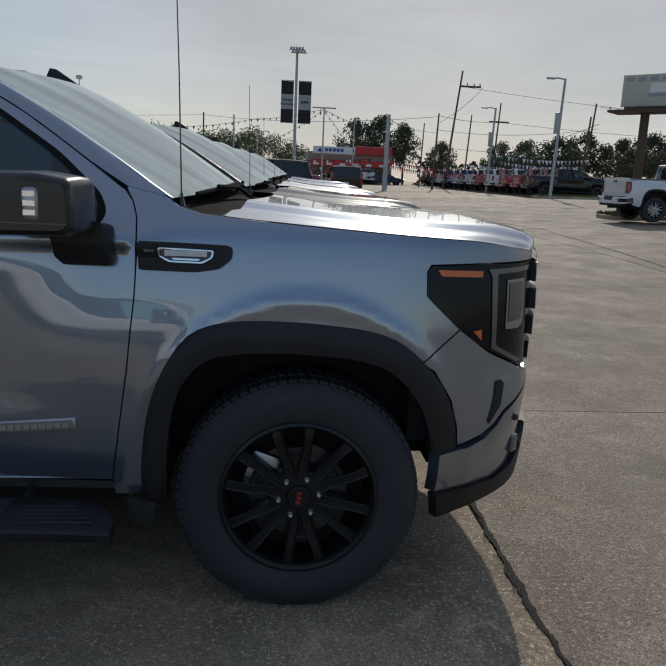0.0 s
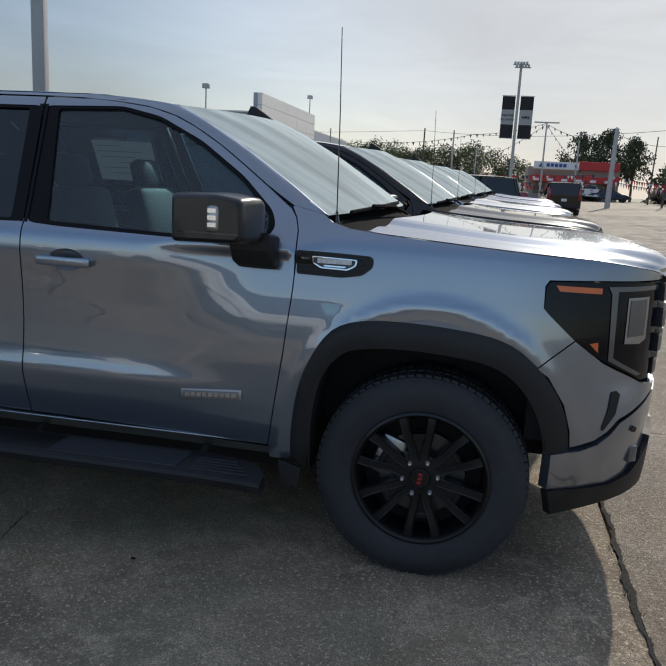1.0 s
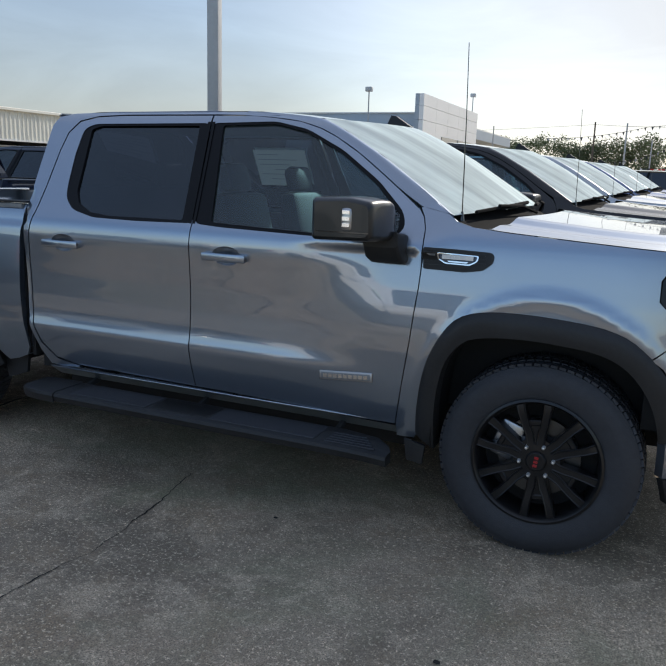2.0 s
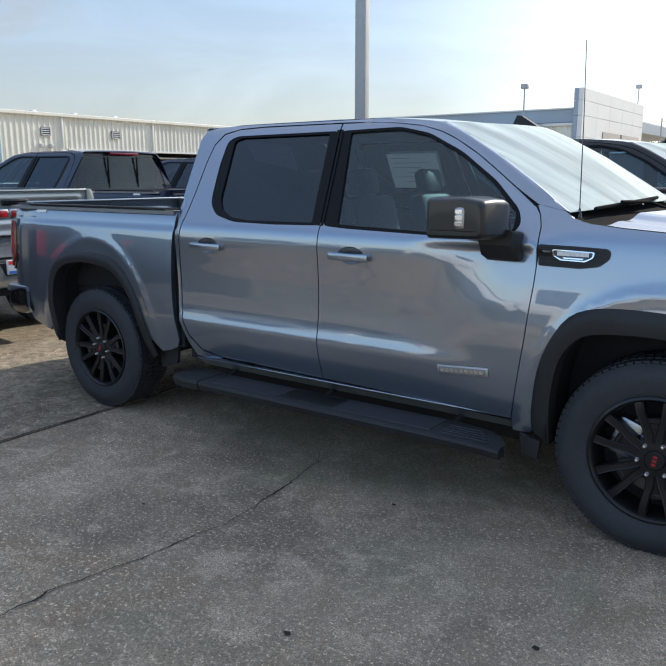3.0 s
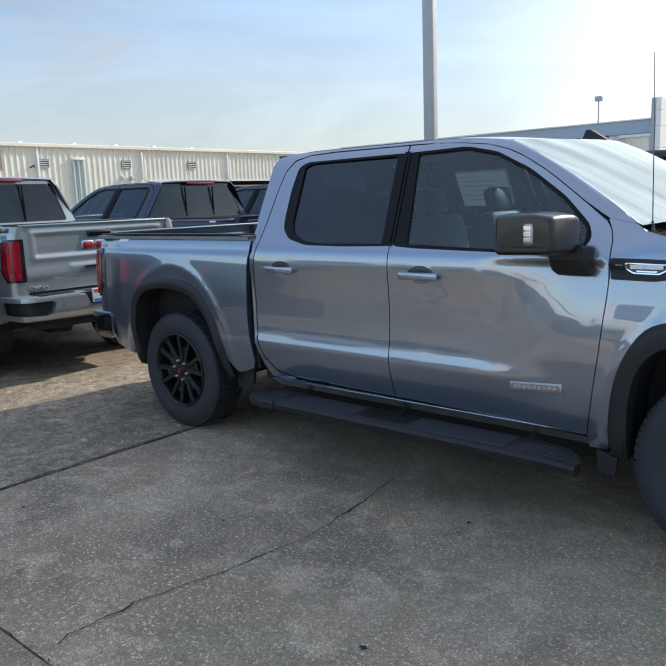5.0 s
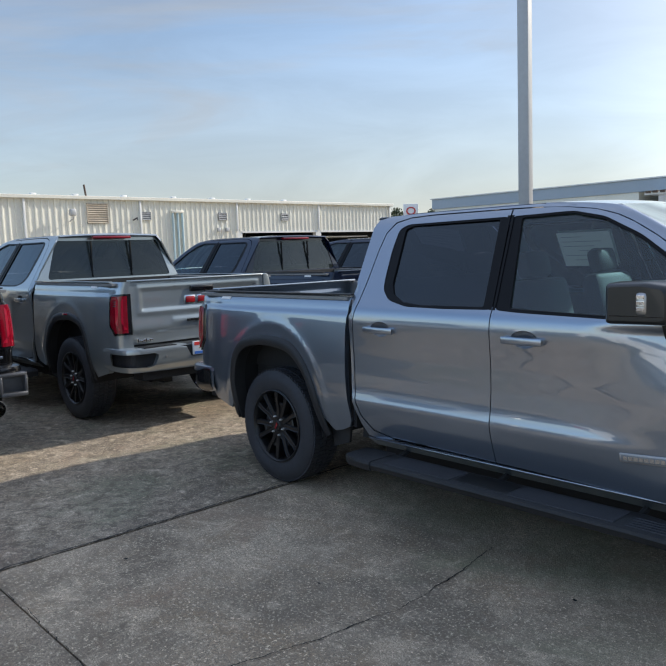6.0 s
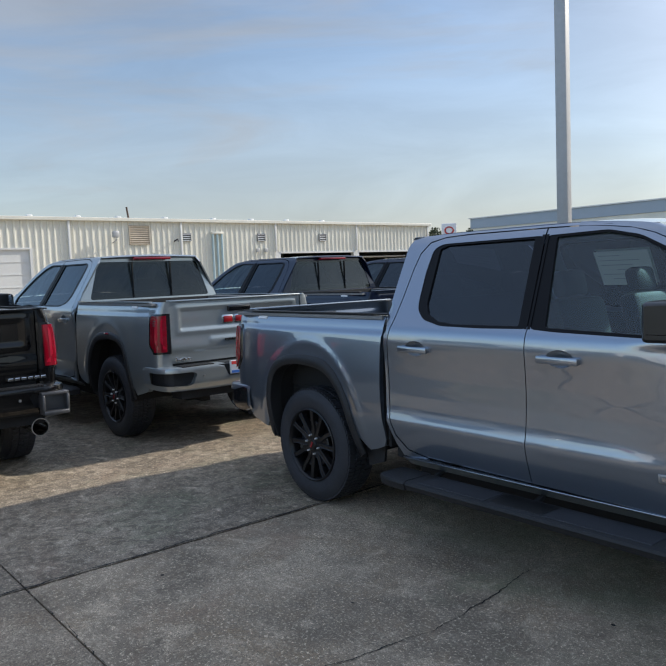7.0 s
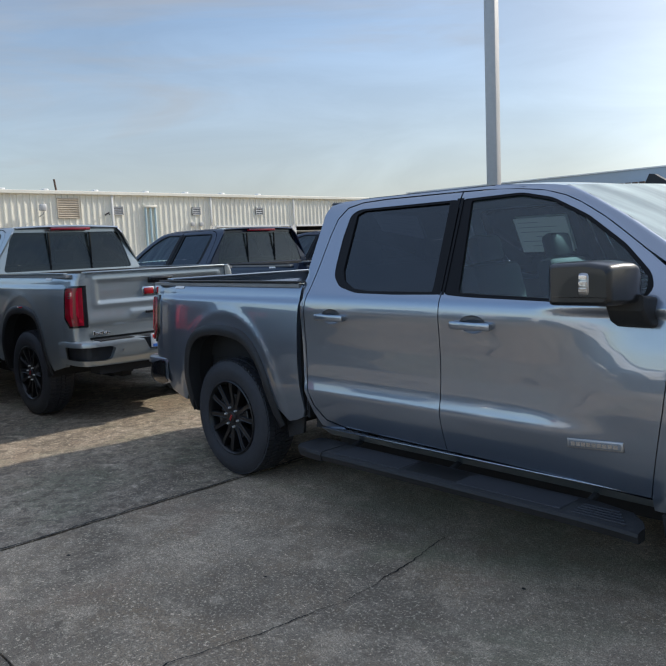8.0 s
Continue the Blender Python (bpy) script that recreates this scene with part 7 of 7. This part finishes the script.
vs = [bm.verts.new(p) for p in ((-4.5, -0.93, 4.85 - s0), (-3.8, -0.93, 4.85 - s0), (-4.15, -0.93, 5.4 - s0), (-4.5, -0.86, 4.85 - s0), (-3.8, -0.86, 4.85 - s0), (-4.15, -0.86, 5.4 - s0))]
for q in ((0, 1, 2), (5, 4, 3), (0, 3, 4, 1), (1, 4, 5, 2), (2, 5, 3, 0)):
    bm.faces.new([vs[i] for i in q])
part("emblem", bm, SIGN_BLUE, store, "plain blue triangle", smooth=False)
bm = bmesh.new()
for k in range(5):
    box(bm, -3.5 + 0.5 * k, -3.12 + 0.5 * k, -0.94, -0.89, 4.92 - s0, 5.32 - s0)
part("sign_bars", bm, SIGN_BLUE, store, "row of plain blue bars", smooth=False)
for k in range(6):
    part("shop_window", boxm(-4.8 + 1.65 * k, -3.4 + 1.65 * k, -0.06, 0.02, 0.6, 1.95), GLASS_SOLID, store, smooth=False)
    part("awning_stripe", boxm(-5.0 + 1.7 * k, -4.3 + 1.7 * k, -1.63, -1.6, 3.2 - s0, 3.5 - s0), WHITE_PLASTIC, store, smooth=False)


# pennant strings and wires
def sag(a, b, drop, n=24):
    a, b = Vector(a), Vector(b)
    return [a + (b - a) * (i / n) - Vector((0, 0, drop * 4 * (i / n) * (1 - i / n))) for i in range(n + 1)]


def pennants(label, spans, mats, step=0.5, size=0.17):
    T = thing("pennant_string", label, "bunting")
    bm = bmesh.new()
    fl = [bmesh.new() for _ in mats]
    for a, b, drop in spans:
        line = sag(a, b, drop)
        tube(bm, line, 0.018, 4)
        n = int((Vector(b) - Vector(a)).length / step)
        for i in range(n):
            t = (i + 0.5) / n * 24
            k = int(t)
            p = line[k].lerp(line[k + 1], t - k)
            d = (line[k + 1] - line[k]).normalized()
            m = random.randrange(len(mats))
            s = size * random.uniform(0.8, 1.2)
            sw = Vector((0, random.uniform(-0.12, 0.12), 0))
            q = fl[m]
            q.faces.new([q.verts.new(v) for v in (p - d * s * 0.5, p + d * s * 0.5, p + d * s * 0.1 + sw - Vector((0, 0, s * 1.5)))])
    part("string", bm, CABLE, T)
    for q, m in zip(fl, mats):
        tagged(part("flags", q, m, T, smooth=False), kind="stuff")


FLAG_DARK = material("dark_pennant", (0.06, 0.06, 0.065), 0.7)
pennants("sagging string of dark pennants", (((-9.0, 60.5, 5.1), (-1.3, 60.2, 6.0), 0.25), ((-1.3, 60.2, 6.0), (4.2, 59.6, 7.0), 0.2), ((4.2, 59.6, 7.0), (9.6, 60.5, 5.7), 0.35), ((4.2, 59.6, 7.0), (7.4, 60.5, 3.4), 0.1), ((-6.0, 66, 3.4), (4.2, 59.6, 6.9), 1.1)), (FLAG_DARK, BANNER_GREY))
pennants("low strings of red and white pennants", (((-2, 69.3, 2.5), (9.0, 69.2, 2.9), 0.2), ((-2, 70.3, 3.1), (9.6, 69.2, 3.5), 0.15), ((9.6, 60.5, 3.3), (18.0, 67.5, 3.0), 0.3), ((9.6, 60.5, 2.9), (18.0, 67.5, 2.6), 0.3), ((0, 71, 2.2), (9.2, 70, 2.6), 0.15)), (SIGN_RED, WHITE_PLASTIC, SIGN_RED, FLAG_DARK), 0.3, 0.26)
pennants("strings of pale pennants over the far lot", (((18.2, 59.8, 4.2), (25.4, 56.7, 3.9), 0.3), ((18.2, 59.8, 3.7), (25.4, 56.7, 3.4), 0.3), ((18.0, 67.5, 3.4), (27.5, 66.5, 3.7), 0.3)), (BANNER_GREY, FLAG_DARK, WHITE_PLASTIC), 0.3, 0.24)
wires = thing("overhead_wires", "thin black overhead wires between utility poles", "wires")
for a, b, d in (((-60, 95, 7.4), (-8, 91.6, 8.4), 0.5), ((-8, 91.6, 8.4), (15.6, 68.2, 7.6), 0.6), ((15.6, 68.2, 7.7), (21.9, 69.8, 7.5), 0.2), ((21.9, 69.8, 7.5), (60, 66, 7.0), 0.6), ((19.0, 73.2, 11.0), (60, 70, 9.4), 0.8), ((15.6, 68.2, 6.4), (28.6, 62.6, 6.8), 0.5), ((15.6, 68.2, 4.9), (28.6, 62.6, 5.2), 0.5), ((28.6, 62.6, 8.6), (70, 58, 8.4), 0.6), ((9.7, 60.5, 6.5), (15.6, 68.2, 6.2), 0.3), ((21.0, 73.2, 11.0), (15.6, 68.2, 7.0), 0.3), ((28.6, 62.6, 7.2), (22, 69.8, 4.5), 0.3)):
    bm = bmesh.new()
    tube(bm, sag(a, b, d), 0.022, 4)
    part("wire", bm, CABLE, wires)

# round emblem sign beyond the workshop
rs = thing("round_emblem_sign", "white sign board with a plain red ring", "sign", pose(-50.0, 53.9, 0, 0, 0, 45))
part("board", boxm(-0.75, 0.75, -0.1, 0.1, 4.6, 6.3, 0.05), WHITE_PLASTIC, rs)
bm = bmesh.new()
tube(bm, [(0, 0, 0), (0, 0, 4.7)], 0.12, 8)
part("post", bm, GREY_POLE, rs)
bm = bmesh.new()
revolve(bm, [(0.30, -0.14), (0.42, -0.14), (0.42, -0.08), (0.30, -0.08)], 28)
bmesh.ops.transform(bm, matrix=Matrix.Translation((0, 0, 5.6)) @ Matrix.Diagonal((1.15, 1, 0.95, 1)), verts=bm.verts)
part("ring", bm, SIGN_RED, rs, "plain red ring")

# ---- trees ----
def leaves(bm, centre, radius, n, size):
    for _ in range(n):
        d = Vector((random.gauss(0, 1), random.gauss(0, 1), random.gauss(0, 0.8)))
        p = Vector(centre) + d.normalized() * radius * random.random() ** 0.4
        a = Vector((random.uniform(-1, 1), random.uniform(-1, 1), random.uniform(-0.6, 0.6))).normalized()
        b = a.orthogonal().normalized()
        b.rotate(Matrix.Rotation(random.uniform(0, 6.28), 3, a))
        s = size * random.uniform(0.6, 1.4)
        vs = [bm.verts.new(p + a * s * 0.5 * u + b * s * 0.32 * v) for u, v in ((-1, 0), (0, -1), (1, 0), (0, 1))]
        bm.faces.new(vs)


def tree_mesh(height, spread, clumps, per, size):
    tr, cr = bmesh.new(), bmesh.new()
    tube(tr, [(0, 0, -0.2), (0.1, 0, height * 0.3), (0.0, 0.1, height * 0.6)], height * 0.035, 8, height * 0.015)
    for k in range(clumps):
        a, t = random.uniform(0, 6.28), random.random()
        z = height * (0.38 + 0.56 * t)
        rr = spread * math.sqrt(max(0.05, 1 - (2 * t - 0.85) ** 2)) * random.random() ** 0.5
        c = (rr * math.cos(a), rr * math.sin(a), z)
        if k % 3 == 0:
            tube(tr, [(0, 0, height * random.uniform(0.25, 0.5)), (c[0] * 0.5, c[1] * 0.5, z * 0.8), (c[0] * 0.95, c[1] * 0.95, z)], height * 0.010, 5, height * 0.003)
        leaves(cr, c, height * random.uniform(0.09, 0.17), per, size)
    return finish(tr, "trunk", BARK), finish(cr, "crown", FOLIAGE, smooth=False)


OAK = [tree_mesh(8.0, 4.2, 46, 90, 0.36) for _ in range(3)]


def tree(x, y, h, wide, label, k=0, pale=False):
    T = thing("tree", label, "tree", pose(x, y, gz(x, y), 0, 0, random.uniform(0, 360)) @ Matrix.Diagonal((wide, wide, h / 8.0, 1)))
    for nm, me in zip(("trunk", "crown"), OAK[k % 3]):
        o = new(nm, me)
        o.parent = T
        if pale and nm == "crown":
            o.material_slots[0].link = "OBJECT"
            o.material_slots[0].material = FOLIAGE_PALE_HAZE
    return T


for k, (x, y, h, w, pale) in enumerate(((13.0, 111, 9.0, 0.75, False), (16.5, 112, 9.8, 0.8, False), (20.0, 110, 8.6, 0.7, False), (28.5, 90, 5.6, 0.55, True), (31.5, 89, 5.9, 0.6, True), (35, 88, 6.4, 0.6, False), (38.5, 88, 7.0, 0.7, False), (42, 86, 6.4, 0.7, False), (45.5, 85, 7.0, 0.75, False), (49.5, 86, 7.2, 0.8, False), (54, 84, 7.5, 0.8, False),
                                        (36.5, 72, 4.4, 0.55, False), (40, 71, 4.8, 0.6, False), (44, 71, 5.2, 0.65, False), (24.5, 104, 6.0, 0.6, True), (-62, 65, 6.6, 0.6, False), (-58.5, 68, 6.4, 0.6, False), (-65, 61, 6.3, 0.5, False))):
    tree(x, y, h, w, "leafy tree at the edge of the lot" if not pale else "pale green leafy tree by the street", k, pale)
bm = bmesh.new()
for k in range(560):
    x = random.uniform(-75, 13)
    top = 9.3 + 0.9 * noise.noise((x * 0.13, 1.3, 0)) - 3.2 * smooth(-6, 12, x)
    z = 1 + (top - 1) * random.random() ** 0.8
    leaves(bm, (x, 150 + random.uniform(-3, 6), z), random.uniform(1.3, 2.3), 190, 0.34)
# the pale leaf colour stands for the haze in front of the woods
tagged(new("far_woods", finish(bm, "far_woods", FOLIAGE_PALE_HAZE, smooth=False)), "treeline beyond the lots, distance haze put into its colour", "woods", kind="stuff")
bm = bmesh.new()
for k in range(110):
    x = random.uniform(20, 90)
    leaves(bm, (x, 98 + random.uniform(-3, 5), random.uniform(1, 4.2)), random.uniform(0.8, 1.6), 26, 0.7)
tagged(new("far_hedge", finish(bm, "far_hedge", FOLIAGE, smooth=False)), "dark green thicket along the street", "woods", kind="stuff")
part_low = boxm(30.2, 36.5, 92, 98, 0, 5.2)
tagged(new("low_building", finish(part_low, "low_building", BAY_DARK, smooth=False)), "dim low building behind the trees", "building")


# ---- kerbed grass islands ----
def island(x0, x1, y0, y1, label):
    T = thing("grass_island", label, "island", kind="structure")
    bm = bmesh.new()
    out = fillet([(x0, y0), (x1, y0), (x1, y1), (x0, y1)], 0.8)
    lo = [bm.verts.new((x, y, gz(x, y) - 0.05)) for x, y in out]
    hi = [bm.verts.new((x, y, gz(x, y) + 0.15)) for x, y in out]
    n = len(out)
    for i in range(n):
        bm.faces.new((lo[i], lo[(i + 1) % n], hi[(i + 1) % n], hi[i]))
    bm.faces.new(hi)
    part("kerb", bm, CONCRETE, T, smooth=False)
    bm = bmesh.new()
    for _ in range(2600):
        x, y = random.uniform(x0 + 0.15, x1 - 0.15), random.uniform(y0 + 0.15, y1 - 0.15)
        z = gz(x, y) + 0.14
        a = random.uniform(0, 6.28)
        w, hgt = 0.05, random.uniform(0.06, 0.16)
        bm.faces.new([bm.verts.new(v) for v in ((x - w * math.cos(a), y - w * math.sin(a), z), (x + w * math.cos(a), y + w * math.sin(a), z), (x + random.uniform(-0.05, 0.05), y + random.uniform(-0.05, 0.05), z + hgt))])
    tagged(part("grass", bm, GRASS_M, T, smooth=False), kind="stuff")


island(12.4, 18.0, 24.0, 25.8, "kerbed strip of grass in the lot")
island(17.5, 26.0, 45.2, 47.4, "kerbed strip of grass before the far trucks")

# ---- concrete slabs, joints, cracks, weeds ----
def slab(x0, x1, y0, y1, mat, gap, warp):
    n = 6
    bm = bmesh.new()
    xs, ys = np.linspace(x0 + gap, x1 - gap, n), np.linspace(y0 + gap, y1 - gap, n)
    grid(bm, [[Vector((x, y, gz(x, y) + warp[0] * (i / (n - 1) - 0.5) + warp[1] * (j / (n - 1) - 0.5) - (0.006 if i in (0, n - 1) or j in (0, n - 1) else 0))) for i, x in enumerate(xs)] for j, y in enumerate(ys)])
    # a ring of points just inside the rim keeps the worn edge narrow
    bmesh.ops.recalc_face_normals(bm, faces=bm.faces)
    if sum(f.normal.z for f in bm.faces) < 0:
        bmesh.ops.reverse_faces(bm, faces=bm.faces)
    r = bmesh.ops.extrude_edge_only(bm, edges=[e for e in bm.edges if e.is_boundary])
    for g in r["geom"]:
        if isinstance(g, bmesh.types.BMVert):
            g.co.z -= 0.08
    part("slab", bm, mat, ground)


LX = [-30.95, -26.4, -21.85, -17.3, -12.75, -8.2, -3.65, 0.9]
LY = [-15.9, -11.3, -6.7, -2.1, 2.5, 7.1, 11.7, 16.3, 20.9, 25.5, 30.1, 34.7]
RX = [0.9, 7.0, 13.1, 19.2, 25.3]
RY = [-15.8, -9.7, -3.6, 2.5, 8.6, 14.7, 20.8, 26.9, 33.0, 39.1, 45.2]
for xs, ys, mat in ((LX, LY, CONCRETE), (RX, RY, AGGREGATE)):
    for a, b in zip(xs, xs[1:]):
        for c, d in zip(ys, ys[1:]):
            slab(a, b, c, d, WORN if mat is CONCRETE and b < -3 else mat, 0.006 if mat is CONCRETE else 0.010, (random.uniform(-0.004, 0.004), random.uniform(-0.004, 0.004)))


def crack(path, w, label):
    """A thin broken line of dirt in the concrete."""
    pts = []
    for a, b in zip(path, path[1:]):
        n = max(2, int(math.hypot(b[0] - a[0], b[1] - a[1]) / 0.018))
        pts += [(a[0] + (b[0] - a[0]) * i / n, a[1] + (b[1] - a[1]) * i / n) for i in range(n)]
    bm = bmesh.new()
    rows = []
    for i, (x, y) in enumerate(pts):
        d = 0.020 * noise.noise((x * 9, y * 9, 0)) + 0.03 * noise.noise((x * 2.5, y * 2.5, 5)) + 0.010 * noise.noise((x * 31, y * 31, 2))
        ww = w * max(0.3, 0.6 + 1.2 * noise.noise((x * 6, y * 6, 9)) + 0.5 * random.random())
        x, y = x + d, y + d
        z = gz(x, y) + 0.0035
        rows.append([Vector((x - ww, y - ww * 0.3, z)), Vector((x + ww, y + ww * 0.3, z))])
    grid(bm, rows)
    tagged(new("crack", finish(bm, "crack", DIRT, smooth=False)), label, "crack", kind="structure")


crack([(-1.82, 0.10), (-1.76, -0.48), (-1.72, -0.75), (-1.80, -1.34), (-1.88, -1.66), (-1.88, -2.1)], 0.0032, "thin winding crack in the concrete")
crack([(-3.65, -7.0), (-3.655, -2.1), (-3.645, 2.4)], 0.008, "slab joint filled with dark dirt")
crack([(-8.2, -2.1), (-3.65, -2.105), (0.9, -2.1)], 0.005, "slab joint filled with dark dirt")
crack([(0.9, -3.5), (0.905, 2.0), (0.9, 9.0)], 0.013, "rough front joint filled with dirt")
crack([(6.5, 27.5), (8.1, 19.5), (7.6, 14.0), (7.3, 10.8)], 0.02, "long dark crack across the lane")
crack([(8.1, 19.5), (9.6, 20.2), (12.0, 20.6)], 0.02, "dark crack branching across the lane")
for k, (x, y, r) in enumerate(((-1.157, -0.175, 0.014), (-0.921, -1.329, 0.016), (-0.155, -0.891, 0.016), (-3.248, -1.454, 0.016), (-2.2, -0.9, 0.010))):
    bm = bmesh.new()
    vs = [bm.verts.new((x + r * random.uniform(0.6, 1.3) * math.cos(a), y + r * 0.7 * random.uniform(0.6, 1.3) * math.sin(a), 0.006)) for a in (6.283 * i / 9 for i in range(9))]
    bm.faces.new(vs)
    tagged(new("tar_spot", finish(bm, "tar_spot", DIRT, smooth=False)), "small dark spot of tar on the concrete", "spot", kind="structure")
bm = bmesh.new()
for _ in range(420):
    y = random.uniform(-1.5, 6)
    if noise.noise((y * 1.7, 0, 3)) < -0.05:
        continue
    x = 0.9 + random.gauss(0, 0.012)
    a, hgt = random.uniform(0, 6.28), random.uniform(0.01, 0.045)
    dx, dy = 0.03 * math.cos(a), 0.03 * math.sin(a)
    bm.faces.new([bm.verts.new(v) for v in ((x - 0.003, y, -0.03), (x + 0.003, y, -0.03), (x + dx, y + dy, hgt - 0.01))])
tagged(new("joint_weeds", finish(bm, "joint_weeds", DRY_GRASS, smooth=False)), "dry weeds growing in the slab joint", "weeds", kind="stuff")
